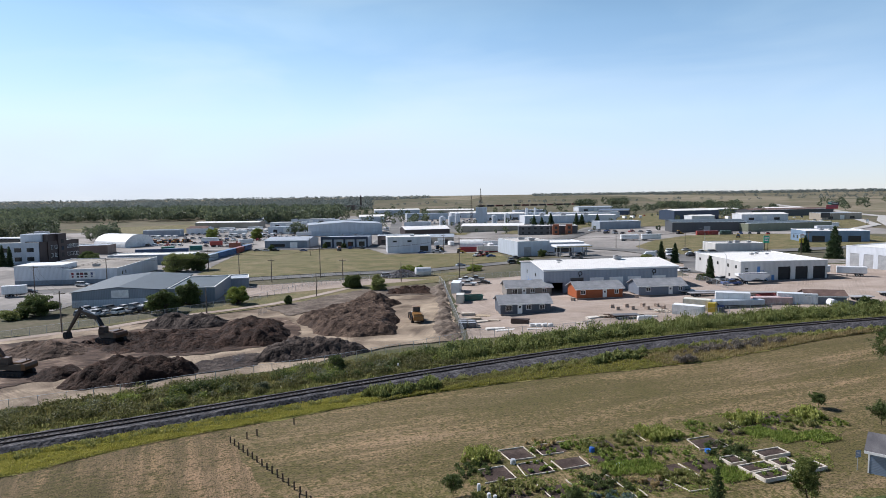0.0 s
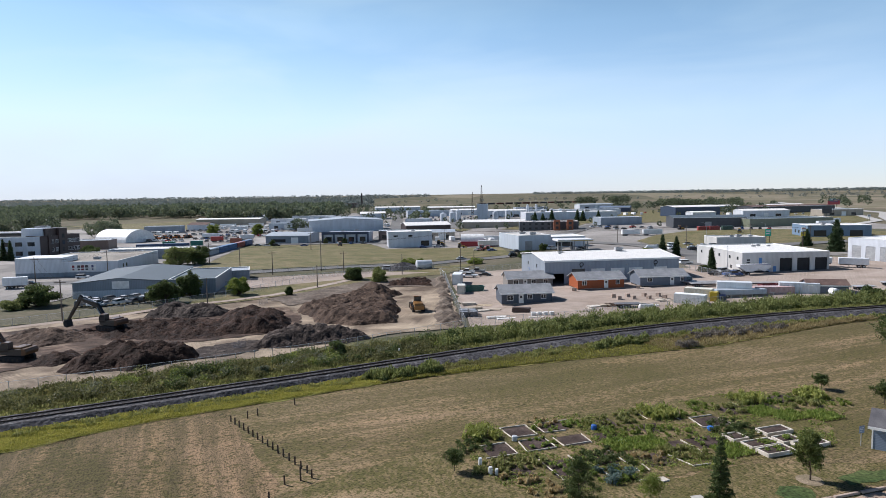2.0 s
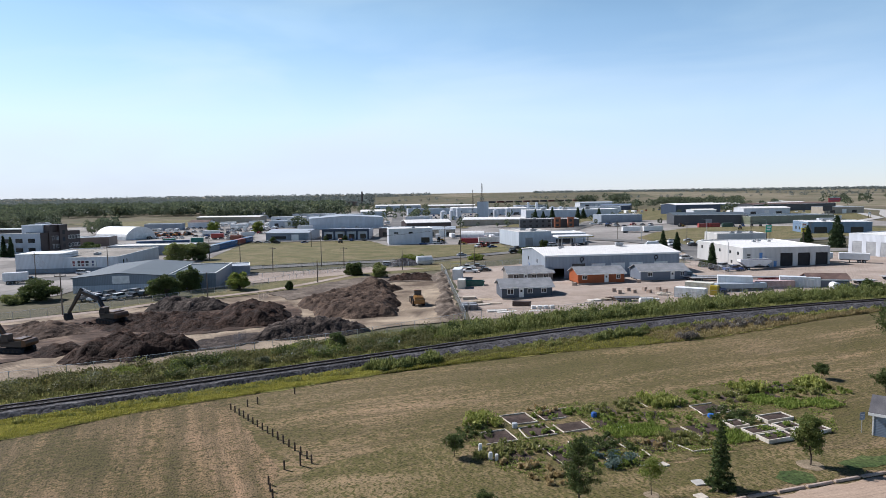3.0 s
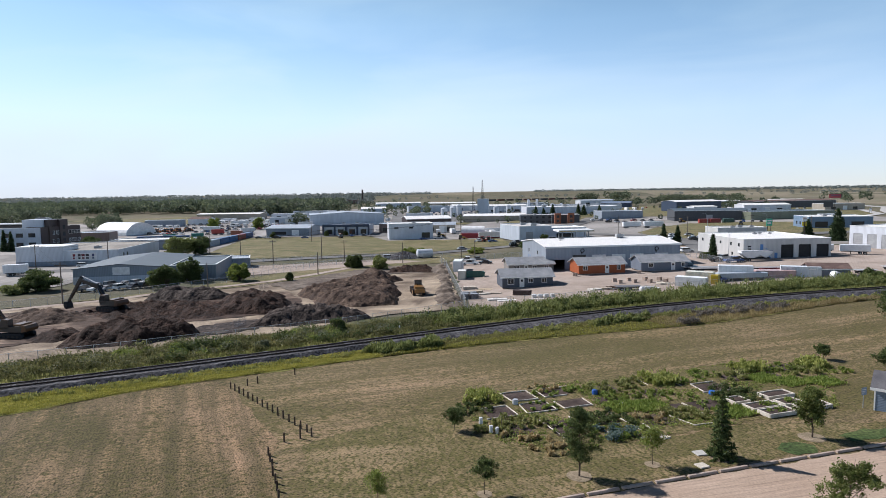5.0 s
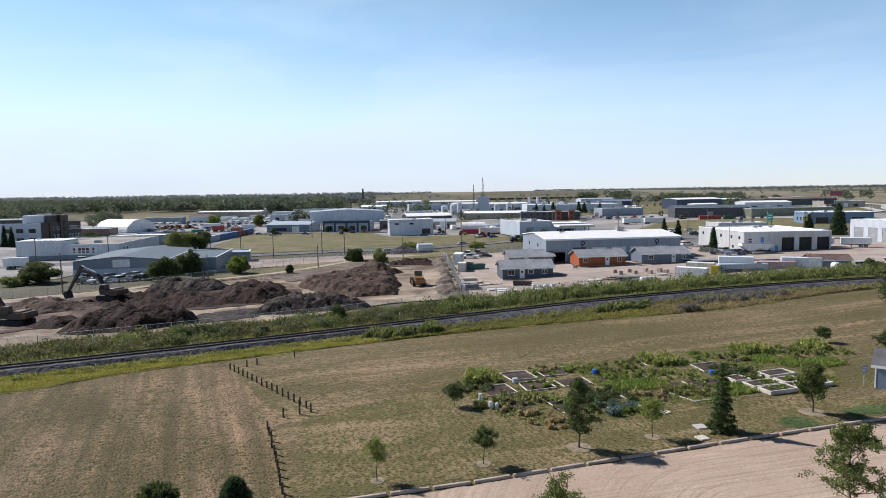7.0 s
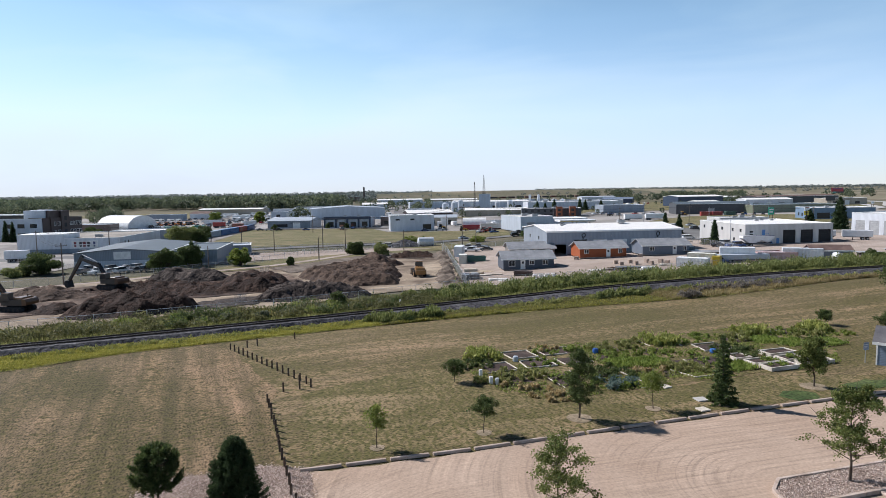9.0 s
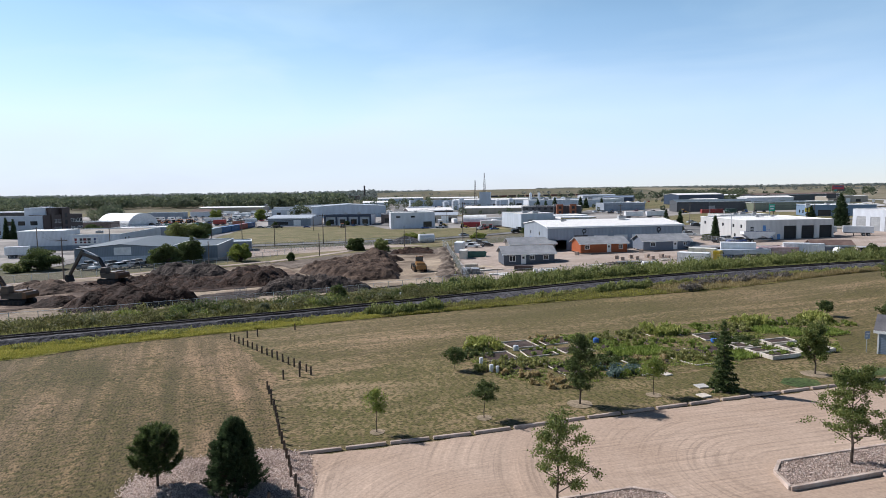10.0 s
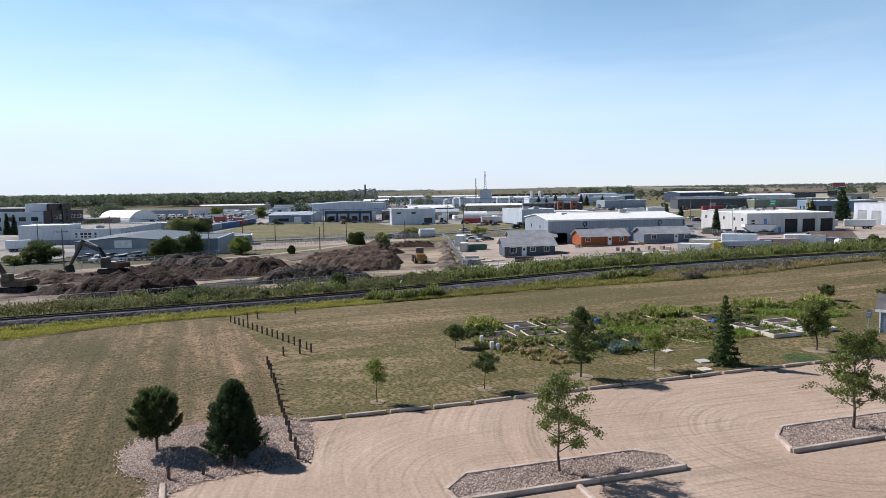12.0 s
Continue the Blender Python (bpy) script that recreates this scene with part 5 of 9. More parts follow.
broadleaf("young_tree", "slender young tree with yellow-green leaves", 16.2, 49.4, 3.2, 1.9, 1.3, "leaf_light", 2800, 0.095, 24, 0.04, "young trees in the lawn")
broadleaf("young_tree", "young tree with drooping green leaves", 31.7, 54.5, 4.8, 2.1, 1.2, "leaf_open", 10000, 0.13, 25, 0.08, "young trees in the lawn", 0.15, 0.0, 0.3, 30)
broadleaf("young_tree", "small round dark tree at the garden's edge", 0.7, 57.5, 2.2, 1.6, 0.6, "leaf", 4000, 0.1, 26, 0.04, "young trees in the lawn", 0.1)
broadleaf("young_tree", "small dark tree behind the garden", 47.6, 80.0, 2.0, 1.7, 0.6, "leaf", 2600, 0.16, 27, 0.05, "young trees in the lawn", 0.1)
broadleaf("young_tree", "small green tree behind the tool shed", 51.5, 74.0, 2.6, 2.2, 0.7, "leaf", 2200, 0.15, 30, 0.05, "young trees in the lawn", 0.1)
broadleaf("tree", "tall open tree at the edge of the field", 67.6, 95.5, 8.4, 5.2, 1.6, "leaf", 7000, 0.2, 33, 0.12, "", 0.4, 0.0, 0.5, 26)
broadleaf("island_tree", "open young tree with sparse leaves on the island", 5.55, 30.95, 5.6, 2.9, 1.2, "leaf_open", 9500, 0.085, 28, 0.075, "trees on the islands", 0.45, 0.0, 0.7, 22)
broadleaf("island_tree", "spreading young tree with dark leaves on the island", 23.4, 36.2, 6.6, 3.2, 1.2, "leaf_open", 15000, 0.095, 29, 0.085, "trees on the islands", 0.4, 0.0, 0.8, 24)
for x, y, r in ((-4.8, 42.3, 0.55), (2.6, 44.8, 0.6), (10.0, 47.5, 1.0), (16.2, 49.4, 0.65), (31.7, 54.5, 1.15), (22.1, 50.5, 1.0)):
    ring_of_mulch(x, y, r)
sheet("watered_patch", [(27.4, 52.1), (28.5, 53.4), (29.9, 53.6), (30.9, 52.6), (30.2, 51.2), (28.4, 50.8)], 0.07, M["green"], "patch of dark green watered lawn", "lawn", 0.2, 0.6)
sheet("watered_patch", [(34.2, 54.8), (36.9, 56.2), (40, 56.4), (40.5, 54.8), (37.6, 54.2), (34.6, 53.5)], 0.07, M["green"], "patch of dark green watered lawn", "lawn", 0.2, 0.6)
sheet("lawn", [(-12.5, 54), (-8.9, 39.6), (1.5, 42.4), (12, 45.9), (23, 49.3), (37, 53.4), (45, 57), (40, 58), (28, 58), (16, 54), (4, 57), (-2, 62), (-10, 57)], 0.045, M["field_lawn"], "greener lawn between car park and garden", "lawn", 0.35, 1.0)
for i, (x, y, s) in enumerate(((20.75, 51.4, 0.95), (19.95, 49.0, 0.85), (19.05, 55.0, 0.8))):
    solo("paving_slab", boxed(-s / 2, -s / 2, 0, s / 2, s / 2, 0.11, bevel=0.02), M["white_wood"] if i else M["concrete"], place(x, y, 12 + 8 * i, 0.04), "pale square slab lying in the grass", "slab", "slabs in the lawn")

# ---- allotment garden ----
GARDEN_TURN = 18.0
GARDEN = [(1.5, 64), (5.4, 68.7), (14, 72), (24, 74.5), (34, 78.5), (47, 78), (47.5, 73), (42, 69), (39, 62.5), (34.5, 60), (29, 59), (24, 57), (16, 54.5), (9.5, 51.8), (5, 54), (2.8, 58)]
sheet("garden_soil", GARDEN, 0.055, M["field_lawn"], "trodden weedy ground between garden plots", "garden", 0.4, 1.0)


def strew(name, label, x, y, w, d, n, low, high, size, leaf, seed, aspect=1.5, upright=0.0, category="plants", clump=0, group=""):
    """Plants over a patch w by d metres, gathered into clumps."""
    rng = np.random.default_rng(seed)
    if clump:
        cc = np.stack([rng.uniform(-w / 2, w / 2, clump), rng.uniform(-d / 2, d / 2, clump)], 1)
        hh = rng.uniform(low, high, clump)
        k = rng.integers(0, clump, n)
        r = rng.normal(size=(n, 3)) * np.array([0.28, 0.28, 0.25])
        c = np.concatenate([cc[k], np.zeros((n, 1))], 1)
        c[:, :2] += r[:, :2] * hh[k][:, None]
        c[:, 2] = hh[k] * np.clip(rng.beta(2, 1.6, n), 0.05, 1.0)
    else:
        c = np.stack([rng.uniform(-w / 2, w / 2, n), rng.uniform(-d / 2, d / 2, n), rng.uniform(low, high, n)], 1)
    return quads(name, c, size * rng.uniform(0.6, 1.3, n), M[leaf], label, category, group, "stuff", upright, None, aspect, seed, place(x, y, GARDEN_TURN, 0.05))


PLOTS = {
    "corn": [(3.4, 65.7), (23.9, 71.3), (36.3, 76.1), (44.6, 76.9)],
    "green": [(14.0, 68.8), (27.2, 72.5), (30.0, 74.0), (23.9, 66.7), (13.2, 55.7), (39.0, 75.0)],
    "weeds": [(16.8, 69.0), (20.8, 70.5), (33.1, 72.6), (6.0, 58.6), (8.4, 58.8), (22.2, 60.6), (24.4, 60.5), (4.2, 57.2), (41.5, 74.5)],
    "crop": [(18.1, 66.4), (20.9, 66.8), (46.0, 74.8), (42.5, 75.5)],
    "dark": [(30.1, 67.4), (31.4, 66.3), (14.8, 60.1), (15.8, 58.8), (2.8, 63.1), (29.4, 65.0)],
    "few": [(10.7, 68.1), (40.7, 76.6), (16.3, 65.2), (10.3, 57.5), (12.3, 58.6), (26.2, 63.6), (16.6, 56.3)],
    "straw": [(19.8, 59.1), (6.4, 55.3), (8.2, 53.9), (9.2, 52.7), (10.4, 69.3)],
    "grass": [(36.0, 72.0), (42.1, 70.4), (38.4, 70.5), (17.7, 62.9), (20.3, 63.2), (27.9, 61.1)],
    "low": [(9.3, 63.3)],
    "blue": [(15.1, 56.1)],
}
STYLE = {  # leaves, low, high, size, leaf, aspect, upright, clumps, label
    "corn": (1500, 0.5, 1.2, 0.17, "corn", 2.8, 0.5, 22, "tall yellowing maize standing in a plot"),
    "green": (1300, 0.2, 0.48, 0.12, "crop", 1.3, 0.0, 15, "leafy green vegetables filling a plot"),
    "weeds": (1150, 0.25, 0.75, 0.13, "weed", 2.2, 0.4, 12, "overgrown mixed weeds and vegetables"),
    "crop": (1250, 0.25, 0.55, 0.15, "leaf_light", 1.2, 0.0, 13, "broad yellow-green squash leaves"),
    "dark": (1700, 0.3, 0.65, 0.13, "leaf", 1.2, 0.0, 20, "dense dark green leafy plants"),
    "few": (420, 0.25, 0.6, 0.16, "crop", 1.3, 0.0, 9, "scattered small plants in bare soil"),
    "straw": (520, 0.15, 0.42, 0.16, "straw", 3.0, 0.4, 10, "dead straw-coloured stalks and heaps"),
    "grass": (900, 0.05, 0.28, 0.14, "verge_blade", 2.5, 0.7, 0, "short bright grass between plots"),
    "low": (900, 0.15, 0.4, 0.17, "crop", 1.2, 0.0, 12, "low green plants inside a timber frame"),
    "blue": (1500, 0.4, 0.85, 0.16, "blue_leaf", 1.2, 0.0, 14, "blue-green cabbages under fine net"),
}
M["verge_blade"] = M["crop"]
k = 0
for key, spots_ in PLOTS.items():
    n, low, high, size, leaf, aspect, up, clumps, label = STYLE[key]
    for x, y in spots_:
        k += 1
        strew("garden_plants", label, x, y, 3.3, 3.0, n, low, high, size, leaf, 100 + k, aspect, up, "plants", clumps, "garden plots")
for i, (x, y, w, d) in enumerate(((7.7, 66.95, 2.7, 2.6), (5.15, 62.0, 2.8, 2.8), (13.1, 64.4, 3.0, 2.6), (29.0, 69.1, 3.2, 2.6), (11.3, 68.2, 3.2, 2.5), (10.6, 57.6, 2.6, 3.6), (9.2, 63.4, 2.7, 2.6), (26.3, 63.4, 3.4, 2.6), (16.6, 65.4, 2.2, 2.0), (19.8, 59.3, 2.8, 2.6), (6.2, 57.2, 2.8, 2.4), (22.7, 62.4, 2.6, 2.4), (14.7, 59.8, 2.2, 2.6), (17.2, 69.0, 2.8, 2.4), (40.7, 76.4, 3.0, 2.0), (33.1, 72.8, 3.0, 2.4), (22.0, 67.4, 2.6, 2.4), (37.2, 73.4, 2.6, 2.0))):
    c = Matrix.Rotation(radians(GARDEN_TURN), 2)
    sheet("plot_soil", [tuple(Vector((x, y)) + c @ Vector(p)) for p in ((-w / 2, -d / 2), (w / 2, -d / 2), (w / 2, d / 2), (-w / 2, d / 2))], 0.09, M["bed"], "bare dark soil of a garden plot", "soil", 0.06, 0.5)

BARE_PLOTS = ((7.7, 66.95), (5.15, 62.0), (13.1, 64.4), (29.0, 69.1), (11.3, 68.2), (10.6, 57.6), (9.2, 63.4), (26.3, 63.4), (31.5, 60.5), (34.5, 64.5), (30.5, 63.5))
grng = random.Random(91)
low_weeds = {"weed": [], "crop": [], "leaf_light": []}
while sum(len(v) for v in low_weeds.values()) < 12000:
    gx, gy = grng.uniform(1, 48), grng.uniform(51, 79)
    thick = noise.noise(Vector((gx * 0.35, gy * 0.35, 4.0))) + 0.5 * noise.noise(Vector((gx * 1.3, gy * 1.3, 8.0)))
    if thick > 0.08 and inside_ring(gx, gy, GARDEN) and all(abs(gx - px_) > 1.7 or abs(gy - py_) > 1.6 for px_, py_ in BARE_PLOTS):
        low_weeds[grng.choice(("weed", "crop", "leaf_light", "leaf_light"))].append((gx, gy, 0.06 + grng.uniform(0, 0.17) * min(1, 0.4 + thick)))
for key, spots in low_weeds.items():
    quads("low_weeds", spots, 0.12, M[key], "low green weeds growing between the garden plots", "weeds", "", "stuff", 0.2, None, 1.7, 92)

BOARDS = ((5.74, 67.94, 6.79, 65.2), (5.74, 67.94, 8.59, 68.81), (8.59, 68.81, 9.6, 66.01), (6.79, 65.2, 9.6, 66.01), (9.63, 68.9, 10.4, 66.36), (9.87, 69.17, 13.5, 70.2), (10.39, 66.5, 12.78, 67.21),
          (5.97, 63.97, 6.95, 61.04), (3.33, 63.04, 5.97, 63.97), (3.82, 60.06, 6.95, 61.04), (7.35, 64.2, 7.89, 61.49), (7.89, 61.49, 11.0, 62.54), (10.01, 65.24, 11.0, 62.54), (7.44, 64.26, 10.01, 65.24),
          (8.76, 59.54, 10.32, 55.04), (11.7, 60.5, 12.22, 58.94), (11.02, 65.0, 11.78, 62.84))
BOARDS2 = ((11.78, 62.84, 14.74, 63.94), (14.15, 66.0, 14.77, 63.6), (13.74, 57.98, 14.81, 55.13), (15.82, 61.66, 17.64, 56.25), (18.14, 58.4, 18.5, 56.93), (21.3, 60.28, 22.72, 57.63),
           (22.78, 57.7, 24.59, 58.14), (23.83, 63.9, 24.97, 60.6), (27.1, 70.24, 30.0, 71.19), (27.1, 70.24, 27.5, 67.6), (30.36, 70.1, 30.94, 68.16), (27.38, 67.3, 30.94, 68.16), (21.75, 72.5, 22.45, 69.82),
           (25.5, 71.4, 25.9, 69.66), (42.3, 71.2, 42.6, 69.7), (34.0, 75.46, 34.63, 73.48), (19.2, 55.4, 16.9, 54.8))
for x0, y0, x1, y1 in BOARDS + BOARDS2:
    ln = math.hypot(x1 - x0, y1 - y0)
    solo("garden_board", boxed(0, -0.05, 0, ln, 0.05, 0.13, bevel=0.015), M["white_wood"], place(x0, y0, math.degrees(math.atan2(y1 - y0, x1 - x0)), 0.05), "pale timber board edging a garden plot", "board", "plot edging boards")


def raised_bed(x, y, w, d, h, full):
    b = thing("raised_bed", place(x, y, GARDEN_TURN), "raised garden bed of pale timbers filled with soil", "garden bed", "raised beds")
    for args in ((0, 0, 0, w, 0.14, h), (0, d - 0.14, 0, w, d, h), (0, 0.14, 0, 0.14, d - 0.14, h), (w - 0.14, 0.14, 0, w, d - 0.14, h)):
        part("side_board", boxed(*args, bevel=0.015), M["white_wood"], b)
    part("soil", boxed(0.14, 0.14, 0.0, w - 0.14, d - 0.14, h - 0.1), M["bed"], b)
    if full:
        strew("bed_plants", "green plants growing in a raised bed", x + w * 0.45, y + d * 0.9, w * 0.75, d * 0.6, 350, 0.4, 0.8, 0.15, "crop", int(x * 10), 1.3, 0, "plants", 6)


for x, y, w, d, full in ((30.5, 59.3, 3.4, 1.65, True), (29.8, 61.0, 3.5, 1.7, True), (33.0, 64.5, 3.4, 1.7, False), (33.5, 62.2, 2.4, 1.7, True), (28.9, 63.0, 1.9, 1.8, False), (34.6, 60.9, 3.6, 1.5, False)):
    raised_bed(x, y, w, d, 0.42, full)


def drum(x, y, c, label, r=0.26, h=0.75, name="water_barrel", cat="barrel"):
    b = thing(name, place(x, y, 0, 0.05), label, cat, "garden containers")
    bm = bmesh.new()
    for z0, z1, r0, r1 in ((0, 0.06, r * 0.9, r), (0.06, h * 0.5, r, r * 1.05), (h * 0.5, h * 0.95, r * 1.05, r), (h * 0.95, h, r, r * 0.9)):
        rod(bm, (0, 0, z0), (0, 0, z1), r0, r1, 14, False)
    bmesh.ops.remove_doubles(bm, verts=bm.verts, dist=0.001)
    part("body", bm, paint(c, 0.4), b)
    part("lid", rodded((0, 0, h), (0, 0, h + 0.03), r * 0.92, r * 0.9, 14), paint(tuple(v * 0.8 for v in c), 0.4), b)


drum(15.8, 67.3, (0.03, 0.12, 0.45), "blue plastic water barrel in the garden", 0.3, 0.5)
drum(28.0, 66.6, (0.03, 0.16, 0.55), "blue plastic tub in the garden", 0.32, 0.4, "tub", "tub")
drum(7.0, 64.5, (0.5, 0.53, 0.56), "grey metal tub in the garden", 0.28, 0.5, "tub", "tub")
drum(3.1, 58.0, (0.75, 0.76, 0.77), "white plastic container beside the plots", 0.17, 0.95, "container", "container")
drum(3.95, 56.7, (0.75, 0.76, 0.77), "white plastic container beside the plots", 0.18, 0.65, "container", "container")
drum(4.5, 56.5, (0.75, 0.76, 0.77), "white plastic container beside the plots", 0.16, 0.55, "container", "container")
for i in range(9):
    solo("garden_stake", rodded((0, 0, 0), (0.03 * (i % 3), 0.02, 1.2), 0.018, 0.014, 6), M["bark"], place(3.6 + 0.33 * i, 56.6 + 0.9 * math.sin(i * 1.7), 0, 0.04), "thin upright garden stake", "stake", "garden stakes")
solo("tarp", boxed(-0.55, -0.4, 0, 0.55, 0.4, 0.12, bevel=0.04), paint((0.6, 0.68, 0.68)), place(18.0, 63.9, 20, 0.05), "pale folded sheet on the grass", "tarp")


def tool_shed():
    b = building("garden_shed", "grey-blue garden shed with white trim and dark shingles", (41.5, 61.2), -40, 5.0, 4.2, 2.3, "gable_x", 1.05, "lap_shed", "shingle_dark", front=[("door", 2.0, 0.1, 1.2, 2.0)], left=[("window", 1.4, 1.1, 0.9, 0.8)], over=0.35, t=0.12, category="shed")
    for u in (0.0, 4.94):
        part("corner_trim", boxed(u - 0.03, -0.03, 0, u + 0.09, 0.0, 2.4), M["trim"], b, "white corner board")


tool_shed()


def notice_sign():
    b = thing("notice_sign", place(40.9, 61.9, 15), "small blue-grey notice board on a metal post", "sign")
    part("post", rodded((0, 0, 0), (0, 0, 2.0), 0.035, 0.035, 8), M["galv"], b)
    part("board", boxed(-0.32, -0.06, 1.35, 0.32, -0.035, 2.1, bevel=0.01), paint((0.24, 0.3, 0.4)), b, "blue-grey board")
    for i in range(3):
        part("text_bar", boxed(-0.24, -0.068, 1.85 - 0.16 * i, 0.24 - 0.1 * i, -0.06, 1.91 - 0.16 * i), M["white"], b)


notice_sign()

# ---- excavation site ----
def heap(name, label, x, y, lx, ly, turn, h, seed, material="soil", sharp=0.9, rough=0.35, n=96):
    """A tipped heap of earth with gullies and lumps."""
    bm = bmesh.new()
    grid = []
    for j in range(n + 1):
        row = []
        for i in range(n + 1):
            u, v = i / n * 2 - 1, j / n * 2 - 1
            p = Vector((u * lx, v * ly, 0))
            wob = noise.noise(Vector((u * 1.6 + seed, v * 1.6, seed * 0.7))) * 0.28
            r = math.hypot(u, v) * (1 + wob)
            body = max(0.0, 1 - r) ** sharp
            lumps = noise.fractal(Vector((p.x * 0.32 + seed, p.y * 0.32, seed)), 0.8, 2.0, 5) * rough * 0.55
            fine = noise.fractal(Vector((p.x * 1.9, p.y * 1.9, seed * 3)), 0.8, 2.0, 4) * 0.24
            z = h * 0.85 * body * (1 + lumps) + fine * min(1, body * 6) - 0.12 + 0.02 * (1 - r)
            row.append(bm.verts.new((p.x, p.y, max(-0.2, z))))
        grid.append(row)
    for a, b in zip(grid, grid[1:]):
        for i in range(n):
            if max(a[i].co.z, a[i + 1].co.z, b[i].co.z, b[i + 1].co.z) > -0.02:
                bm.faces.new((a[i], a[i + 1], b[i + 1], b[i]))
    bmesh.ops.delete(bm, geom=[v for v in bm.verts if not v.link_faces], context="VERTS")
    for f in bm.faces:
        f.smooth = True
    solo(name, bm, M[material], place(x, y, turn, 0.06), label, "dirt pile", "piles of earth")


def mound(label, outline, h, slope, seed, material="soil", rough=0.3, step=0.42, name="earth_mound"):
    """Tipped earth over a plan outline: sides at the angle of rest, an uneven top, gullies and clods."""
    ring = np.array(outline, float)
    mid = ring.mean(0)
    lo_, hi_ = ring.min(0) - 1.5, ring.max(0) + 1.5
    xs, ys = np.arange(lo_[0], hi_[0], step), np.arange(lo_[1], hi_[1], step)
    gx, gy = np.meshgrid(xs, ys)
    far_off, odd = np.full(gx.shape, 1e9), np.zeros(gx.shape, bool)
    for a, b in zip(ring, np.roll(ring, -1, 0)):
        d = b - a
        t = np.clip(((gx - a[0]) * d[0] + (gy - a[1]) * d[1]) / (d @ d), 0, 1)
        far_off = np.minimum(far_off, np.hypot(gx - a[0] - t * d[0], gy - a[1] - t * d[1]))
        with np.errstate(divide="ignore", invalid="ignore"):
            odd ^= ((a[1] > gy) != (b[1] > gy)) & (gx < a[0] + (gy - a[1]) * d[0] / d[1])
    depth = np.where(odd, far_off, -far_off)
    bm = bmesh.new()
    grid = []
    for j in range(len(ys)):
        row = []
        for i in range(len(xs)):
            x, y = float(xs[i]), float(ys[j])
            wob = noise.noise(Vector((x * 0.22, y * 0.22, seed))) * 1.3 + noise.noise(Vector((x * 0.7, y * 0.7, seed + 5))) * 0.5
            d = float(depth[j, i]) + wob
            t = max(0.0, min(1.0, d / slope))
            lumps = noise.fractal(Vector((x * 0.3, y * 0.3, seed * 1.7)), 0.8, 2.0, 4) * rough
            fine = noise.fractal(Vector((x * 0.9, y * 0.9, seed * 3)), 0.6, 2.1, 5) * 0.4
            z = h * (1.35 * t - 0.35 * t ** 3) * (1 + lumps * t) + fine * min(1.0, t * 3)
            row.append(bm.verts.new((x - mid[0], y - mid[1], z if d > 0 else -0.25)))
        grid.append(row)
    for a, b in zip(grid, grid[1:]):
        for i in range(len(a) - 1):
            if max(a[i].co.z, a[i + 1].co.z, b[i].co.z, b[i + 1].co.z) > -0.2:
                bm.faces.new((a[i], a[i + 1], b[i + 1], b[i]))
    bmesh.ops.delete(bm, geom=[v for v in bm.verts if not v.link_faces], context="VERTS")
    for f in bm.faces:
        f.smooth = True
    solo(name, bm, M[material], place(float(mid[0]), float(mid[1]), 0, 0.1), label, "dirt pile", "piles of earth")


sheet("worked_soil", [(-104, 108), (-90, 120), (-78, 127), (-70, 131), (-60, 138), (-46, 146), (-36, 146), (-30, 134), (-29, 124), (-33, 118), (-42, 113), (-52, 111), (-58, 108), (-62, 99), (-66, 93), (-74, 92), (-84, 98)], 0.09, M["churned"], "dark churned topsoil with tracks", "soil", 0.6, 1.2)
sheet("worked_soil", [(-44, 158), (-36, 170), (-24, 187.5), (-14, 194.5), (0, 191.5), (1.5, 180), (-6, 177), (-14, 176), (-20, 168), (-28, 158), (-36, 148)], 0.1, M["dry_earth"], "grey-brown disturbed earth at the back of the site", "soil", 0.6, 1.2)
sheet("worked_soil", [(-44, 96.5), (-36, 101), (-31, 105), (-29, 112), (-35, 112.5), (-41, 108), (-42, 102)], 0.1, M["clods"], "grey rubble and clods beside the fence", "soil", 0.6, 1.0)
mound("long dark heap of topsoil near the fence", [(-57.5, 93.4), (-52.4, 91.4), (-45.3, 94.0), (-38.4, 100.0), (-39.8, 104.2), (-46, 105.6), (-54.3, 104.8), (-57.6, 99.7)], 2.75, 5.2, 1.3)
mound("grey-brown heap of clods beside the fence", [(-34.5, 104.8), (-25.5, 106.2), (-18.2, 108.8), (-12.4, 112.6), (-14.5, 116), (-23.7, 118.6), (-31.5, 117.2)], 2.4, 4.8, 3.7, "clods", 0.45)
mound("large flat-topped heap of brown earth", [(-33.4, 141.9), (-28.0, 132.6), (-24.6, 126.0), (-19.5, 124.6), (-15.1, 124.8), (-9.6, 126.6), (-9.6, 140.2), (-11.5, 154.5), (-20.9, 162.8), (-29.4, 154.0)], 2.05, 4.2, 4.2, "brown", 0.2)
mound("peak of brown earth behind the large heap", [(-25.5, 157), (-13.5, 156), (-10.5, 162), (-14, 170), (-23, 170)], 3.0, 6.0, 5.5, "brown", 0.2)
mound("long dark ridge of topsoil beside the path", [(-65, 136), (-54.2, 133.2), (-46.3, 136.5), (-48, 143.5), (-62.5, 145)], 2.4, 5.0, 2.1, "clods", 0.3)
mound("dark churned topsoil with tracks and clods", [(-71, 121.8), (-60.5, 113.6), (-48.8, 112.4), (-39.7, 114.8), (-42.5, 131.5), (-53.7, 133.8), (-63.7, 132.3), (-70.5, 127.6)], 1.0, 6.0, 9.4, "soil", 0.9)
mound("steep dark heap of topsoil beside the sand", [(-43.5, 117.2), (-33.4, 118.2), (-29.4, 123.4), (-30.6, 130.6), (-35.8, 139.6), (-43.6, 142.4), (-47.6, 136.0)], 2.0, 4.0, 7.7, "soil", 0.4)
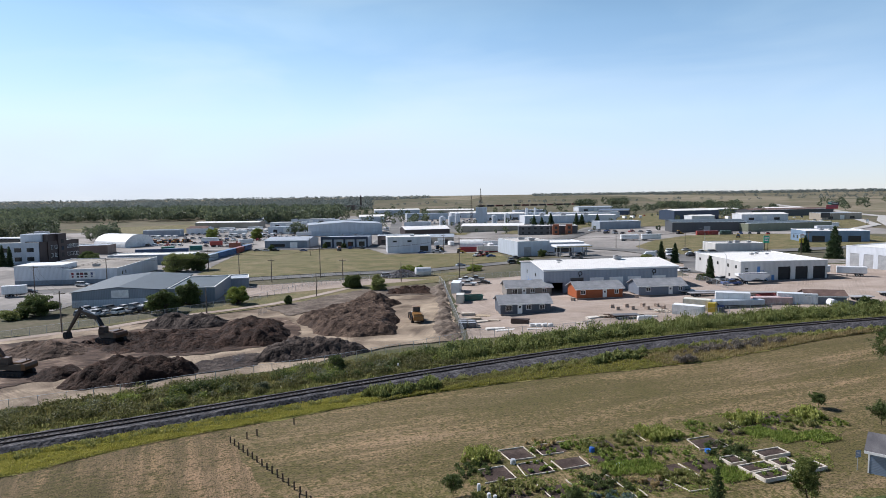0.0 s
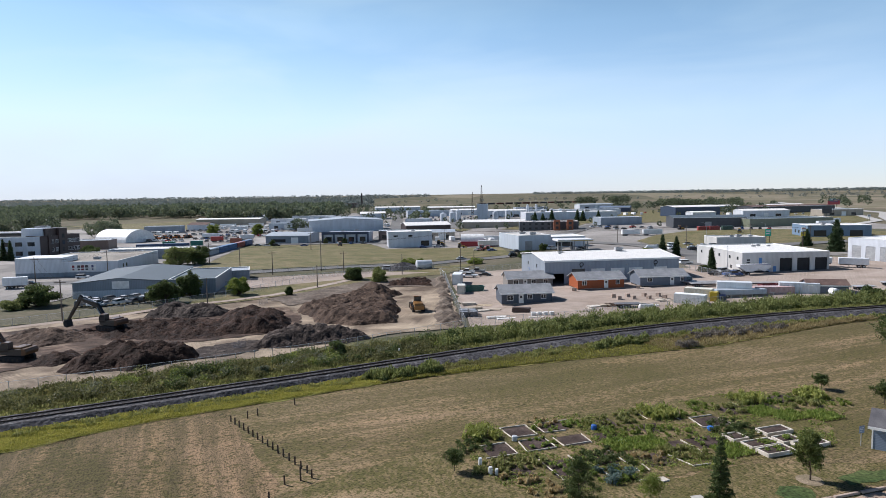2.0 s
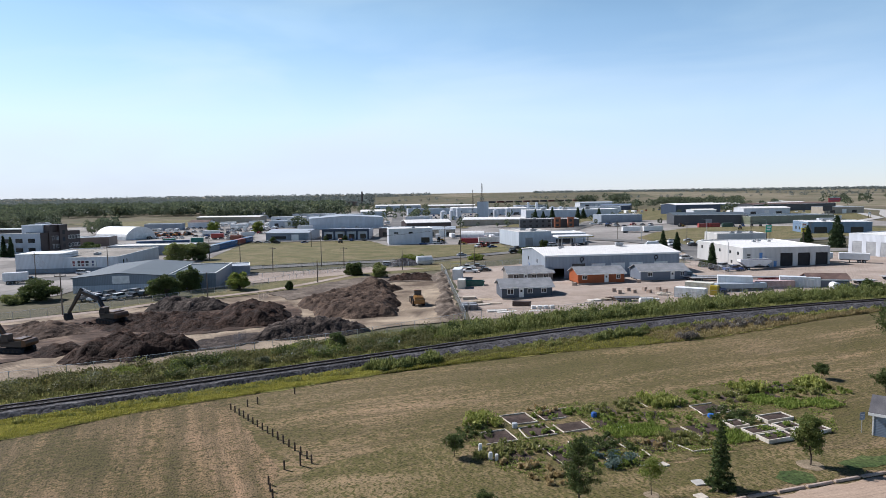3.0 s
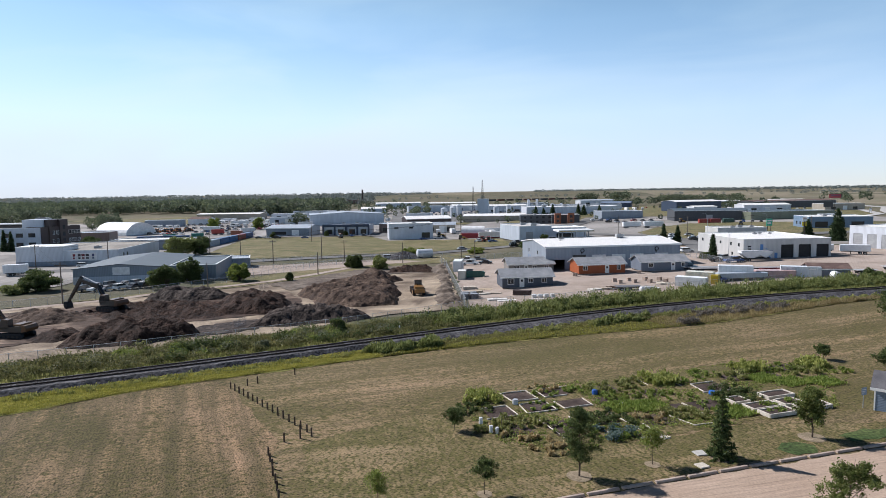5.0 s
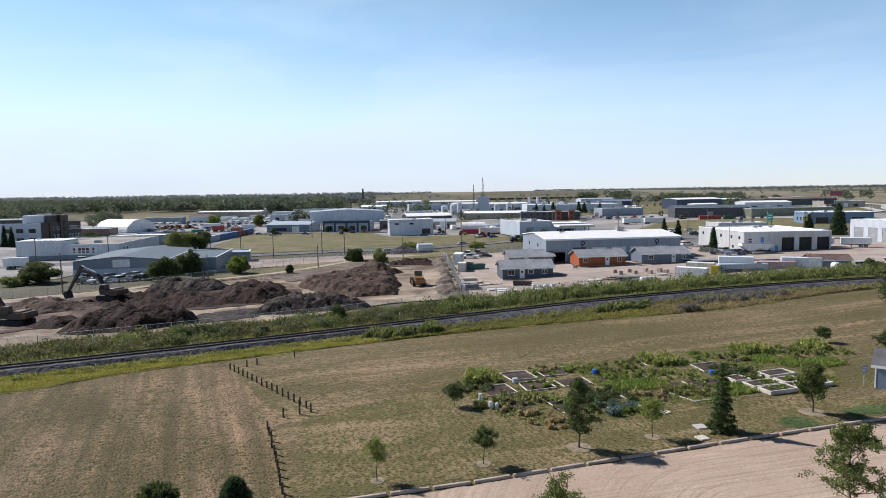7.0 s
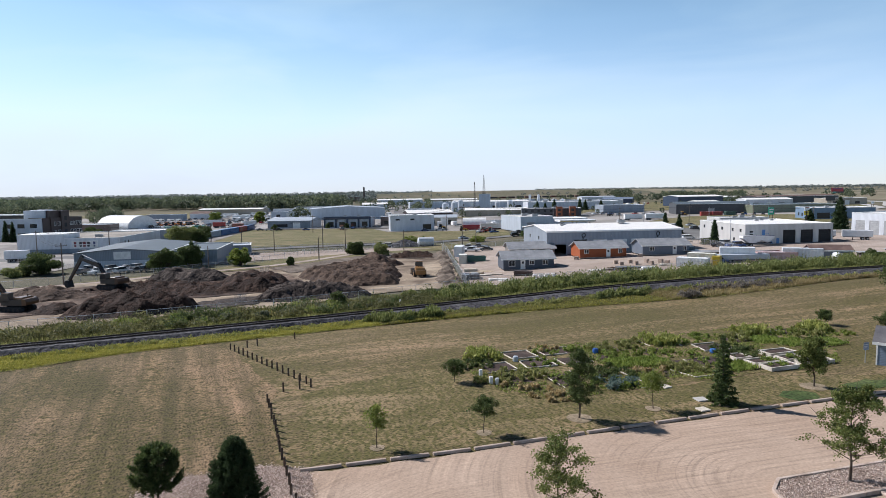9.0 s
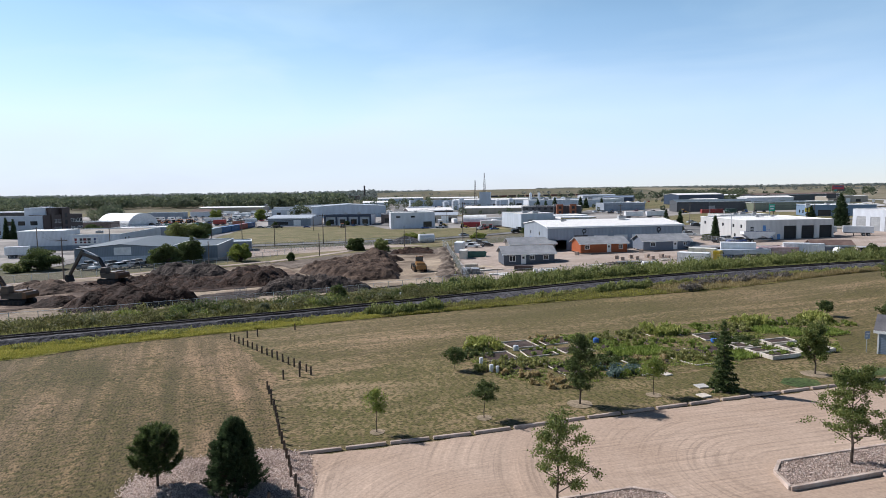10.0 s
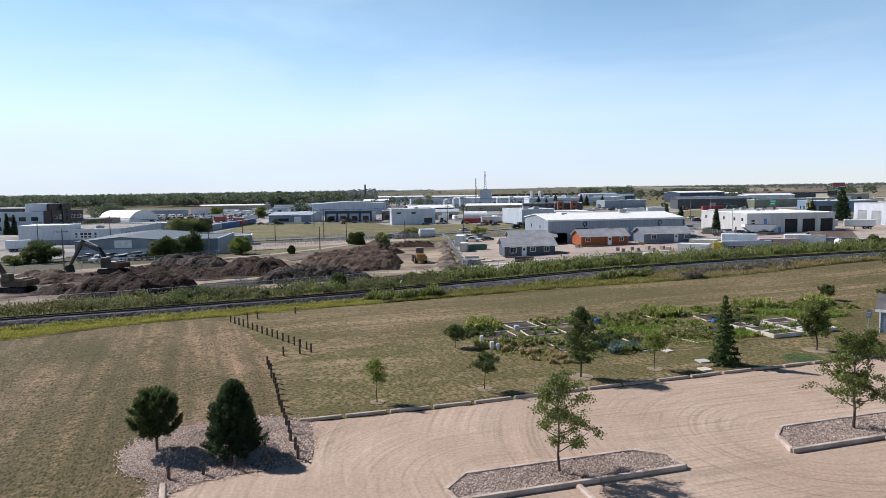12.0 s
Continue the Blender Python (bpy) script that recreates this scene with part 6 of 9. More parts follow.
mound("low reddish-brown heap of earth", [(-82, 114), (-69.8, 108.6), (-64.3, 113.7), (-68.8, 121.6), (-80, 123.6)], 1.9, 5.5, 6.6, "brown", 0.3)
mound("small brown heap of earth", [(-65.6, 97.4), (-59.4, 95.8), (-57.2, 100.7), (-61, 105), (-66, 104)], 1.5, 4.2, 7.1, "soil", 0.3)
mound("row of brown spoil along the fence", [(-2.2, 128), (1.6, 119.8), (3.4, 123), (1.6, 160.9), (-0.4, 198), (-3.6, 191), (-1.6, 165), (-1.9, 146)], 0.55, 1.6, 8.3, "dry_earth", 0.9)
mound("row of dark spoil behind the site", [(-16.6, 177), (-3.3, 178), (-3.2, 190.5), (-9.1, 189.6), (-16.5, 184)], 1.0, 3.0, 8.9, "soil", 0.7)
heap("gravel_mound", "grey pile of crushed gravel", -14, 219.5, 7.5, 5.5, 10, 3.0, 10.3, "ballast", 0.9, 0.15)

YELLOW = (0.26, 0.13, 0.035)


def excavator(x, y, z, body_turn, boom_pts, bucket_turn, label, c, arm_c):
    """A crawler excavator that looks along its +x; boom_pts are side-view points: foot, bend, elbow, wrist."""
    e = thing("excavator", place(x, y, body_turn, z), label, "excavator", "excavators")
    for side in (-1.25, 1.25):
        n = 10
        loop = [(1.9 + 0.45 * math.cos(a), 0.47 + 0.45 * math.sin(a)) for a in (math.pi * (i / n - 0.5) for i in range(n + 1))]
        loop += [(-1.9 - 0.45 * math.cos(a), 0.47 + 0.45 * math.sin(a)) for a in (math.pi * (0.5 - i / n) for i in range(n + 1))]
        tr = part("track", prismed(loop, side - 0.3, side + 0.3), M["black"], e, "dark steel crawler track")
        for i in range(5):
            part("roller", rodded((-1.6 + 0.8 * i, side - 0.34, 0.42), (-1.6 + 0.8 * i, side + 0.34, 0.42), 0.22, 0.22, 10), M["steel"], tr)
        for i in range(18):
            part("grouser", boxed(-2.05 + 0.24 * i, side - 0.32, 0.905, -1.97 + 0.24 * i, side + 0.32, 0.96), M["black"], tr)
    part("undercarriage", boxed(-1.1, -1.0, 0.3, 1.1, 1.0, 0.95, bevel=0.1), M["black"], e)
    part("turntable", rodded((0, 0, 0.95), (0, 0, 1.12), 0.75, 0.75, 18), M["black"], e)
    part("upper_body", prismed([(-2.2, 1.12), (1.5, 1.12), (1.5, 1.75), (0.3, 1.95), (-2.2, 2.15)], -1.35, 1.35), paint((0.07, 0.055, 0.042), 0.6), e, "dusty dark machine deck")
    part("counterweight", prismed([(-2.9, 1.2), (-2.2, 1.12), (-2.2, 2.2), (-2.75, 2.15), (-3.0, 1.7)], -1.35, 1.35), paint(c), e)
    cab = part("cab", prismed([(0.0, 1.6), (1.6, 1.6), (1.6, 2.3), (1.25, 3.05), (0.05, 3.05)], 0.35, 1.35), paint((0.05, 0.045, 0.04)), e, "dark operator's cab")
    part("cab_glass", prismed([(0.12, 2.05), (1.5, 2.05), (1.5, 2.3), (1.2, 2.92), (0.15, 2.92)], 1.355, 1.375), M["glass"], cab)
    part("cab_glass", prismed([(1.605, 2.0), (1.63, 2.0), (1.63, 2.32), (1.605, 2.32)], 0.45, 1.25), M["glass"], cab)
    part("cab_roof", boxed(0.0, 0.33, 3.05, 1.3, 1.37, 3.13, bevel=0.03), paint(c), cab)
    part("exhaust", rodded((-1.6, -0.6, 2.1), (-1.6, -0.6, 2.75), 0.07, 0.06, 8), M["steel"], e)
    part("engine_hood", boxed(-2.1, -1.2, 2.05, -0.6, 1.1, 2.4, bevel=0.08), paint(c), e)
    foot, bend, elbow, wrist = [Vector((p[0], 0, p[1])) for p in boom_pts]

    def beam(name, a, b, d0, d1, w, material):
        d = (b - a)
        s = Vector((-d.z, 0, d.x)).normalized()
        return part(name, prismed([((a + s * d0)[0], (a + s * d0)[2]), ((a - s * d0)[0], (a - s * d0)[2]), ((b - s * d1)[0], (b - s * d1)[2]), ((b + s * d1)[0], (b + s * d1)[2])], -w, w), material, e)

    am = paint(arm_c)
    beam("boom_base", foot, bend, 0.28, 0.42, 0.28, am)
    beam("boom", bend, elbow, 0.42, 0.26, 0.26, am)
    beam("stick", elbow + (elbow - wrist).normalized() * 0.6, wrist, 0.34, 0.2, 0.2, am)
    for y_ in (-0.4, 0.4):
        part("boom_cylinder", rodded((1.3, y_, 1.4), bend.lerp(foot, 0.15) + Vector((0, y_, 0)), 0.11, 0.08, 8), M["galv"], e)
    part("stick_cylinder", rodded(bend + Vector((0.2, 0, 0.55)), elbow + (elbow - wrist).normalized() * 0.6 + Vector((0, 0, 0.25)), 0.1, 0.08, 8), M["galv"], e)
    n = 7
    shell = [(0.0, 0.0)] + [(0.25 + 0.75 * math.cos(a) * 0.9, -0.65 + 0.75 * math.sin(a)) for a in (math.pi * (0.5 - 1.15 * i / n) for i in range(n + 1))]
    bm = prismed(shell, -0.65, 0.65)
    bk = part("bucket", bm, M["black"], e, "dark digging bucket")
    bk.matrix_basis = Matrix.Translation(wrist) @ pose(0, 0, 0, 0, bucket_turn, 0)
    for i in range(5):
        part("tooth", boxed(-0.12, -0.6 + 0.27 * i, -1.42, 0.1, -0.48 + 0.27 * i, -1.2), M["steel"], bk)
    return e


excavator(-63.2, 120.6, 0.9, 158, [(1.3, 1.9), (3.4, 4.5), (7.8, 5.6), (11.4, 1.2)], 15, "dusty dark ochre crawler excavator with black boom on a soil mound", (0.1, 0.05, 0.025), (0.014, 0.014, 0.015))
excavator(-68.6, 101.2, 0.1, 172, [(1.3, 1.9), (3.6, 5.0), (7.4, 4.6), (8.6, 1.2)], 10, "dark ochre crawler excavator standing on bare ground", (0.13, 0.065, 0.025), (0.09, 0.045, 0.02))


def wheel(parent, x, y, r, w, hub_c):
    wh = part("wheel", rodded((x, y - w / 2, r), (x, y + w / 2, r), r, r, 20), M["black"], parent, "black rubber tyre")
    part("rim", rodded((x, y - w / 2 - 0.015, r), (x, y + w / 2 + 0.015, r), r * 0.52, r * 0.52, 12), paint(hub_c), wh)
    return wh


def loader(x, y, turn, label):
    e = thing("wheel_loader", place(x, y, turn, 0.08), label, "wheel loader")
    for wx in (-1.6, 1.6):
        for wy in (-1.05, 1.05):
            wheel(e, wx, wy, 0.82, 0.62, YELLOW)
    part("rear_body", prismed([(-3.3, 1.0), (-0.2, 1.0), (-0.2, 2.2), (-1.2, 2.35), (-3.2, 2.15)], -0.95, 0.95), paint(YELLOW), e)
    part("counterweight", boxed(-3.7, -1.1, 0.8, -3.2, 1.1, 1.7, bevel=0.12), paint(YELLOW), e)
    part("front_frame", prismed([(0.0, 0.8), (2.2, 0.7), (2.0, 1.6), (0.4, 1.9)], -0.55, 0.55), paint(YELLOW), e)
    cab = part("cab", prismed([(-0.9, 1.9), (0.5, 1.9), (0.65, 2.5), (0.35, 3.3), (-0.85, 3.3)], -0.75, 0.75), paint((0.06, 0.05, 0.04)), e, "dark glazed cab")
    for y_ in (-0.77, 0.75):
        part("cab_glass", prismed([(-0.75, 2.3), (0.52, 2.3), (0.3, 3.15), (-0.72, 3.15)], y_, y_ + 0.02), M["glass"], cab)
    part("cab_roof", boxed(-1.0, -0.85, 3.3, 0.5, 0.85, 3.42, bevel=0.04), paint(YELLOW), cab)
    for y_ in (-0.5, 0.5):
        part("lift_arm", prismed([(0.4, 1.7), (0.4, 2.05), (2.6, 1.55), (3.5, 0.8), (3.4, 0.5), (2.3, 1.2)], y_ - 0.1, y_ + 0.1), paint(YELLOW), e)
    part("bucket", prismed([(3.3, 0.15), (4.5, 0.1), (4.45, 0.18), (3.6, 0.35), (3.5, 0.9), (3.85, 1.35), (3.75, 1.4), (3.3, 1.0)], -1.45, 1.45), M["steel"], e, "worn steel bucket")
    part("exhaust", rodded((-2.0, 0.3, 2.3), (-2.0, 0.3, 3.0), 0.07, 0.06, 8), M["steel"], e)
    for y_ in (-0.75, 0.75):
        part("headlight", boxed(1.9, y_ - 0.12, 1.7, 2.05, y_ + 0.12, 1.9), M["trim"], e)


loader(-6.0, 140.2, 99, "yellow wheel loader with a dark glazed cab")


# ---- fences ----
def chain_mat():
    m, nt, b, vec = start_mat("chain_link", 0.5, 0.5, 0.3)
    b.inputs["Base Color"].default_value = (0.42, 0.43, 0.44, 1)
    clear = nt.nodes.new("ShaderNodeBsdfTransparent")
    mix = nt.nodes.new("ShaderNodeMixShader")
    mix.inputs[0].default_value = 0.16
    nt.links.new(clear.outputs[0], mix.inputs[1])
    nt.links.new(b.outputs[0], mix.inputs[2])
    nt.links.new(mix.outputs[0], nt.nodes["Material Output"].inputs["Surface"])
    return m


M["chain"] = chain_mat()


def chain_fence(pts, h=1.9, gap=3.0, label="galvanised chain-link fence with round posts", top=True):
    f = thing("chain_fence", Matrix(), label, "fence", "chain-link fences")
    me = mesh_of("post", rodded((0, 0, 0), (0, 0, h), 0.045, 0.045, 7), M["galv"])
    for a, b in zip(pts, pts[1:]):
        a, b = Vector(a), Vector(b)
        n = max(1, round((b - a).length / gap))
        for i in range(n):
            p = a.lerp(b, i / n)
            ob = new("post", me)
            ob.parent, ob.matrix_basis = f, place(p.x, p.y)
        if top:
            part("top_rail", rodded((*a, h - 0.04), (*b, h - 0.04), 0.025, 0.025, 5), M["galv"], f)
        d = (b - a).normalized().orthogonal() * 0.01
        bm = bmesh.new()
        bm.faces.new([bm.verts.new(v) for v in ((*(a + d), 0.05), (*(b + d), 0.05), (*(b + d), h - 0.04), (*(a + d), h - 0.04))])
        part("mesh_panel", bm, M["chain"], f)


chain_fence([tuple(rail_at(x, 15.0)) for x in (-78, -66, -54, -42, -30, -20, -10)] + [(3.9, 121.0)], 1.7)
chain_fence([(3.9, 121.0), (2.6, 145), (1.2, 170), (0.3, 191), (-1.5, 204)], 2.1)
chain_fence([(-110, 112.5), (-88, 129.5), (-68, 148.5), (-54, 166), (-41, 194), (-27, 208), (-12, 214), (2, 222)], 1.7, 3.2)
chain_fence([(-97, 162), (-62, 185), (-38, 200), (-24, 206)], 1.6, 3.2)
chain_fence([(-68, 210), (-37, 222.5), (-6, 229.5)], 1.4, 4.0)
chain_fence([(4.2, 122), (23.9, 127), (55.9, 140.6), (78, 147)], 1.8, 3.0)
chain_fence([(-118, 150), (-97, 158)], 1.6, 3.0)
chain_fence([(76, 208), (79, 192), (80, 176)], 2.0, 3.0)
chain_fence([(-1, 204), (25, 214), (28, 214)], 1.8, 3.0)


def barrier_panel(x, y, turn, c, label):
    b = thing("barrier_panel", place(x, y, turn), label, "fence panel")
    part("frame", boxed(-0.9, -0.03, 0.05, 0.9, 0.03, 1.6, bevel=0.02), M["chain"], b, "wire mesh panel")
    for s in (-0.7, 0.7):
        part("foot", boxed(s - 0.1, -0.5, 0, s + 0.1, 0.5, 0.06), M["concrete"], b)


for i, (x, y, tn) in enumerate(((-42.6, 152, 70), (-43.2, 150, 75), (-34.4, 107.5, 60), (-34.8, 106, 70))):
    barrier_panel(x, y, tn, (0.33, 0.37, 0.39), "pale upright site panel beside the fence")
for i in range(3):
    solo("marker_post", rodded((0, 0, 0), (0, 0, 1.3), 0.1, 0.1, 8), M["white"], place(-22.6 - 0.35 * i + i * 8, 93.3 + i * 3.5), "short white marker post beside the track", "post", "track markers")

# ---- vegetation along the track ----
def along_track(name, label, x0, x1, lo, hi, n, z0, z1, size, leaf, seed, upright=0.8, aspect=2.6, clumps=0, spread=0.5, category="grass"):
    rng = np.random.default_rng(seed)
    xs, off = rng.uniform(x0, x1, n), np.zeros(n)

    def across(along_x):
        low_ = np.array([lo(float(v)) for v in along_x]) if callable(lo) else lo
        return low_ + (hi - low_) * rng.uniform(0, 1, len(along_x))

    if clumps:
        cx = rng.uniform(x0, x1, clumps)
        co = across(cx)
        ch = rng.uniform(z0, z1, clumps)
        k = rng.integers(0, clumps, n)
        shell = rng.normal(size=(n, 3))
        shell /= np.linalg.norm(shell, axis=1)[:, None]
        shell *= rng.uniform(0.55, 1.05, n)[:, None]
        xs = cx[k] + shell[:, 0] * ch[k] * spread * 1.3
        off = co[k] + shell[:, 1] * ch[k] * spread
        zs = np.abs(shell[:, 2]) * ch[k] * rng.uniform(0.75, 1.1, n)
    else:
        off = across(xs)
        zs = rng.uniform(z0, z1, n)
        zs *= 0.7 + 0.6 * np.sin(xs * 0.7 + np.sin(off * 1.3) * 2) ** 2
    c = [(*rail_at(float(a), float(o)), float(z)) for a, o, z in zip(xs, off, zs)]
    quads(name, c, size * rng.uniform(0.6, 1.4, n), M[leaf], label, category, "", "stuff", upright, None, aspect, seed)


def mown(inset):
    return lambda x: verge_edge(x) + inset


along_track("tall_grass", "tall yellow-green grass beside the ballast", -62, -6, mown(0.15), -2.5, 84000, 0.1, 0.34, 0.055, "yellow_grass", 201, 0.5, 4.2)
along_track("tall_grass", "yellow-green seed heads standing in the verge", -62, -10, mown(0.6), -2.6, 9000, 0.3, 0.5, 0.06, "yellow_grass", 216, 0.6, 3.6, 160, 0.8)
along_track("tall_grass", "tall green grass and weeds beside the ballast", -62, 30, -4.9, -2.9, 20000, 0.35, 0.8, 0.11, "weed", 202, 0.6, 3.0, 240, 0.7)
along_track("tall_grass", "yellow and green verge grass", -12, 42, mown(0.1), -3.6, 56000, 0.1, 0.36, 0.07, "olive_grass", 203, 0.55, 4.2)
along_track("tall_grass", "yellow-green grass along the mown edge", -10, 34, mown(0.1), -6.2, 16000, 0.1, 0.3, 0.08, "yellow_grass", 219, 0.84, 5.0)
along_track("tall_grass", "rusty straw-coloured verge grass", 30, 150, mown(0.1), -6.0, 46000, 0.12, 0.5, 0.1, "rust_grass", 204, 0.75, 4.6)
along_track("tall_grass", "green weeds beside the ballast", 8, 130, -6.8, -4.3, 26000, 0.4, 1.0, 0.18, "weed", 205, 0.7, 2.6, 260, 0.7)
along_track("weed_clump", "bushy green weeds beside the ballast", -13, -3.5, -6.2, -3.2, 13000, 0.9, 1.7, 0.15, "willow", 206, 0.7, 3.2, 40, 0.55, category="bush")
along_track("weed_clump", "bushy green weeds beside the ballast", 21, 32, -7.6, -5.0, 9000, 0.8, 1.6, 0.17, "willow", 207, 0.6, 2.6, 24, category="bush")
along_track("dry_weeds", "grey-brown dry weeds beside the ballast", 38, 60, -9.8, -6.4, 11000, 0.6, 1.4, 0.17, "grey_weed", 208, 0.6, 2.4, 60, category="bush")
along_track("dry_weeds", "dark dry shrub at the mown edge", 33, 36, -13.0, -11.6, 2200, 0.8, 1.5, 0.15, "grey_weed", 217, 0.5, 2.2, 10, category="bush")
along_track("track_bushes", "mixed weeds and low bushes behind the track", -62, 4, 3.6, 14.4, 64000, 0.6, 1.7, 0.14, "scrub_leaf", 209, 0.45, 2.4, 300, 0.7, category="bush")
along_track("track_bushes", "leafy green bushes behind the track", -62, 4, 4.0, 13.5, 30000, 1.0, 2.1, 0.15, "scrub_leaf", 210, 0.25, 1.7, 62, 0.65, category="bush")
along_track("track_bushes", "bright leafy bushes behind the track", -62, 2, 5.0, 13.0, 14000, 0.9, 1.7, 0.15, "leaf_light", 211, 0.2, 1.5, 26, 0.65, category="bush")
along_track("track_bushes", "dark leafy bushes behind the track", -34, 6, 4.6, 12.0, 14000, 1.2, 2.3, 0.16, "leaf", 218, 0.2, 1.5, 24, 0.6, category="bush")
along_track("tall_grass", "rough olive grass between the bushes", -62, 6, 3.0, 14.6, 40000, 0.15, 0.5, 0.09, "olive_grass", 220, 0.7, 5.0)
along_track("track_bushes", "grey-green bushes behind the track", -62, 0, 6.0, 13.5, 15000, 0.9, 1.8, 0.13, "sage", 221, 0.4, 2.2, 36, 0.7, category="bush")
along_track("willow_hedge", "dense willow thicket behind the track", 2, 112, 5.4, 12.6, 110000, 1.4, 2.7, 0.15, "willow", 212, 0.6, 3.2, 380, 0.5, category="bush")
along_track("willow_hedge", "dark leafy bushes in the thicket", 0, 40, 6.0, 12.0, 20000, 1.2, 2.4, 0.18, "leaf", 213, 0.3, 1.6, 40, 0.6, category="bush")
along_track("tall_grass", "rough grass at the foot of the thicket", -62, 130, 2.8, 5.2, 36000, 0.1, 0.5, 0.17, "weed", 214)
along_track("track_bushes", "bushes and grass beside the track", 108, 160, 4.0, 11.0, 8000, 0.7, 1.6, 0.3, "weed", 215, 0.3, 1.8, 50, category="bush")



def bush(x, y, h, w, leaf="leaf", seed=1, n=None, label="dense green bush", name="bush", size=0.3, clear=0.3, cat="bush"):
    """Many stems from the ground and a crown of lobes with gaps."""
    rng = np.random.default_rng(seed)
    b = thing(name, place(x, y), label, cat, "")
    bm = bmesh.new()
    lobes = []
    r2 = random.Random(seed)
    for i in range(34):
        a = i * 2.4 + r2.uniform(-0.4, 0.4)
        rr = w * 0.36 * math.sqrt(r2.random() * 0.95 + 0.05)
        z = clear + (h - clear) * r2.uniform(0.08, 0.84) * (1.1 - 0.4 * rr / (w * 0.36))
        q = Vector((rr * math.cos(a), rr * math.sin(a), z))
        rod(bm, (q.x * 0.12, q.y * 0.12, 0), q, 0.03 * h * 0.35 + 0.03, 0.02, 5, False)
        lobes.append((*q, w * r2.uniform(0.09, 0.2), (h - clear) * r2.uniform(0.09, 0.2)))
    lo = np.array(lobes)
    n = n or min(15000, int(2600 + 420 * h * w * 0.5))
    k = rng.integers(0, len(lo), n)
    d = rng.normal(size=(n, 3))
    d /= np.linalg.norm(d, axis=1)[:, None]
    d *= rng.uniform(0.5, 1.12, n)[:, None]
    c = lo[k][:, :3] + d * np.stack([lo[k][:, 3], lo[k][:, 3], lo[k][:, 4]], 1)
    c[:, 2] = np.clip(c[:, 2], 0.1, h * 1.05)
    part("trunk", bm, M["bark"], b)
    quads("crown", c, size * rng.uniform(0.6, 1.4, n), M[leaf], "", "", parent=b, seed=seed, aspect=1.3)


for i, (x, y, h, w, lf) in enumerate(((-27.4, 193.6, 5.2, 6.4, "leaf"), (-18.9, 186.6, 4.3, 5.0, "willow"), (-12.5, 224, 3.6, 7.0, "leaf_light"), (-8.2, 226, 3.4, 4.0, "leaf_light"), (-100.5, 243.3, 8.6, 14, "willow"),
                                      (-94, 247, 7.4, 10, "leaf"), (-68.0, 155.2, 6.4, 9.0, "leaf"), (-66.6, 167.0, 6.8, 6.6, "leaf"), (-53.8, 166.7, 5.9, 6.2, "leaf_light"), (-98.0, 154.0, 5.6, 10.5, "leaf"),
                                      (-101.5, 149.5, 3.0, 6, "willow"), (-20.5, 199, 3.6, 3.5, "willow"), (-40.0, 164.5, 2.6, 2.2, "leaf"), (-152, 276, 6.6, 9, "leaf"), (11.5, 232, 2.6, 7, "leaf_light"),
                                      (80.5, 198.5, 2.4, 5.0, "leaf"), (-151, 422, 9, 10, "leaf_light"), (-120, 416, 8.6, 8, "leaf_light"), (43, 278, 4.0, 4, "leaf"),
                                      (32, 250, 3.2, 7, "leaf"), (98, 146.5, 3.4, 6.0, "leaf"), (-88, 330, 3.5, 3.5, "leaf"), (-52, 338, 3.2, 3, "leaf"), (-62, 338, 3.2, 3, "leaf"), (83, 262, 2.5, 5, "willow"))):
    bush(x, y, h, w, lf, 300 + i, None, "large leafy tree-like bush" if h > 5.5 else "rounded green bush in rough grass", "tree" if h > 5.5 else "bush", 0.2 if h < 5 else 0.26, 0.2 if h < 5.5 else 0.5, "tree" if h > 5.5 else "bush")
for i, (x, y, h, w, lf, words) in enumerate(((-30.6, 90.0, 1.9, 3.0, "sage", "round grey-green bush beside the track"), (-26.1, 90.6, 1.7, 2.7, "sage", "round grey-green bush beside the track"), (-17.2, 101.0, 3.0, 3.4, "leaf", "dark upright bush beside the track"),
                                             (-6.1, 105.8, 2.2, 3.6, "willow", "spreading willow bush beside the track"), (-38.0, 89.2, 1.8, 3.2, "leaf_light", "bright green bush beside the track"), (1.4, 109.8, 2.7, 3.0, "leaf", "dark upright bush beside the track"), (-44.0, 86.0, 1.7, 3.4, "leaf_light", "bright green bush beside the track"))):
    bush(x, y, h, w, lf, 360 + i, 3600, words, "bush", 0.13, 0.1)
for i, (x, y, h, w) in enumerate(((82.2, 197.0, 7.6, 3.0), (84.9, 249.4, 8.2, 3.6), (90.0, 248.6, 7.4, 3.4), (158.5, 281, 7.4, 5), (76.5, 538.9, 9, 5), (84, 545, 7, 4.5), (93, 553, 10, 6), (-186.0, 271, 9, 2.6), (-182.6, 270.5, 8.5, 2.6), (156.2, 256.1, 12.6, 7.0),
                                  (113, 544, 10, 6), (118.5, 548, 9, 6), (137, 570, 8, 5))):
    conifer("spruce", "dark spruce beside a building", x, y, h, w, 0.4, 2400, 400 + i, "needle", 0.1, 0.3 if h < 12 else 0.42)


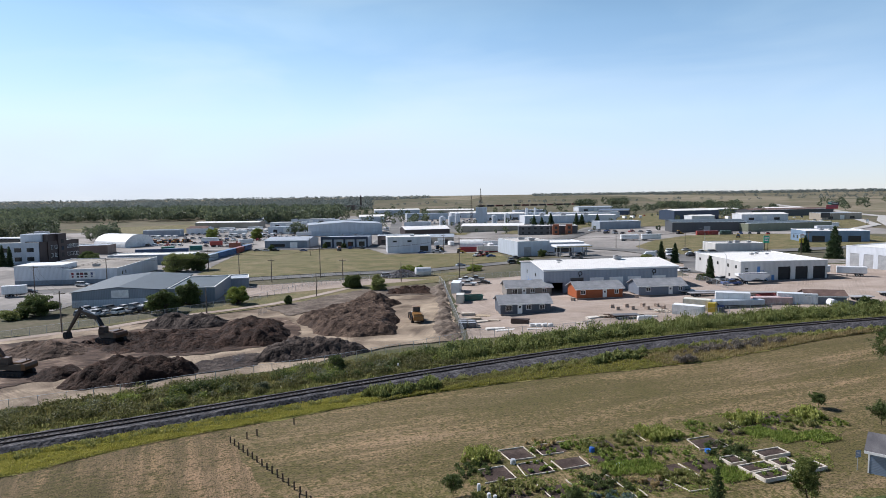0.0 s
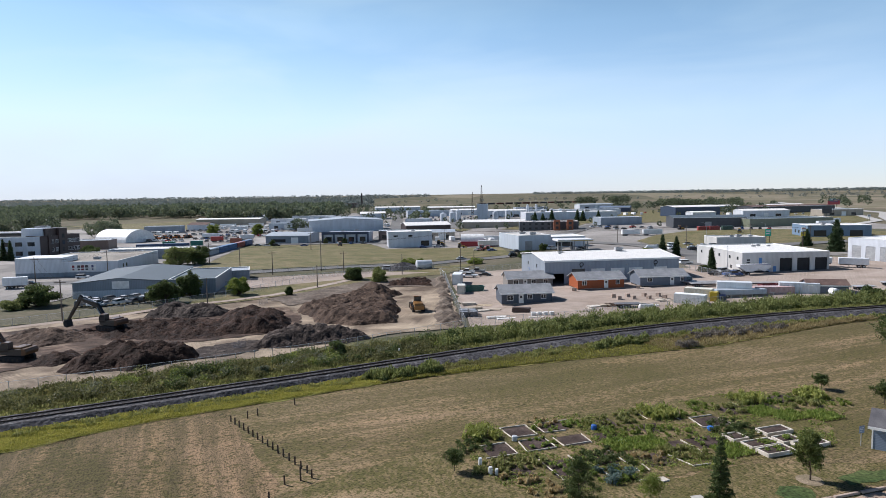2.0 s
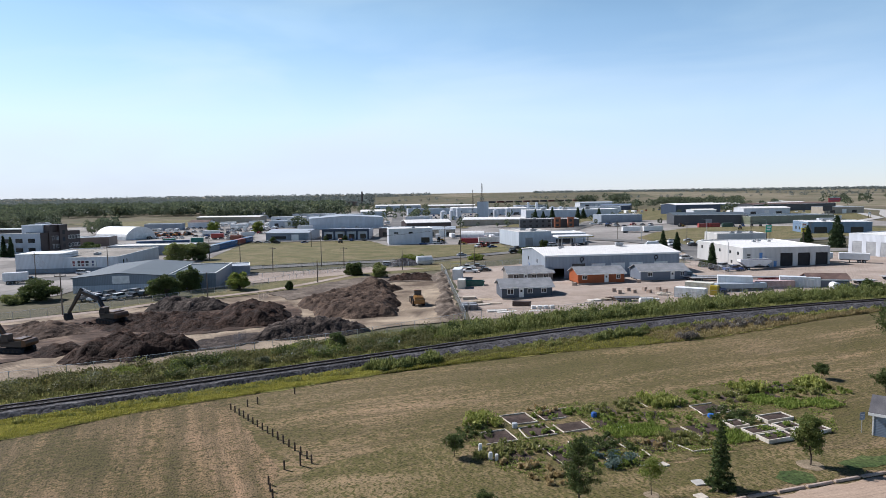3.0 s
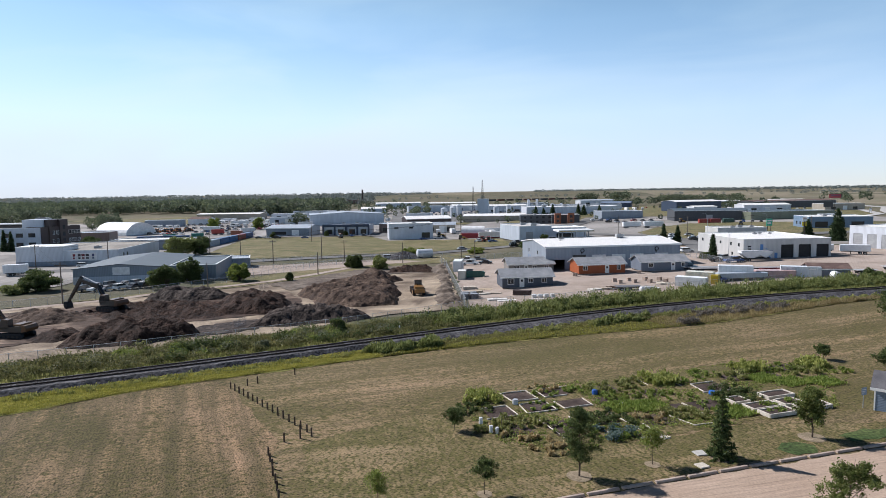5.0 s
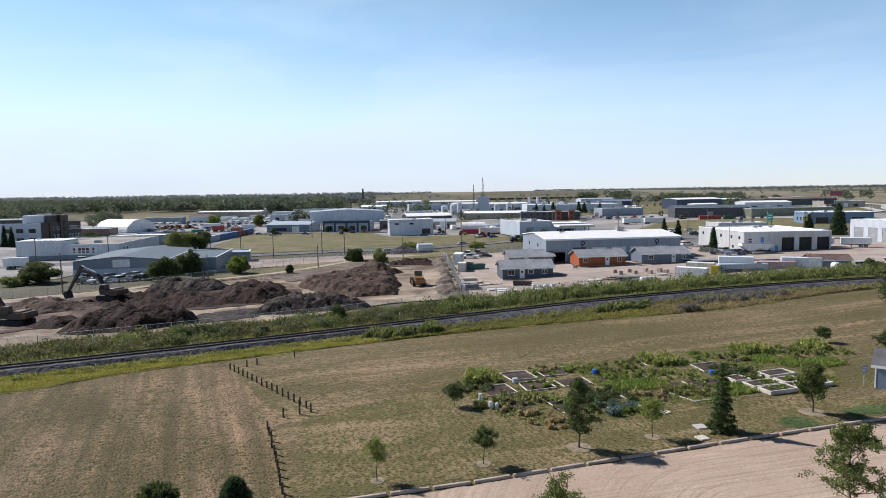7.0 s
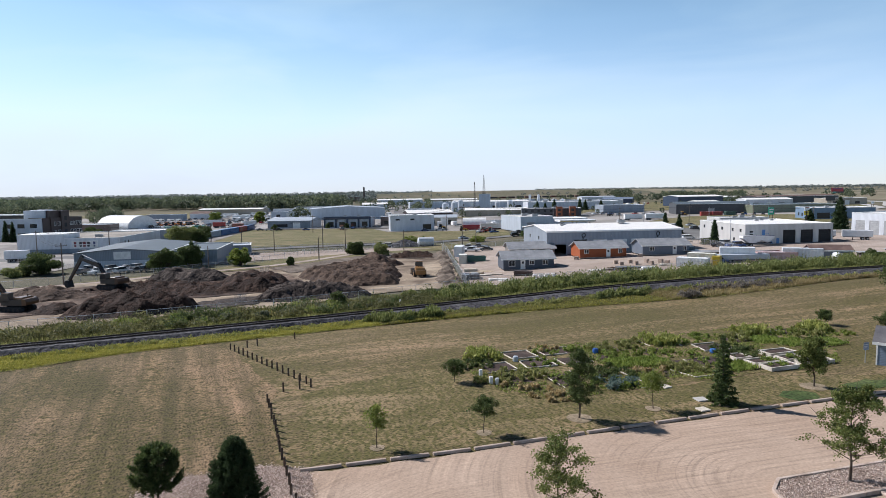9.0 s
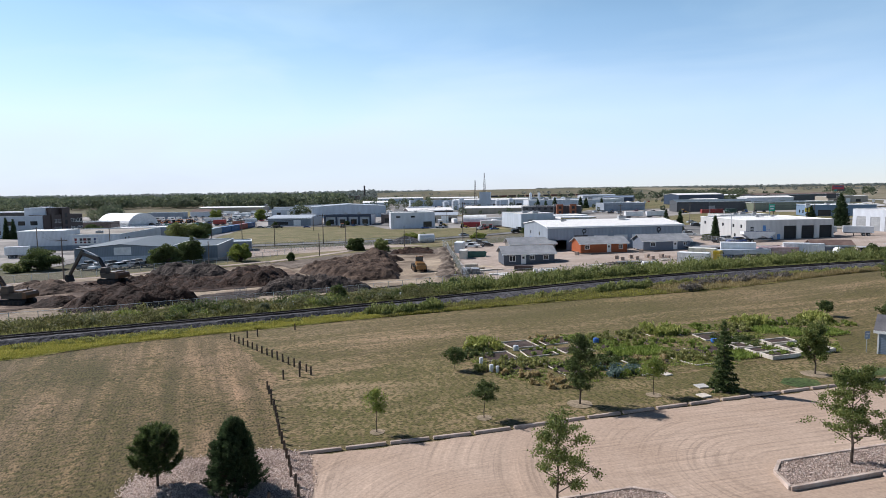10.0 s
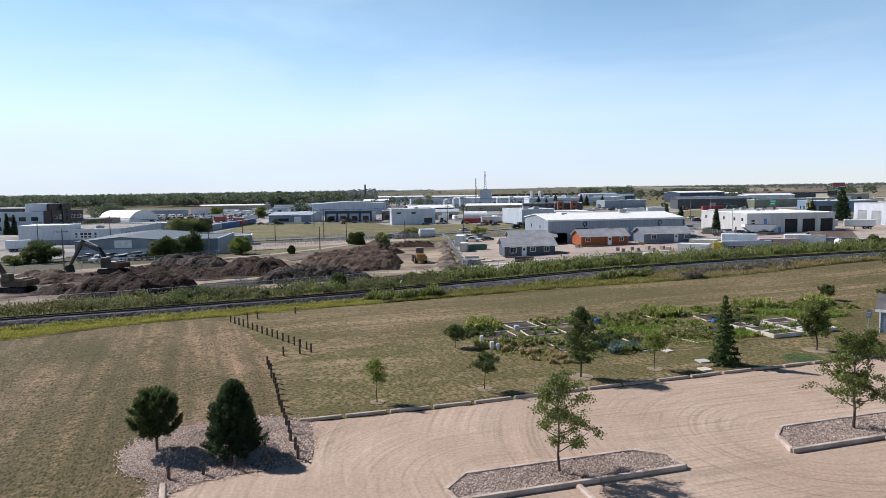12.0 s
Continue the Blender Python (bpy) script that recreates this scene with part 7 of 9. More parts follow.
# ---- woods ----
def woods(name, label, spots, leaves, leaf, seed, spread=0.6, squat=0.4):
    """Many far trees as one body of leaf sprays: spots are x, y, height."""
    rng = np.random.default_rng(seed)
    s = np.asarray(spots, float)
    m = len(s)
    n = m * leaves
    k = np.repeat(np.arange(m), leaves)
    d = rng.normal(size=(n, 3))
    d /= np.linalg.norm(d, axis=1)[:, None]
    bumpy = 1 + 0.25 * np.sin(d[:, 0] * 5 + k) * np.cos(d[:, 1] * 4 + k * 1.7)
    d *= (rng.uniform(0.25, 1.0, n) ** 0.5 * 1.02 * bumpy)[:, None]
    h = s[k, 2]
    c = np.stack([s[k, 0] + d[:, 0] * h * spread, s[k, 1] + d[:, 1] * h * spread, np.maximum(0.4, h * 0.56 + d[:, 2] * h * squat)], 1)
    c[:, 2] += np.array([land_height(x, y) for x, y, _ in s])[k]
    quads(name, c, h * rng.uniform(0.1, 0.2, n) * (90 / leaves) ** 0.5, M[leaf], label, "trees", "", "stuff", 0.0, None, 1.2, seed, flat=0.15)


wr = np.random.default_rng(77)


def scatter(n, y0, y1, u0, u1, h0, h1, keep=lambda x, y: True):
    got = []
    while len(got) < n:
        y = math.exp(wr.uniform(math.log(y0), math.log(y1)))
        u = wr.uniform(u0, u1)
        if keep(u * y, y):
            got.append((u * y, y, wr.uniform(h0, h1)))
    return got


def clearing(x, y):
    """Meadows and tracks that break the river woods into belts."""
    return noise.noise(Vector((x * 0.0022, y * 0.008, 3.0))) < 0.16


woods("woodland", "dense deciduous river woodland", scatter(1500, 640, 1150, -0.86, -0.16, 7, 17, lambda x, y: clearing(x, y) and not (x / y > -0.62 and y < 760 and x / y < -0.36)), 104, "wood_far", 501)
# beyond 1100 m the leaf colour itself carries the painted haze
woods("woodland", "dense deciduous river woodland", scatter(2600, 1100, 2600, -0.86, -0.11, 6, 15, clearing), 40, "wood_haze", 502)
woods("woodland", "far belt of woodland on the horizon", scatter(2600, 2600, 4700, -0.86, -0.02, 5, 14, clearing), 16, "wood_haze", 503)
woods("tree_row", "row of trees behind the lots", scatter(60, 880, 1000, 0.33, 0.46, 9, 14), 170, "wood_far", 504, 0.5)
woods("tree_row", "scattered trees among the buildings", scatter(50, 560, 1100, -0.16, -0.02, 5, 10), 180, "wood_far", 505, 0.42)
woods("tree_row", "trees beside the plant", scatter(10, 1150, 1240, 0.20, 0.235, 12, 17) + scatter(12, 1150, 1240, 0.25, 0.285, 12, 18) + scatter(16, 800, 880, 0.26, 0.33, 8, 13), 220, "wood_far", 506, 0.5)
woods("tree_row", "trees beside the highway", scatter(34, 760, 1200, 0.58, 0.74, 7, 13) + scatter(40, 620, 900, 0.42, 0.52, 6, 11), 180, "wood_far", 507, 0.45)
woods("tree_row", "dark hedge of trees behind the stores", [(-110 + 3.2 * i, 470 + 2.0 * math.sin(i * 2.1), 7.5 + 2.2 * math.sin(i * 1.3)) for i in range(7)] + [(-60 + 4 * i, 520 + 3 * math.sin(i), 7 + math.sin(i * 2)) for i in range(4)] + [(-27 - 0.05 * i * i, 560 + 22 * i, 8.0) for i in range(7)], 120, "wood_far", 513, 0.5)
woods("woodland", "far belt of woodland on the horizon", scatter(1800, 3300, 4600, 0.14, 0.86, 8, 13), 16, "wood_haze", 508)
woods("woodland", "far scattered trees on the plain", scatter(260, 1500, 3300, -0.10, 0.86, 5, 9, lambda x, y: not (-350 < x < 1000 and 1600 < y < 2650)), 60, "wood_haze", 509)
woods("tree_row", "tall poplars behind the pale wing", scatter(44, 420, 560, -0.72, -0.6, 11, 17) + scatter(16, 400, 470, -0.56, -0.5, 8, 12), 420, "wood_far", 510, 0.36, 0.44)
woods("tree_row", "small trees beside lots and offices", scatter(50, 420, 720, -0.05, 0.42, 3.0, 6.0), 180, "wood_far", 512, 0.34)
woods("tree_row", "street trees between far lots", scatter(50, 700, 1250, -0.12, 0.2, 5, 9), 160, "wood_far", 511, 0.42)

# ---- vehicles ----
CAR_SHAPES = {  # side outline of the body, side outline of the glass house, wheel places, wheel size
    "sedan": ([(-2.25, 0.35), (2.2, 0.35), (2.25, 0.72), (1.15, 0.9), (-1.55, 0.95), (-2.25, 0.85)], [(-1.5, 0.93), (1.1, 0.88), (0.4, 1.38), (-0.9, 1.4)], (-1.35, 1.4), 0.32, 0.86),
    "suv": ([(-2.3, 0.4), (2.25, 0.4), (2.3, 0.95), (1.2, 1.08), (-2.3, 1.1)], [(-2.2, 1.08), (1.15, 1.06), (0.5, 1.68), (-2.0, 1.7)], (-1.4, 1.45), 0.37, 0.92),
    "pickup": ([(-2.9, 0.5), (2.7, 0.5), (2.75, 1.05), (1.5, 1.15), (-2.9, 1.12)], [(-0.75, 1.1), (1.45, 1.13), (0.8, 1.82), (-0.6, 1.84)], (-1.75, 1.8), 0.4, 0.96),
    "van": ([(-2.8, 0.45), (2.7, 0.45), (2.75, 1.1), (2.1, 1.3), (1.4, 2.25), (-2.8, 2.3)], [(1.38, 1.35), (2.06, 1.32), (1.45, 2.15), (1.2, 2.15)], (-1.7, 1.75), 0.36, 0.97),
}
CAR_LABEL = {"sedan": "small {} saloon car parked on the lot", "suv": "{} sport utility car parked on the lot", "pickup": "{} crew-cab pickup truck parked outside", "van": "{} panel van parked on the lot"}
CAR_COLOURS = {"white": (0.75, 0.76, 0.77), "silver": (0.42, 0.44, 0.46), "black": (0.02, 0.021, 0.024), "grey": (0.13, 0.14, 0.15), "red": (0.35, 0.02, 0.02), "blue": (0.03, 0.08, 0.25)}
CAR_DONE = {}


def car(x, y, turn, kind="sedan", colour="white"):
    near = y < 300
    key = (kind, colour, near)
    if key in CAR_DONE:
        return copy_thing(CAR_DONE[key], place(x, y, turn, 0.1))
    body, glass, wheels, r, half = CAR_SHAPES[kind]
    c = thing("car" if kind in ("sedan", "suv") else "pickup_truck" if kind == "pickup" else "van", place(x, y, turn, 0.1), CAR_LABEL[kind].format(colour), "car" if kind in ("sedan", "suv") else "truck" if kind == "pickup" else "van", "parked vehicles")
    bm = prismed(body, -half, half)
    bmesh.ops.bevel(bm, geom=bm.edges[:], offset=0.07, segments=2, affect="EDGES")
    part("body", bm, paint(CAR_COLOURS[colour], 0.3), c)
    part("glass", prismed(glass, -half * 0.86, half * 0.86), M["glass"], c, "dark window glass")
    xs, zs = [p[0] for p in glass], [p[1] for p in glass]
    if kind != "van":
        part("car_roof", boxed(glass[3][0] - 0.05, -half * 0.84, max(zs) - 0.04, glass[2][0] + 0.05, half * 0.84, max(zs) + 0.03, bevel=0.03), paint(CAR_COLOURS[colour], 0.3), c)
    for wx in wheels:
        for s in (-1, 1):
            if near:
                wheel(c, wx, s * (half - 0.1), r, 0.22, (0.4, 0.41, 0.42))
            else:
                part("wheel", rodded((wx, s * (half - 0.1) - 0.11, r), (wx, s * (half - 0.1) + 0.11, r), r, r, 10), M["black"], c, "black rubber tyre")
    front = max(p[0] for p in body)
    for s in (-1, 1) if near else ():
        part("headlight", boxed(front - 0.1, s * half * 0.7 - 0.15, body[2][1] - 0.22, front + 0.01, s * half * 0.7 + 0.15, body[2][1] - 0.1), M["trim"], c)
    CAR_DONE[key] = c
    return c


def trailer(x, y, turn, length=14.0, c=(0.74, 0.75, 0.76), label="white box semi-trailer parked on gravel", h=2.7, z=1.1):
    t = thing("semi_trailer", place(x, y, turn, 0.07), label, "trailer", "parked trailers")
    part("box_body", boxed(0, -1.28, z, length, 1.28, z + h, bevel=0.04), paint(c), t)
    part("chassis", boxed(0.4, -0.5, z - 0.25, length - 0.4, 0.5, z), M["black"], t)
    for wx in (1.4, 2.7):
        for s in (-1, 1):
            wheel(t, wx, s * 1.05, 0.5, 0.35, (0.35, 0.35, 0.35))
    for s in (-0.6, 0.6):
        part("landing_leg", boxed(length - 3, s - 0.06, 0, length - 2.88, s + 0.06, z - 0.2), M["steel"], t)
    for i in range(int(length / 1.2)):
        part("side_rib", boxed(0.6 + 1.2 * i, -1.3, z + 0.05, 0.66 + 1.2 * i, -1.28, z + h - 0.05), paint(tuple(v * 0.85 for v in c)), t)
    return t


def flatbed(x, y, turn, length=14.0, c=(0.3, 0.28, 0.27), label="low flatbed trailer with a weathered deck"):
    t = thing("flatbed_trailer", place(x, y, turn, 0.07), label, "trailer", "parked trailers")
    part("deck", boxed(0, -1.25, 0.95, length, 1.25, 1.1, bevel=0.02), paint(c), t)
    part("chassis", boxed(0.2, -0.45, 0.65, length - 0.2, 0.45, 0.95), M["black"], t)
    for wx in (1.3, 2.5, length - 3.0):
        for s in (-1, 1):
            wheel(t, wx, s * 1.0, 0.45, 0.3, (0.3, 0.3, 0.3))
    return t


def container(x, y, turn, length, c, label, h=2.6, w=2.44, name="shipping_container", group="containers"):
    t = thing(name, place(x, y, turn, 0.07), label, "container", group)
    n = int(length / 0.28)
    line = []
    for i in range(n):
        a = length * i / n
        line += [(a, 0.0), (a + length / n * 0.35, 0.0), (a + length / n * 0.5, 0.05), (a + length / n * 0.85, 0.05)]
    outline = [(p, -w / 2 + d) for p, d in line] + [(length, -w / 2), (length, w / 2)] + [(p, w / 2 - d) for p, d in line[::-1]]
    bm = bmesh.new()
    lo = [bm.verts.new((p, q, 0.1)) for p, q in outline]
    hi = [bm.verts.new((p, q, h - 0.08)) for p, q in outline]
    k = len(outline)
    for i in range(k):
        bm.faces.new((lo[i], lo[(i + 1) % k], hi[(i + 1) % k], hi[i]))
    part("side_wall", bm, paint(c), t)
    part("roof", boxed(0, -w / 2, h - 0.1, length, w / 2, h), paint(tuple(min(1, v * 1.1 + 0.02) for v in c)), t)
    part("floor_frame", boxed(0, -w / 2, 0, length, w / 2, 0.14), paint(tuple(v * 0.7 for v in c)), t)
    for a in (0, length - 0.12):
        for s in (-1, 1):
            part("corner_post", boxed(a, s * (w / 2 - 0.06) - 0.06, 0, a + 0.12, s * (w / 2 - 0.06) + 0.06, h), paint(tuple(v * 0.85 for v in c)), t)
    for s in (-0.6, 0.6):
        part("door", boxed(length, s - 0.55, 0.15, length + 0.04, s + 0.55, h - 0.12), paint(c), t)
    return t


def utility_pole(x, y, h, arm=True, turn=0.0, label="weathered wooden utility pole"):
    p = thing("utility_pole", place(x, y, turn), label, "pole", "utility poles")
    part("shaft", rodded((0, 0, 0), (0, 0, h), 0.16, 0.1, 8), M["pole"], p)
    if arm:
        part("crossarm", boxed(-1.1, -0.06, h - 0.7, 1.1, 0.06, h - 0.55), M["pole"], p)
        for s in (-1.0, 0.0, 1.0):
            part("insulator", rodded((s, 0, h - 0.55), (s, 0, h - 0.33), 0.05, 0.035, 6), M["grey"], p)


def wire(a, b, sag=0.6):
    bm = bmesh.new()
    a, b = Vector(a), Vector(b)
    pts = [a.lerp(b, i / 8) - Vector((0, 0, sag * 4 * (i / 8) * (1 - i / 8))) for i in range(9)]
    for p, q in zip(pts, pts[1:]):
        rod(bm, p, q, 0.022, 0.022, 4, False)
    bmesh.ops.remove_doubles(bm, verts=bm.verts, dist=0.0001)
    solo("power_line", bm, M["black"], Matrix(), "thin dark overhead power line", "cable", "power lines")


def street_lamp(x, y, h, turn):
    p = thing("street_lamp", place(x, y, turn), "tall galvanised street lamp with a curved arm", "street lamp", "street lamps")
    part("shaft", rodded((0, 0, 0), (0, 0, h * 0.85), 0.11, 0.07, 8), M["galv"], p)
    bm = bmesh.new()
    pts = [(0, 0, h * 0.85), (0.3, 0, h * 0.94), (0.9, 0, h * 0.99), (1.8, 0, h)]
    for a, b in zip(pts, pts[1:]):
        rod(bm, a, b, 0.05, 0.045, 6, False)
    part("arm", bm, M["galv"], p)
    part("lamp_head", boxed(1.7, -0.12, h - 0.06, 2.3, 0.12, h + 0.06, bevel=0.03), M["grey"], p)


POLES = [(-68.2, 214.3, 9.3), (-55.9, 208.8, 7.8), (-41.9, 218.5, 10.5), (-33.4, 213.2, 7.0), (-13.4, 204.1, 6.6), (5.4, 211.6, 13.7), (-35.3, 177.8, 6.4), (-57.0, 153.4, 6.4), (-80.2, 133.5, 9.0), (-118.7, 185.8, 9.0), (-105.7, 201.3, 9.5),
         (10.2, 218.4, 6.0), (0.3, 304, 9), (106.1, 281.3, 9.9), (144.7, 303.6, 9), (170.2, 299, 8), (84.7, 314, 9), (-62, 300, 8.5), (-90, 246, 8)]
for x, y, h in POLES:
    utility_pole(x, y, h, h > 6.8, 20)
for a, b in ((10, 9), (9, 8), (0, 2), (2, 5), (5, 13), (13, 14), (14, 15), (0, 10)):
    for o in (-0.8, 0.8):
        wire((POLES[a][0] + o, POLES[a][1], POLES[a][2] - 0.4), (POLES[b][0] + o, POLES[b][1], POLES[b][2] - 0.4), 1.2)
street_lamp(85.3, 193.0, 9.3, 160)
street_lamp(119.5, 293, 10.3, 170)
street_lamp(150, 300, 9.5, 170)
street_lamp(62, 372, 9, 0)
street_lamp(92, 300, 9, 180)

# ---- builder's yard ----
car(7.3, 203.3, 175, "pickup", "white")
car(10.6, 204.6, 170, "pickup", "grey")
container(3.4, 178.5, 83, 6.1, (0.72, 0.74, 0.75), "white site container in the yard", 3.0)
container(4.2, 161.8, 86, 4.0, (0.66, 0.63, 0.55), "cream enclosed cargo trailer in the yard", 2.6, 2.2, "cargo_box")


def dumpster(x, y, turn, c, label):
    d = thing("dumpster", place(x, y, turn, 0.07), label, "dumpster")
    for y_ in (-1.1, 1.04):
        part("side", prismed([(0, 0.1), (4.2, 0.1), (4.8, 1.5), (-0.3, 1.5)], y_, y_ + 0.06), paint(c), d)
    part("end", boxed(-0.25, -1.04, 0.1, -0.15, 1.04, 1.5), paint(c), d)
    part("end", boxed(4.5, -1.04, 0.1, 4.6, 1.04, 1.45), paint(c), d)
    part("bottom", boxed(0, -1.1, 0.0, 4.3, 1.1, 0.12), paint(c), d)
    for i in range(4):
        part("rib", boxed(0.5 + 1.1 * i, -1.17, 0.15, 0.62 + 1.1 * i, -1.1, 1.45), paint(c), d)


dumpster(5.6, 166.5, 4, (0.02, 0.11, 0.09), "dark green steel dumpster in the yard")
dumpster(79.5, 160.5, 8, (0.16, 0.03, 0.03), "dark red open tipper bin")


def stack(x, y, turn, ln, w, layers, c, label, name="lumber_stack", material=None):
    s = thing(name, place(x, y, turn, 0.07), label, "stack", "building materials")
    rng = random.Random(int(x * 100))
    for i in range(layers):
        k = max(2, int(w / 0.4))
        for j in range(k):
            part("board", boxed(rng.uniform(0, 0.25), w * j / k, 0.1 + 0.16 * i, ln - rng.uniform(0, 0.3), w * (j + 1) / k - 0.02, 0.1 + 0.16 * (i + 1) - 0.012), material or paint(tuple(v * (0.9 + 0.2 * ((i + j) % 2)) for v in c), 0.7), s)
    for u in (0.3, ln - 0.5):
        part("bearer", boxed(u, -0.05, 0, u + 0.12, w + 0.05, 0.1), M["timber"], s)


LUMBER = (0.45, 0.38, 0.28)
stack(4.0, 144.8, 5, 3.2, 1.6, 4, (0.5, 0.44, 0.36), "stack of pale boards in the yard")
stack(7.0, 144.2, -20, 3.6, 2.2, 1, (0.42, 0.33, 0.22), "open timber frame lying on the ground")
stack(3.7, 138.5, 5, 2.6, 1.4, 3, (0.32, 0.3, 0.28), "stack of grey planks in the yard")
stack(8.6, 129.0, 8, 4.2, 1.5, 2, (0.68, 0.66, 0.62), "white window frames stacked flat")
stack(10.6, 127.8, 14, 4.4, 1.2, 1, (0.7, 0.68, 0.64), "white window frames laid on bearers")
stack(5.2, 139.6, 8, 3.2, 1.6, 3, (0.4, 0.33, 0.24), "pale lumber stacked on bearers")
stack(6.6, 136.4, 20, 3.6, 1.2, 2, (0.55, 0.5, 0.42), "loose pale lumber stacked in the yard")
stack(9.4, 138.2, -12, 2.8, 1.4, 2, (0.45, 0.38, 0.3), "pale lumber stacked on bearers")
stack(31.8, 139.0, 24, 3.0, 1.5, 2, (0.62, 0.58, 0.52), "loose pale lumber stacked in the yard")
stack(34.2, 140.4, -8, 2.6, 1.2, 3, (0.5, 0.42, 0.32), "pale lumber stacked on bearers")
stack(41.0, 142.0, 12, 4.2, 1.4, 2, (0.42, 0.35, 0.27), "pale lumber stacked on bearers")
stack(44.2, 140.6, -20, 3.0, 1.2, 2, (0.66, 0.64, 0.6), "loose white boards stacked in the yard")
stack(49.2, 146.4, 30, 2.6, 1.3, 2, (0.6, 0.55, 0.46), "loose pale lumber stacked in the yard")
stack(14.2, 135.4, -22, 3.9, 1.5, 7, (0.06, 0.04, 0.035), "stack of dark stained boards with pale top")
stack(18.5, 133.2, 4, 4.6, 1.8, 1, (0.7, 0.7, 0.68), "white boards laid on bearers")
stack(17.0, 129.0, 6, 5.5, 0.9, 1, (0.62, 0.6, 0.56), "pale planks along the fence")
stack(28.0, 134.5, 4, 3.0, 0.8, 1, (0.5, 0.44, 0.34), "pale planks lying on the dirt")
for i in range(4):
    b = solo("window_unit", boxed(-0.45, 0, 0, 0.45, 0.8, 0.75, bevel=0.03), M["white"], pose(18.4 + 1.3 * i, 131.8, 0.08, 0, 0, 4 + 3 * i), "white wrapped window units stacked upright", "window unit", "stored window units")
for i in range(4):
    container(3.2 + (i % 2) * 1.9, 132.2 + (i // 2) * 2.0, 5 * i, 1.6, (0.2, 0.2, 0.21), "dark grey plastic crate with materials", 1.2, 1.2, "material_crate", "building materials")
for i, (x, y) in enumerate(((40.4, 152.7), (40.9, 149.7), (43.9, 153.2), (44.4, 150.1), (48.0, 153.6), (47.9, 149.8), (51.3, 153.3), (51.8, 150.3), (33.2, 163.4), (50.4, 166.2))):
    b = thing("support_crib", place(x, y, 7 * i, 0.06), "square crib of stacked timber blocks", "timber crib", "timber cribs")
    for lay in range(4):
        for s in (-0.45, 0.01):
            part("block", boxed(-0.45, s, 0.24 * lay, 0.45, s + 0.44, 0.24 * lay + 0.23) if lay % 2 == 0 else boxed(s, -0.45, 0.24 * lay, s + 0.44, 0.45, 0.24 * lay + 0.23), M["timber"], b)
heap("gravel_mound", "small brown pile of dirt in the yard", 36.6, 141.5, 2.6, 2.2, 0, 1.1, 21.3, "brown", 0.9, 0.2, 20)
flatbed(37.0, 139.2, 3, 6.2, (0.12, 0.1, 0.09), "small flatbed trailer with dark deck")
rr = random.Random(8)
for i in range(16):
    cx, cy = ((31.6, 135.8), (50.5, 146.0))[i % 2]
    solo("scrap_board", boxed(-rr.uniform(0.5, 1.3), -0.12, 0, rr.uniform(0.5, 1.3), 0.12, 0.09), M["white_wood"], pose(cx + rr.uniform(-1.4, 1.4), cy + rr.uniform(-0.9, 0.9), 0.15 + 0.09 * (i // 2), rr.uniform(-9, 9), rr.uniform(-9, 9), rr.uniform(0, 180)), "broken pale board on a scrap heap", "scrap board", "scrap boards")
def tank(x, y, turn, ln, r, c, label, z=0.15):
    t = thing("tank", place(x, y, turn, z), label, "tank")
    bm = bmesh.new()
    for a, b, r0, r1 in ((0, 0.2, r * 0.7, r), (0.2, ln - 0.2, r, r), (ln - 0.2, ln, r, r * 0.7)):
        rod(bm, (a, 0, r), (b, 0, r), r0, r1, 16, a == 0 or b == ln)
    bmesh.ops.remove_doubles(bm, verts=bm.verts, dist=0.001)
    part("shell", bm, paint(c), t)
    for u in (0.5, ln - 0.7):
        part("saddle", boxed(u, -r * 0.8, -z, u + 0.2, r * 0.8, r * 0.5), M["steel"], t)


tank(41.6, 136.6, 4, 3.2, 0.6, (0.75, 0.75, 0.74), "white plastic tank lying in the yard")
tank(-9.5, 217.8, 14, 5.5, 1.5, (0.66, 0.68, 0.7), "white steel fuel tank beside the road")
tank(91.5, 149.0, 90, 2.2, 0.9, (0.7, 0.71, 0.72), "white round tank beside the shed")
container(52.2, 144.6, -34, 6.6, (0.78, 0.78, 0.77), "white container behind the thicket", 2.3)
container(56.6, 150.0, -34, 6.0, (0.66, 0.63, 0.52), "cream container with a yellow end", 2.7)
solo("yellow_bin", boxed(-0.8, -1.2, 0, 0.8, 1.2, 2.2, bevel=0.05), paint((0.45, 0.33, 0.02)), place(61.6, 145.9, -34, 0.06), "yellow steel storage bin beside containers", "bin")
trailer(65.6, 154.0, -20, 8.0, (0.74, 0.75, 0.77), "white straight truck box behind the thicket", 2.5)
trailer(63.5, 150.2, 3, 12.5, (0.42, 0.47, 0.52), "pale blue low trailer with side boards", 1.2, 0.9)
for i, (x, y, tn, c) in enumerate(((62.8, 149.0, 10, "blue"), (66.5, 174.5, 100, "grey"))):
    car(x, y, tn, "pickup", c)
flatbed(63.5, 171.0, -3, 15, (0.33, 0.31, 0.3), "long grey flatbed trailer on gravel")
flatbed(74.5, 167.5, -2, 15, (0.36, 0.33, 0.31), "long grey flatbed trailer on gravel")
flatbed(64.5, 167.8, -2, 14, (0.3, 0.28, 0.27), "long weathered flatbed trailer on gravel")
container(74.5, 154.2, -6, 9.0, (0.5, 0.36, 0.34), "faded pink container behind the thicket", 2.0)
container(81.6, 156.0, -22, 8.6, (0.62, 0.66, 0.69), "pale container with blue marks", 2.7)
building("yard_shed", "shed with a brown shingle roof among containers", (87.5, 153.6), -14, 8.6, 6, 2.2, "gable_x", 1.0, "lap_blue", "shingle_brown", over=0.4, category="shed")
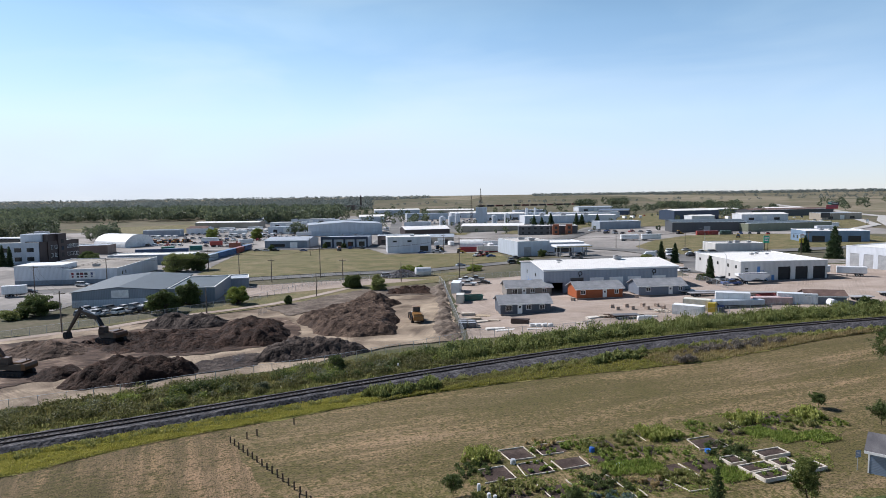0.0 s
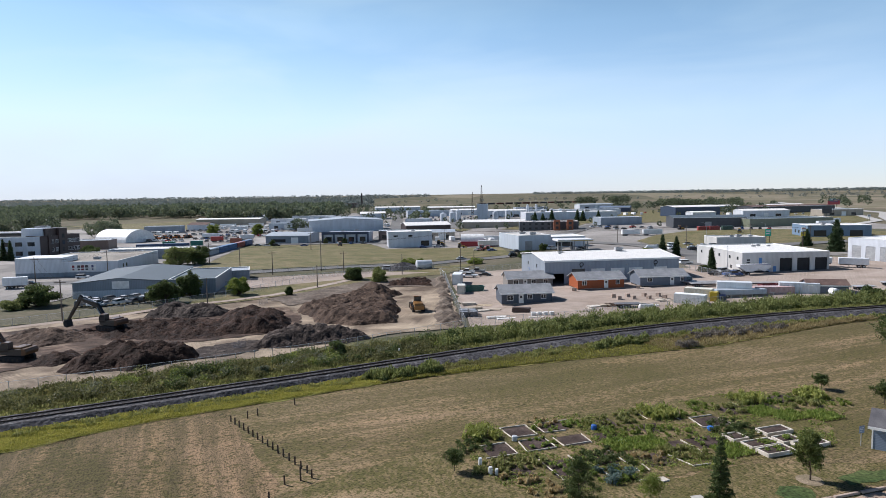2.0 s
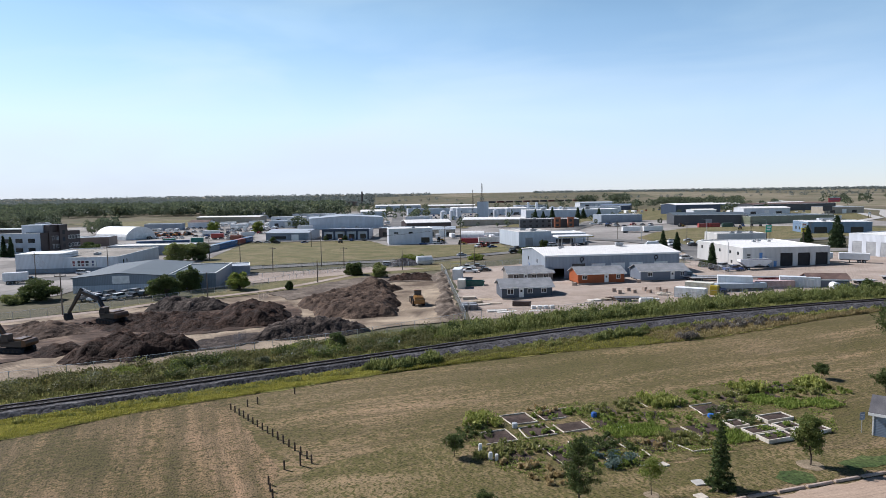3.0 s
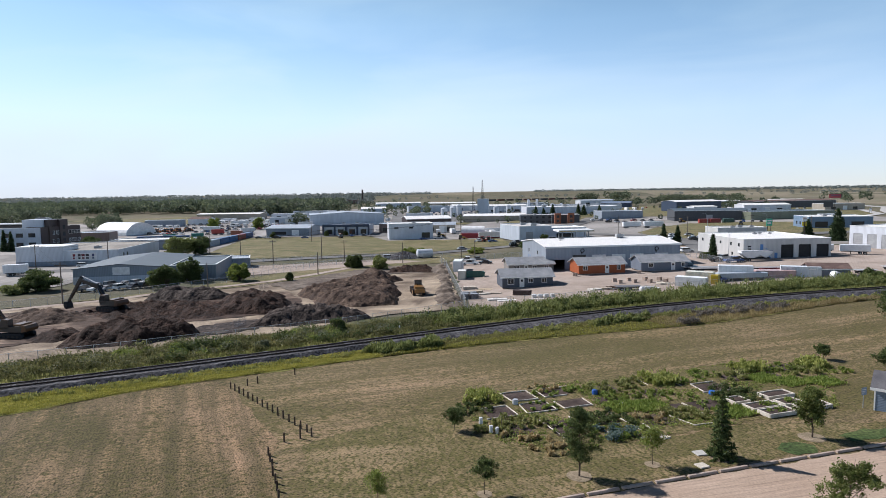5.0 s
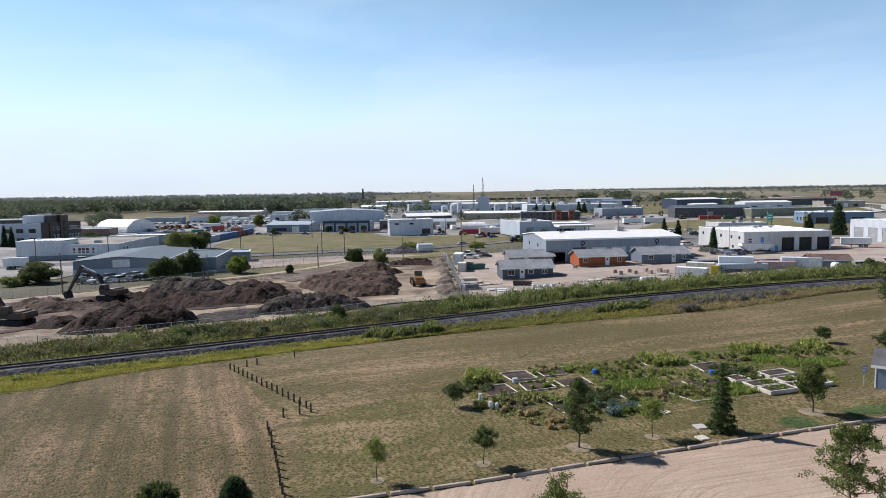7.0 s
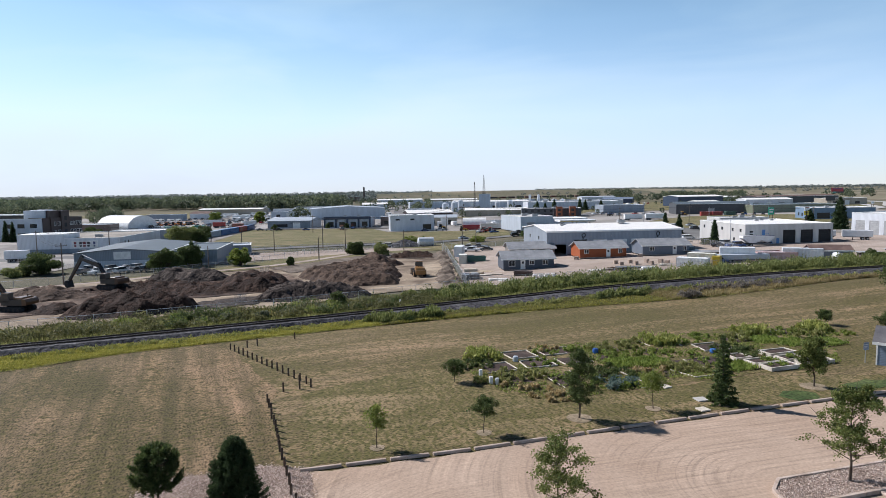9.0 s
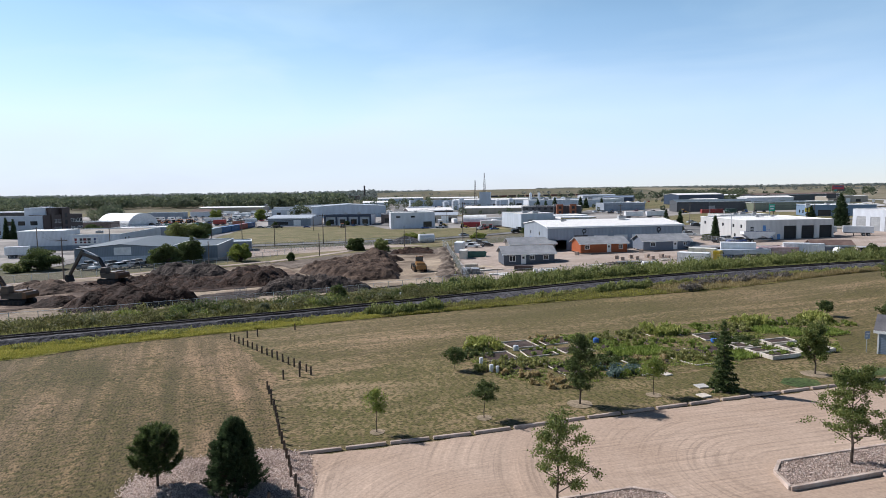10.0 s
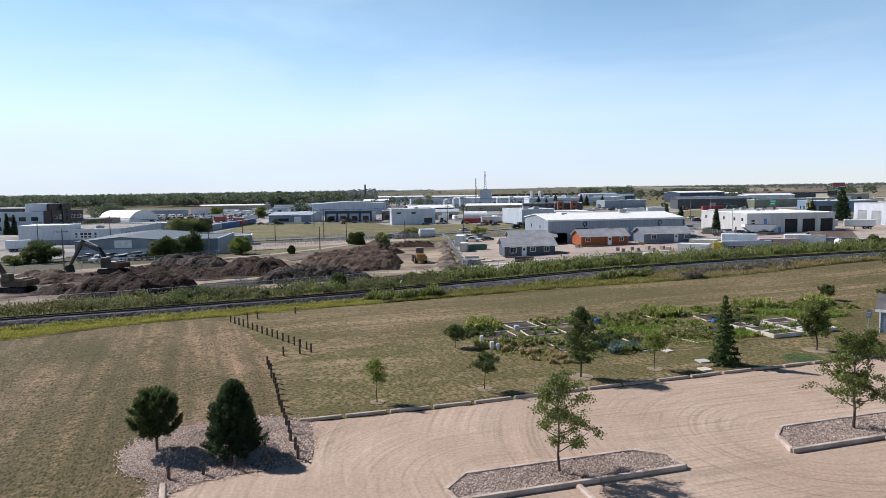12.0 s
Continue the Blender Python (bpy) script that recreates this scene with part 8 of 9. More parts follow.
for x, y, tn in ((101, 158, 5), (112, 164, -6)):
    flatbed(x, y, tn, 5.5, (0.35, 0.34, 0.33), "small utility trailer parked on dirt")


def hopper_trailer(x, y, turn, length, label, c=(0.74, 0.75, 0.76)):
    t = thing("grain_trailer", place(x, y, turn, 0.07), label, "trailer", "parked trailers")
    part("hopper_body", prismed([(0, 3.3), (length, 3.3), (length, 2.6), (length * 0.8, 1.2), (length * 0.6, 2.0), (length * 0.42, 1.2), (length * 0.2, 1.2), (0, 2.6)], -1.25, 1.25), paint(c), t)
    part("chassis", boxed(0.3, -0.5, 0.9, length - 0.3, 0.5, 1.2), M["black"], t)
    for wx in (1.2, 2.5):
        for s in (-1, 1):
            wheel(t, wx, s * 1.05, 0.5, 0.35, (0.4, 0.4, 0.4))
    part("tarp_roll", rodded((0, -1.2, 3.35), (length, -1.2, 3.35), 0.09, 0.09, 8), paint((0.1, 0.12, 0.2)), t)


hopper_trailer(86.5, 188.5, 2, 9.5, "white hopper grain trailer in front of the workshop")
trailer(124.6, 206.0, 152, 6.4, (0.72, 0.73, 0.74), "white grain trailer beside the workshop", 1.9)
trailer(132.6, 200.2, 152, 8.2, (0.74, 0.75, 0.76), "white grain trailer with a dark rear", 2.0)
car(118.8, 207, 80, "van", "blue")
for x, y, tn, k_, c in ((82.5, 219, 10, "suv", "white"), (87.5, 191.5, 5, "sedan", "grey"), (85.0, 195, 30, "suv", "silver"), (80.5, 190, 20, "sedan", "black"), (84, 186.5, 4, "pickup", "blue"), (97.9, 273, 10, "pickup", "white"), (104, 268.5, 20, "suv", "black"),
                       (107, 277, 15, "sedan", "white"), (113, 281, 15, "pickup", "silver"), (87.6, 272.5, 170, "van", "white"), (103, 290, 10, "suv", "white"), (112, 295, 12, "sedan", "silver"), (119, 283, 10, "suv", "grey"), (150, 219, 100, "sedan", "red"),
                       (95, 286, 20, "sedan", "white"), (100, 281, 15, "pickup", "grey")):
    car(x, y, tn, k_, c)
kinds = ("sedan", "suv", "pickup", "sedan", "suv")
hues = ("white", "silver", "black", "grey", "white", "silver", "white", "grey", "red", "black", "blue")
ck = 0
for x, y in ((-86.5, 152.6), (-83.1, 152.4), (-81.1, 153.4), (-78.6, 154.7), (-76.0, 156.0), (-73.6, 157.3), (-88.3, 157.4), (-86.1, 158.0), (-83.4, 159.6), (-80.6, 160.9), (-78.2, 162.2), (-75.6, 163.0)):
    ck += 1
    car(x, y, 70 + (ck * 7) % 9, kinds[ck % 5], hues[(ck * 3) % 8])


def car_row(x0, y0, x1, y1, n, turn, seed):
    r = random.Random(seed)
    for i in range(n):
        f = i / max(1, n - 1)
        if r.random() < 0.88:
            car(x0 + (x1 - x0) * f + r.uniform(-0.3, 0.3), y0 + (y1 - y0) * f + r.uniform(-0.3, 0.3), turn + r.uniform(-4, 4), r.choice(kinds), r.choice(hues))


car_row(-95, 328, -70, 324, 6, 5, 1)
car_row(-66, 333, -42, 333.5, 5, 90, 2)
car_row(-195, 398, -170, 404, 8, 80, 3)
car_row(-190, 408, -165, 415, 8, 80, 4)
car_row(-172, 430, -140, 440, 8, 75, 5)
car_row(-150, 388, -122, 384, 8, 90, 6)
car_row(-165, 455, -125, 445, 10, 85, 7)
car_row(-135, 366, -106, 356, 7, 85, 8)
car_row(-200, 480, -150, 470, 11, 85, 9)
car_row(104, 452, 138, 430, 8, 40, 10)
car_row(108, 424, 132, 412, 6, 30, 11)
car_row(170, 404, 200, 396, 7, 70, 12)
car_row(196, 470, 262, 502, 12, 80, 13)
car_row(230, 520, 320, 545, 14, 80, 14)
car_row(-30, 590, 20, 600, 12, 85, 15)
car_row(-30, 604, 20, 614, 12, 85, 16)
car_row(-150, 412, -88, 404, 16, 85, 21)
car_row(-146, 424, -84, 416, 16, 85, 22)
car_row(-152, 440, -96, 432, 14, 80, 23)
car_row(-140, 474, -100, 466, 12, 85, 24)
car_row(-104, 498, -84, 492, 7, 80, 25)
car_row(-176, 376, -152, 372, 7, 85, 26)
car_row(20, 640, 80, 650, 14, 85, 27)
car_row(-10, 660, 60, 668, 14, 85, 28)
car_row(60, 560, 110, 585, 12, 60, 29)
car_row(205, 700, 270, 740, 12, 80, 30)
car_row(26, 340, 40, 325, 4, 30, 17)
car_row(-10, 303, -3, 305, 2, 10, 18)
car_row(220, 618, 300, 650, 12, 70, 19)
car_row(-128, 184, -124, 192, 3, 10, 20)
car_row(250, 590, 340, 610, 12, 70, 21)
for x, y, tn, ln, c, lab in ((-131, 362, 10, 8, (0.4, 0.05, 0.04), "red box truck trailer on the lot"), (-148, 395, 0, 12, (0.72, 0.73, 0.74), "white box semi-trailer parked on gravel"), (-118, 372, 40, 10, (0.7, 0.7, 0.7), "white box semi-trailer parked on gravel"), (-155, 470, 5, 14, (0.7, 0.71, 0.72), "white box semi-trailer parked on gravel"),
                             (-180, 520, 4, 14, (0.7, 0.71, 0.72), "white box semi-trailer parked on gravel"), (-160, 530, 4, 14, (0.7, 0.71, 0.72), "white box semi-trailer parked on gravel"), (99.6, 360.0, 4, 11, (0.74, 0.75, 0.76), "white box semi-trailer beside the street"), (111.5, 360.6, 2, 11.5, (0.74, 0.75, 0.76), "white box semi-trailer beside the street"),
                             (16, 300, 4, 12, (0.62, 0.6, 0.58), "pale box semi-trailer behind the shelter"), (20, 330, 10, 10, (0.7, 0.7, 0.7), "white box semi-trailer parked on gravel"), (240, 414, 12, 14, (0.6, 0.62, 0.65), "pale box semi-trailer by the fence"), (-127, 184, 24, 7, (0.74, 0.75, 0.76), "white box semi-trailer parked on gravel"),
                             (262, 445, 15, 14, (0.72, 0.73, 0.74), "white box semi-trailer by the highway"), (-100, 440, 10, 12, (0.72, 0.73, 0.74), "white box semi-trailer parked on gravel")):
    trailer(x, y, tn, ln, c, lab)
for i, c in enumerate(((0.03, 0.08, 0.2), (0.28, 0.05, 0.03), (0.04, 0.12, 0.28), (0.04, 0.12, 0.28), (0.3, 0.35, 0.4), (0.04, 0.16, 0.14))):
    container(-103.2 - 0.1 * i, 268 + 12.6 * (5 - i), 90, 12.2, c, "weathered steel container in a long row", 2.6, 2.44, "shipping_container", "container row")
for x, y, tn, ln, c in ((-152, 318, 12, 12.2, (0.03, 0.07, 0.16)), (-140, 321, 12, 12.2, (0.03, 0.07, 0.16)), (-146, 334, 12, 6.1, (0.03, 0.16, 0.1)), (-133, 338, 12, 6.1, (0.04, 0.2, 0.16)), (157, 398, 0, 6.1, (0.35, 0.06, 0.05)), (164, 398, 0, 6.1, (0.3, 0.05, 0.05)), (172, 398, 0, 6.1, (0.05, 0.1, 0.08)),
                        (-118, 356, 0, 6.1, (0.3, 0.1, 0.06)), (20, 303, 6, 6.1, (0.35, 0.05, 0.05))):
    container(x, y, tn, ln, c, "weathered steel container on the lot")

CAMPER = None
MACHINE = {}


def camper(x, y, turn, size=1.0):
    """A white travel trailer with a rounded roof, a dark window band and two wheels."""
    global CAMPER
    if CAMPER is None:
        CAMPER = thing("camper", place(x, y, turn, 0.1), "white travel trailer with a dark window band", "camper", "campers on the lots")
        bm = prismed([(0, 0.5), (7.0, 0.5), (7.4, 1.2), (7.1, 2.7), (6.4, 3.0), (0.3, 3.0), (0, 2.7)], -1.2, 1.2)
        bmesh.ops.bevel(bm, geom=bm.edges[:], offset=0.06, segments=1, affect="EDGES")
        part("body", bm, M["white"], CAMPER)
        part("window", boxed(1.0, -1.24, 1.6, 5.6, -1.2, 2.3), M["glass"], CAMPER)
        for s_ in (-1.05, 1.05):
            part("wheel", rodded((3.2, s_ - 0.12, 0.35), (3.2, s_ + 0.12, 0.35), 0.35, 0.35, 10), M["black"], CAMPER)
        return CAMPER
    return copy_thing(CAMPER, place(x, y, turn, 0.1) @ Matrix.Diagonal((size, 1, 1, 1)))


def machine(x, y, turn, hue):
    """A small wheeled building machine: hood, cab frame, roof, tyres and a front bucket."""
    if hue in MACHINE:
        return copy_thing(MACHINE[hue], place(x, y, turn, 0.1))
    c = {"orange": (0.5, 0.14, 0.02), "yellow": (0.5, 0.3, 0.03), "red": (0.35, 0.03, 0.02)}[hue]
    e = thing("tractor", place(x, y, turn, 0.1), hue + " compact loader tractor standing on the lot", "tractor", "machines on the lots")
    part("hood", prismed([(0.2, 0.7), (2.0, 0.7), (2.0, 1.4), (0.2, 1.6)], -0.5, 0.5), paint(c), e)
    part("cab", prismed([(-1.4, 0.8), (0.2, 0.8), (0.1, 2.5), (-1.3, 2.5)], -0.7, 0.7), M["glass"], e, "dark glazed cab")
    part("cab_roof", boxed(-1.5, -0.8, 2.5, 0.3, 0.8, 2.65, bevel=0.03), paint(c), e)
    part("bucket", prismed([(2.4, 0.2), (3.2, 0.2), (3.1, 0.4), (2.7, 0.9), (2.4, 0.9)], -1.0, 1.0), paint(c), e)
    for wx, r in ((-0.9, 0.75), (1.5, 0.5)):
        for s_ in (-0.85, 0.85):
            part("wheel", rodded((wx, s_ - 0.2, r), (wx, s_ + 0.2, r), r, r, 12), M["black"], e)
    MACHINE[hue] = e
    return e


crng = random.Random(44)
for x0, y0, x1, y1, n in ((-176, 500, -120, 492, 11), (-168, 512, -112, 506, 11), (-150, 448, -118, 440, 6), (-205, 440, -180, 432, 5), (40, 660, 96, 676, 8), (268, 600, 330, 622, 9), (-60, 500, -44, 498, 3), (-4, 338, 14, 342, 3), (16, 322, 24, 322, 2), (150, 640, 200, 650, 7)):
    for i in range(n):
        f = i / max(1, n - 1)
        camper(x0 + (x1 - x0) * f + crng.uniform(-1, 1), y0 + (y1 - y0) * f + crng.uniform(-1, 1), crng.choice((80, 95, 15, 88)) + crng.uniform(-6, 6), crng.uniform(0.8, 1.25))
for i in range(14):
    machine(-181 + 1.7 * i + crng.uniform(-0.8, 0.8), 396 + 0.6 * i + crng.uniform(-4, 4), crng.uniform(0, 360), ("orange", "orange", "yellow")[i % 3])
for x, y, hue in ((16.5, 286, "red"), (19.0, 283, "red"), (8, 300, "yellow"), (-2, 322, "yellow"), (-52, 322, "orange"), (150, 408, "yellow"), (171, 372, "yellow"), (-122, 422, "red"), (-112, 430, "red"), (-128, 436, "yellow")):
    machine(x, y, crng.uniform(0, 360), hue)
for x, y, tn, k_, c in ((-18.9, 216.8, 15, "suv", "silver"), (6.7, 246.6, 30, "sedan", "silver"), (27.6, 254, 20, "suv", "black"), (7.6, 194, 175, "pickup", "white"), (12.4, 196.5, 172, "sedan", "black"), (-67, 209, 20, "van", "grey"), (-116, 205.6, 8, "suv", "white"), (15, 283, 60, "pickup", "white"), (21, 280, 15, "sedan", "blue"),
                        (30, 268, 20, "pickup", "black"), (48, 283, 10, "suv", "white"), (60, 282, 15, "sedan", "black"), (56, 268, 8, "pickup", "grey")):
    car(x, y, tn, k_, c)

# ---- special structures ----
def quonset():
    q = thing("storage_shelter", place(8, 306, -4), "arched white fabric shelter on red containers", "shelter")
    for y_ in (0.0, 8.0):
        part("base_container", boxed(0, y_, 0.05, 11, y_ + 2.4, 2.5, bevel=0.04), paint((0.3, 0.02, 0.03)), q, "red container base")
    n = 14
    arc = [(1.2 + 8.0 * (0.5 - 0.5 * math.cos(math.pi * i / n)), 2.5 + 3.2 * math.sin(math.pi * i / n)) for i in range(n + 1)]
    inner = [(1.3 + 7.8 * (0.5 - 0.5 * math.cos(math.pi * i / n)), 2.5 + 3.1 * math.sin(math.pi * i / n)) for i in range(n + 1)]
    bm = prismed(arc + inner[::-1], 0, 11)
    bmesh.ops.transform(bm, matrix=Matrix(((0, 1, 0, 0), (1, 0, 0, 0), (0, 0, 1, 0), (0, 0, 0, 1))), verts=bm.verts)
    bmesh.ops.recalc_face_normals(bm, faces=bm.faces)
    part("cover", bm, M["white"], q, "white fabric arch")


quonset()


def mast(x, y, z, h, label):
    m_ = thing("lattice_mast", place(x, y, 20, z), label, "mast")
    w = 0.7
    legs = [(w, 0), (-w * 0.5, w * 0.87), (-w * 0.5, -w * 0.87)]
    for a, b in legs:
        part("leg", rodded((a * 2, b * 2, 0), (a * 0.4, b * 0.4, h), 0.12, 0.07, 6), M["steel"], m_)
    for i in range(8):
        z0 = h * i / 8
        s0, s1 = 2 - 1.6 * i / 8, 2 - 1.6 * (i + 1) / 8
        for k in range(3):
            a, b = legs[k], legs[(k + 1) % 3]
            part("brace", rodded((a[0] * s0, a[1] * s0, z0), (b[0] * s1, b[1] * s1, z0 + h / 8), 0.06, 0.06, 5), M["steel"], m_)


mast(34.3, 577, 15.0, 17, "lattice steel mast on the process tower")
mast(25.5, 565, 0, 26, "tall lattice steel elevator leg beside the tower")
for i, (x, y, r, h) in enumerate(((8, 568, 3, 8), (0, 575, 3, 7), (14, 600, 2.5, 9), (80, 612, 1.2, 13), (88, 612, 1.2, 13), (96, 618, 2.5, 8), (60, 600, 2.5, 8), (104, 620, 2.5, 8), (112, 618, 2.5, 8), (48, 596, 2.5, 7))):
    t = thing("storage_silo", place(x, y), "pale round steel process silo", "silo", "plant silos")
    part("shell", rodded((0, 0, 0), (0, 0, h), r, r, 18), M["sid_white"], t)
    part("cone_top", rodded((0, 0, h), (0, 0, h + r * 0.5), r, 0.2, 18), M["roof_grey"], t)


def fuel_canopy():
    c = thing("fuel_canopy", place(48.7, 274, 6), "flat fuel station canopy with pumps beneath", "canopy")
    part("canopy_roof", boxed(0, 0, 4.2, 15.5, 9, 5.0, bevel=0.05), M["white"], c)
    part("fascia_stripe", boxed(-0.02, -0.03, 4.35, 15.52, -0.005, 4.6), paint((0.5, 0.33, 0.05)), c, "amber stripe")
    for x in (2, 7.7, 13.5):
        for y in (1.8, 7.2):
            part("column", boxed(x - 0.2, y - 0.2, 0, x + 0.2, y + 0.2, 4.2), M["grey"], c)
        part("pump", boxed(x - 0.4, 4.2, 0, x + 0.4, 4.9, 1.8, bevel=0.05), paint((0.1, 0.1, 0.12)), c)


fuel_canopy()


def roof_unit(x, y, z, s, turn=5):
    u = thing("rooftop_unit", place(x, y, turn, z), "grey metal ventilation unit on a roof", "ventilation unit", "rooftop units")
    part("housing", boxed(-s, -s * 0.7, 0, s, s * 0.7, s * 0.9, bevel=0.05), M["grey"], u)
    part("hood", boxed(s, -s * 0.4, s * 0.3, s * 1.4, s * 0.4, s * 0.8), M["galv"], u)
    part("fan_ring", rodded((0, 0, s * 0.9), (0, 0, s * 0.98), s * 0.45, s * 0.45, 14), M["dark"], u)


for x, y, z, s in ((34, 188, 7.5, 0.7), (52.5, 193.5, 7.7, 1.0), (33.5, 186, 7.4, 0.4), (103, 214, 6.2, 0.6), (105.5, 216, 6.2, 0.6), (108, 214, 6.2, 0.5), (130, 291, 3.75, 0.9), (134, 293, 3.75, 1.1), (139, 292, 3.75, 0.8), (-190, 305, 10.85, 2.5), (-200, 300, 8.45, 2.2),
                   (-55, 352, 5.65, 0.9), (-48, 355, 5.65, 0.9), (200, 340, 5.85, 1.0), (206, 342, 5.85, 0.8), (60, 428, 5.85, 1.0), (72, 428, 5.85, 1.0), (-15, 315, 7.45, 0.8), (40, 290, 6.4, 1.2), (36, 296, 6.4, 1.2), (90, 585, 6.85, 2), (110, 588, 6.85, 2), (130, 586, 6.85, 2), (-120, 222, 4.75, 1)):
    roof_unit(x, y, z, s)

# workshop details: outside stair and its lamps
def workshop_stair():
    s = thing("outside_stair", place(89.7, 193.0, 3), "blue steel stair up to the blue door", "stair")
    for i in range(9):
        part("step", boxed(7.9 - 0.2 * i, -1.1, 0.15 + 0.27 * i, 8.2 - 0.2 * i, -0.1, 0.19 + 0.27 * i), paint((0.08, 0.22, 0.5)), s)
    part("platform", boxed(5.1, -1.2, 2.5, 6.4, -0.05, 2.6), paint((0.08, 0.22, 0.5)), s)
    part("stringer", prismed([(6.3, 2.35), (6.3, 2.6), (8.3, 0.2), (8.3, 0.0)], -1.15, -1.08), paint((0.08, 0.22, 0.5)), s)
    for a, b in (((5.1, -1.2, 2.6), (5.1, -1.2, 3.6)), ((6.4, -1.2, 2.6), (6.4, -1.2, 3.6)), ((5.1, -1.2, 3.6), (6.4, -1.2, 3.6)), ((6.4, -1.2, 3.6), (8.3, -1.2, 1.2)), ((8.3, -1.2, 0.1), (8.3, -1.2, 1.2))):
        part("handrail", rodded(a, b, 0.03, 0.03, 6), paint((0.08, 0.22, 0.5)), s)
    return s


stair = workshop_stair()
copy_thing(stair, place(27.6, 175.4, 8) @ place(0, 24.5, -90) @ place(6.4, 0))


# signs
def board_sign(x, y, turn, w, h, z, c, label, posts=2, bars=2, bar_c=(0.7, 0.7, 0.7)):
    b = thing("sign_board", place(x, y, turn), label, "sign", "road signs")
    for i in range(posts):
        u = 0 if posts == 1 else (i - 0.5) * w * 0.6
        part("post", rodded((u, 0.1, 0), (u, 0.1, z + h * 0.5), 0.12 * max(1, h / 3), 0.12 * max(1, h / 3), 8), M["steel"], b)
    part("panel", boxed(-w / 2, -0.1, z, w / 2, 0.08, z + h, bevel=0.03), paint(c), b)
    for i in range(bars):
        part("text_bar", boxed(-w * 0.36, -0.125, z + h * (0.62 - 0.34 * i), w * (0.36 - 0.1 * i), -0.1, z + h * (0.8 - 0.34 * i)), paint(bar_c), b)


board_sign(132, 262, 10, 2.6, 2.9, 6.0, (0.02, 0.35, 0.22), "green highway direction sign on posts")
board_sign(152, 272, 10, 2.2, 1.6, 7.2, (0.75, 0.75, 0.72), "white roundel sign on a tall pole", 1, 1, (0.3, 0.02, 0.02))
board_sign(152, 272.3, 10, 2.2, 1.8, 5.0, (0.65, 0.5, 0.02), "yellow sign board on a tall pole", 1, 1, (0.1, 0.1, 0.1))
board_sign(287, 475, 10, 10, 2.8, 12.6, (0.35, 0.02, 0.04), "red and navy billboard on one tall post", 1, 1, (0.04, 0.05, 0.15))
board_sign(284, 478, 10, 8, 3.6, 6.0, (0.02, 0.022, 0.03), "black billboard on one tall post", 1, 0)
board_sign(420, 690, 10, 9, 3.5, 9, (0.03, 0.03, 0.035), "dark billboard on one tall post", 1, 1)
board_sign(470, 780, 10, 8, 3.4, 8, (0.03, 0.2, 0.2), "teal roadside billboard beside the highway", 1, 1)
board_sign(310, 470, 10, 2.5, 2.0, 3, (0.75, 0.75, 0.72), "white road sign beside the slip road", 2, 1, (0.1, 0.1, 0.1))
wl = thing("wall_sign", place(-119.4, 212.1, 6) @ Matrix.Diagonal((0.74, 1.0, 0.9, 1.0)), "white wall sign with dark red and black marks", "sign")
part("panel", boxed(-5.5, -0.2, 2.0, 5.5, -0.1, 4.6), M["white"], wl)
for u, w_, c in ((-4.6, 1.0, (0.2, 0.02, 0.03)), (-2.4, 1.2, (0.04, 0.03, 0.04)), (-0.9, 1.4, (0.15, 0.02, 0.03)), (0.9, 1.4, (0.04, 0.03, 0.04)), (3.6, 0.9, (0.04, 0.05, 0.15))):
    part("mark", boxed(u, -0.24, 3.3, u + w_, -0.2, 4.2), paint(c), wl)
    part("mark", boxed(u + 0.1, -0.24, 2.4, u + w_ * 0.9, -0.2, 3.0), paint(c), wl)
tw = thing("brick_tower", place(72, 420.4, -4), "brick-red stair tower of the long building", "tower", "brick towers")
part("wall", boxed(0, -0.8, 0, 4, 2, 6.9), paint((0.28, 0.1, 0.05), 0.8), tw)
for z in (1.2, 4.0):
    part("window", boxed(1.1, -0.86, z, 2.9, -0.8, z + 1.6), M["glass"], tw)
copy_thing(tw, place(80.5, 419.8, -4))
ch = thing("chimney", place(-151, 1199), "tall slim brick chimney of the power house", "chimney")
part("stack", rodded((0, 0, 0), (0, 0, 27), 2.2, 1.4, 14), M["sid_brown"], ch)
rc = 0
for i in range(14):
    b = solo("rail_car", boxed(0, -1.5, 1.0, 16, 1.5, 4.4, bevel=0.1), paint(((0.06, 0.04, 0.035), (0.05, 0.05, 0.055), (0.12, 0.04, 0.03))[i % 3], 0.8), place(70 + 18 * i, 1270 + 6 * i, 18.4, 0), "dark freight rail car far off", "rail car", "far freight train")
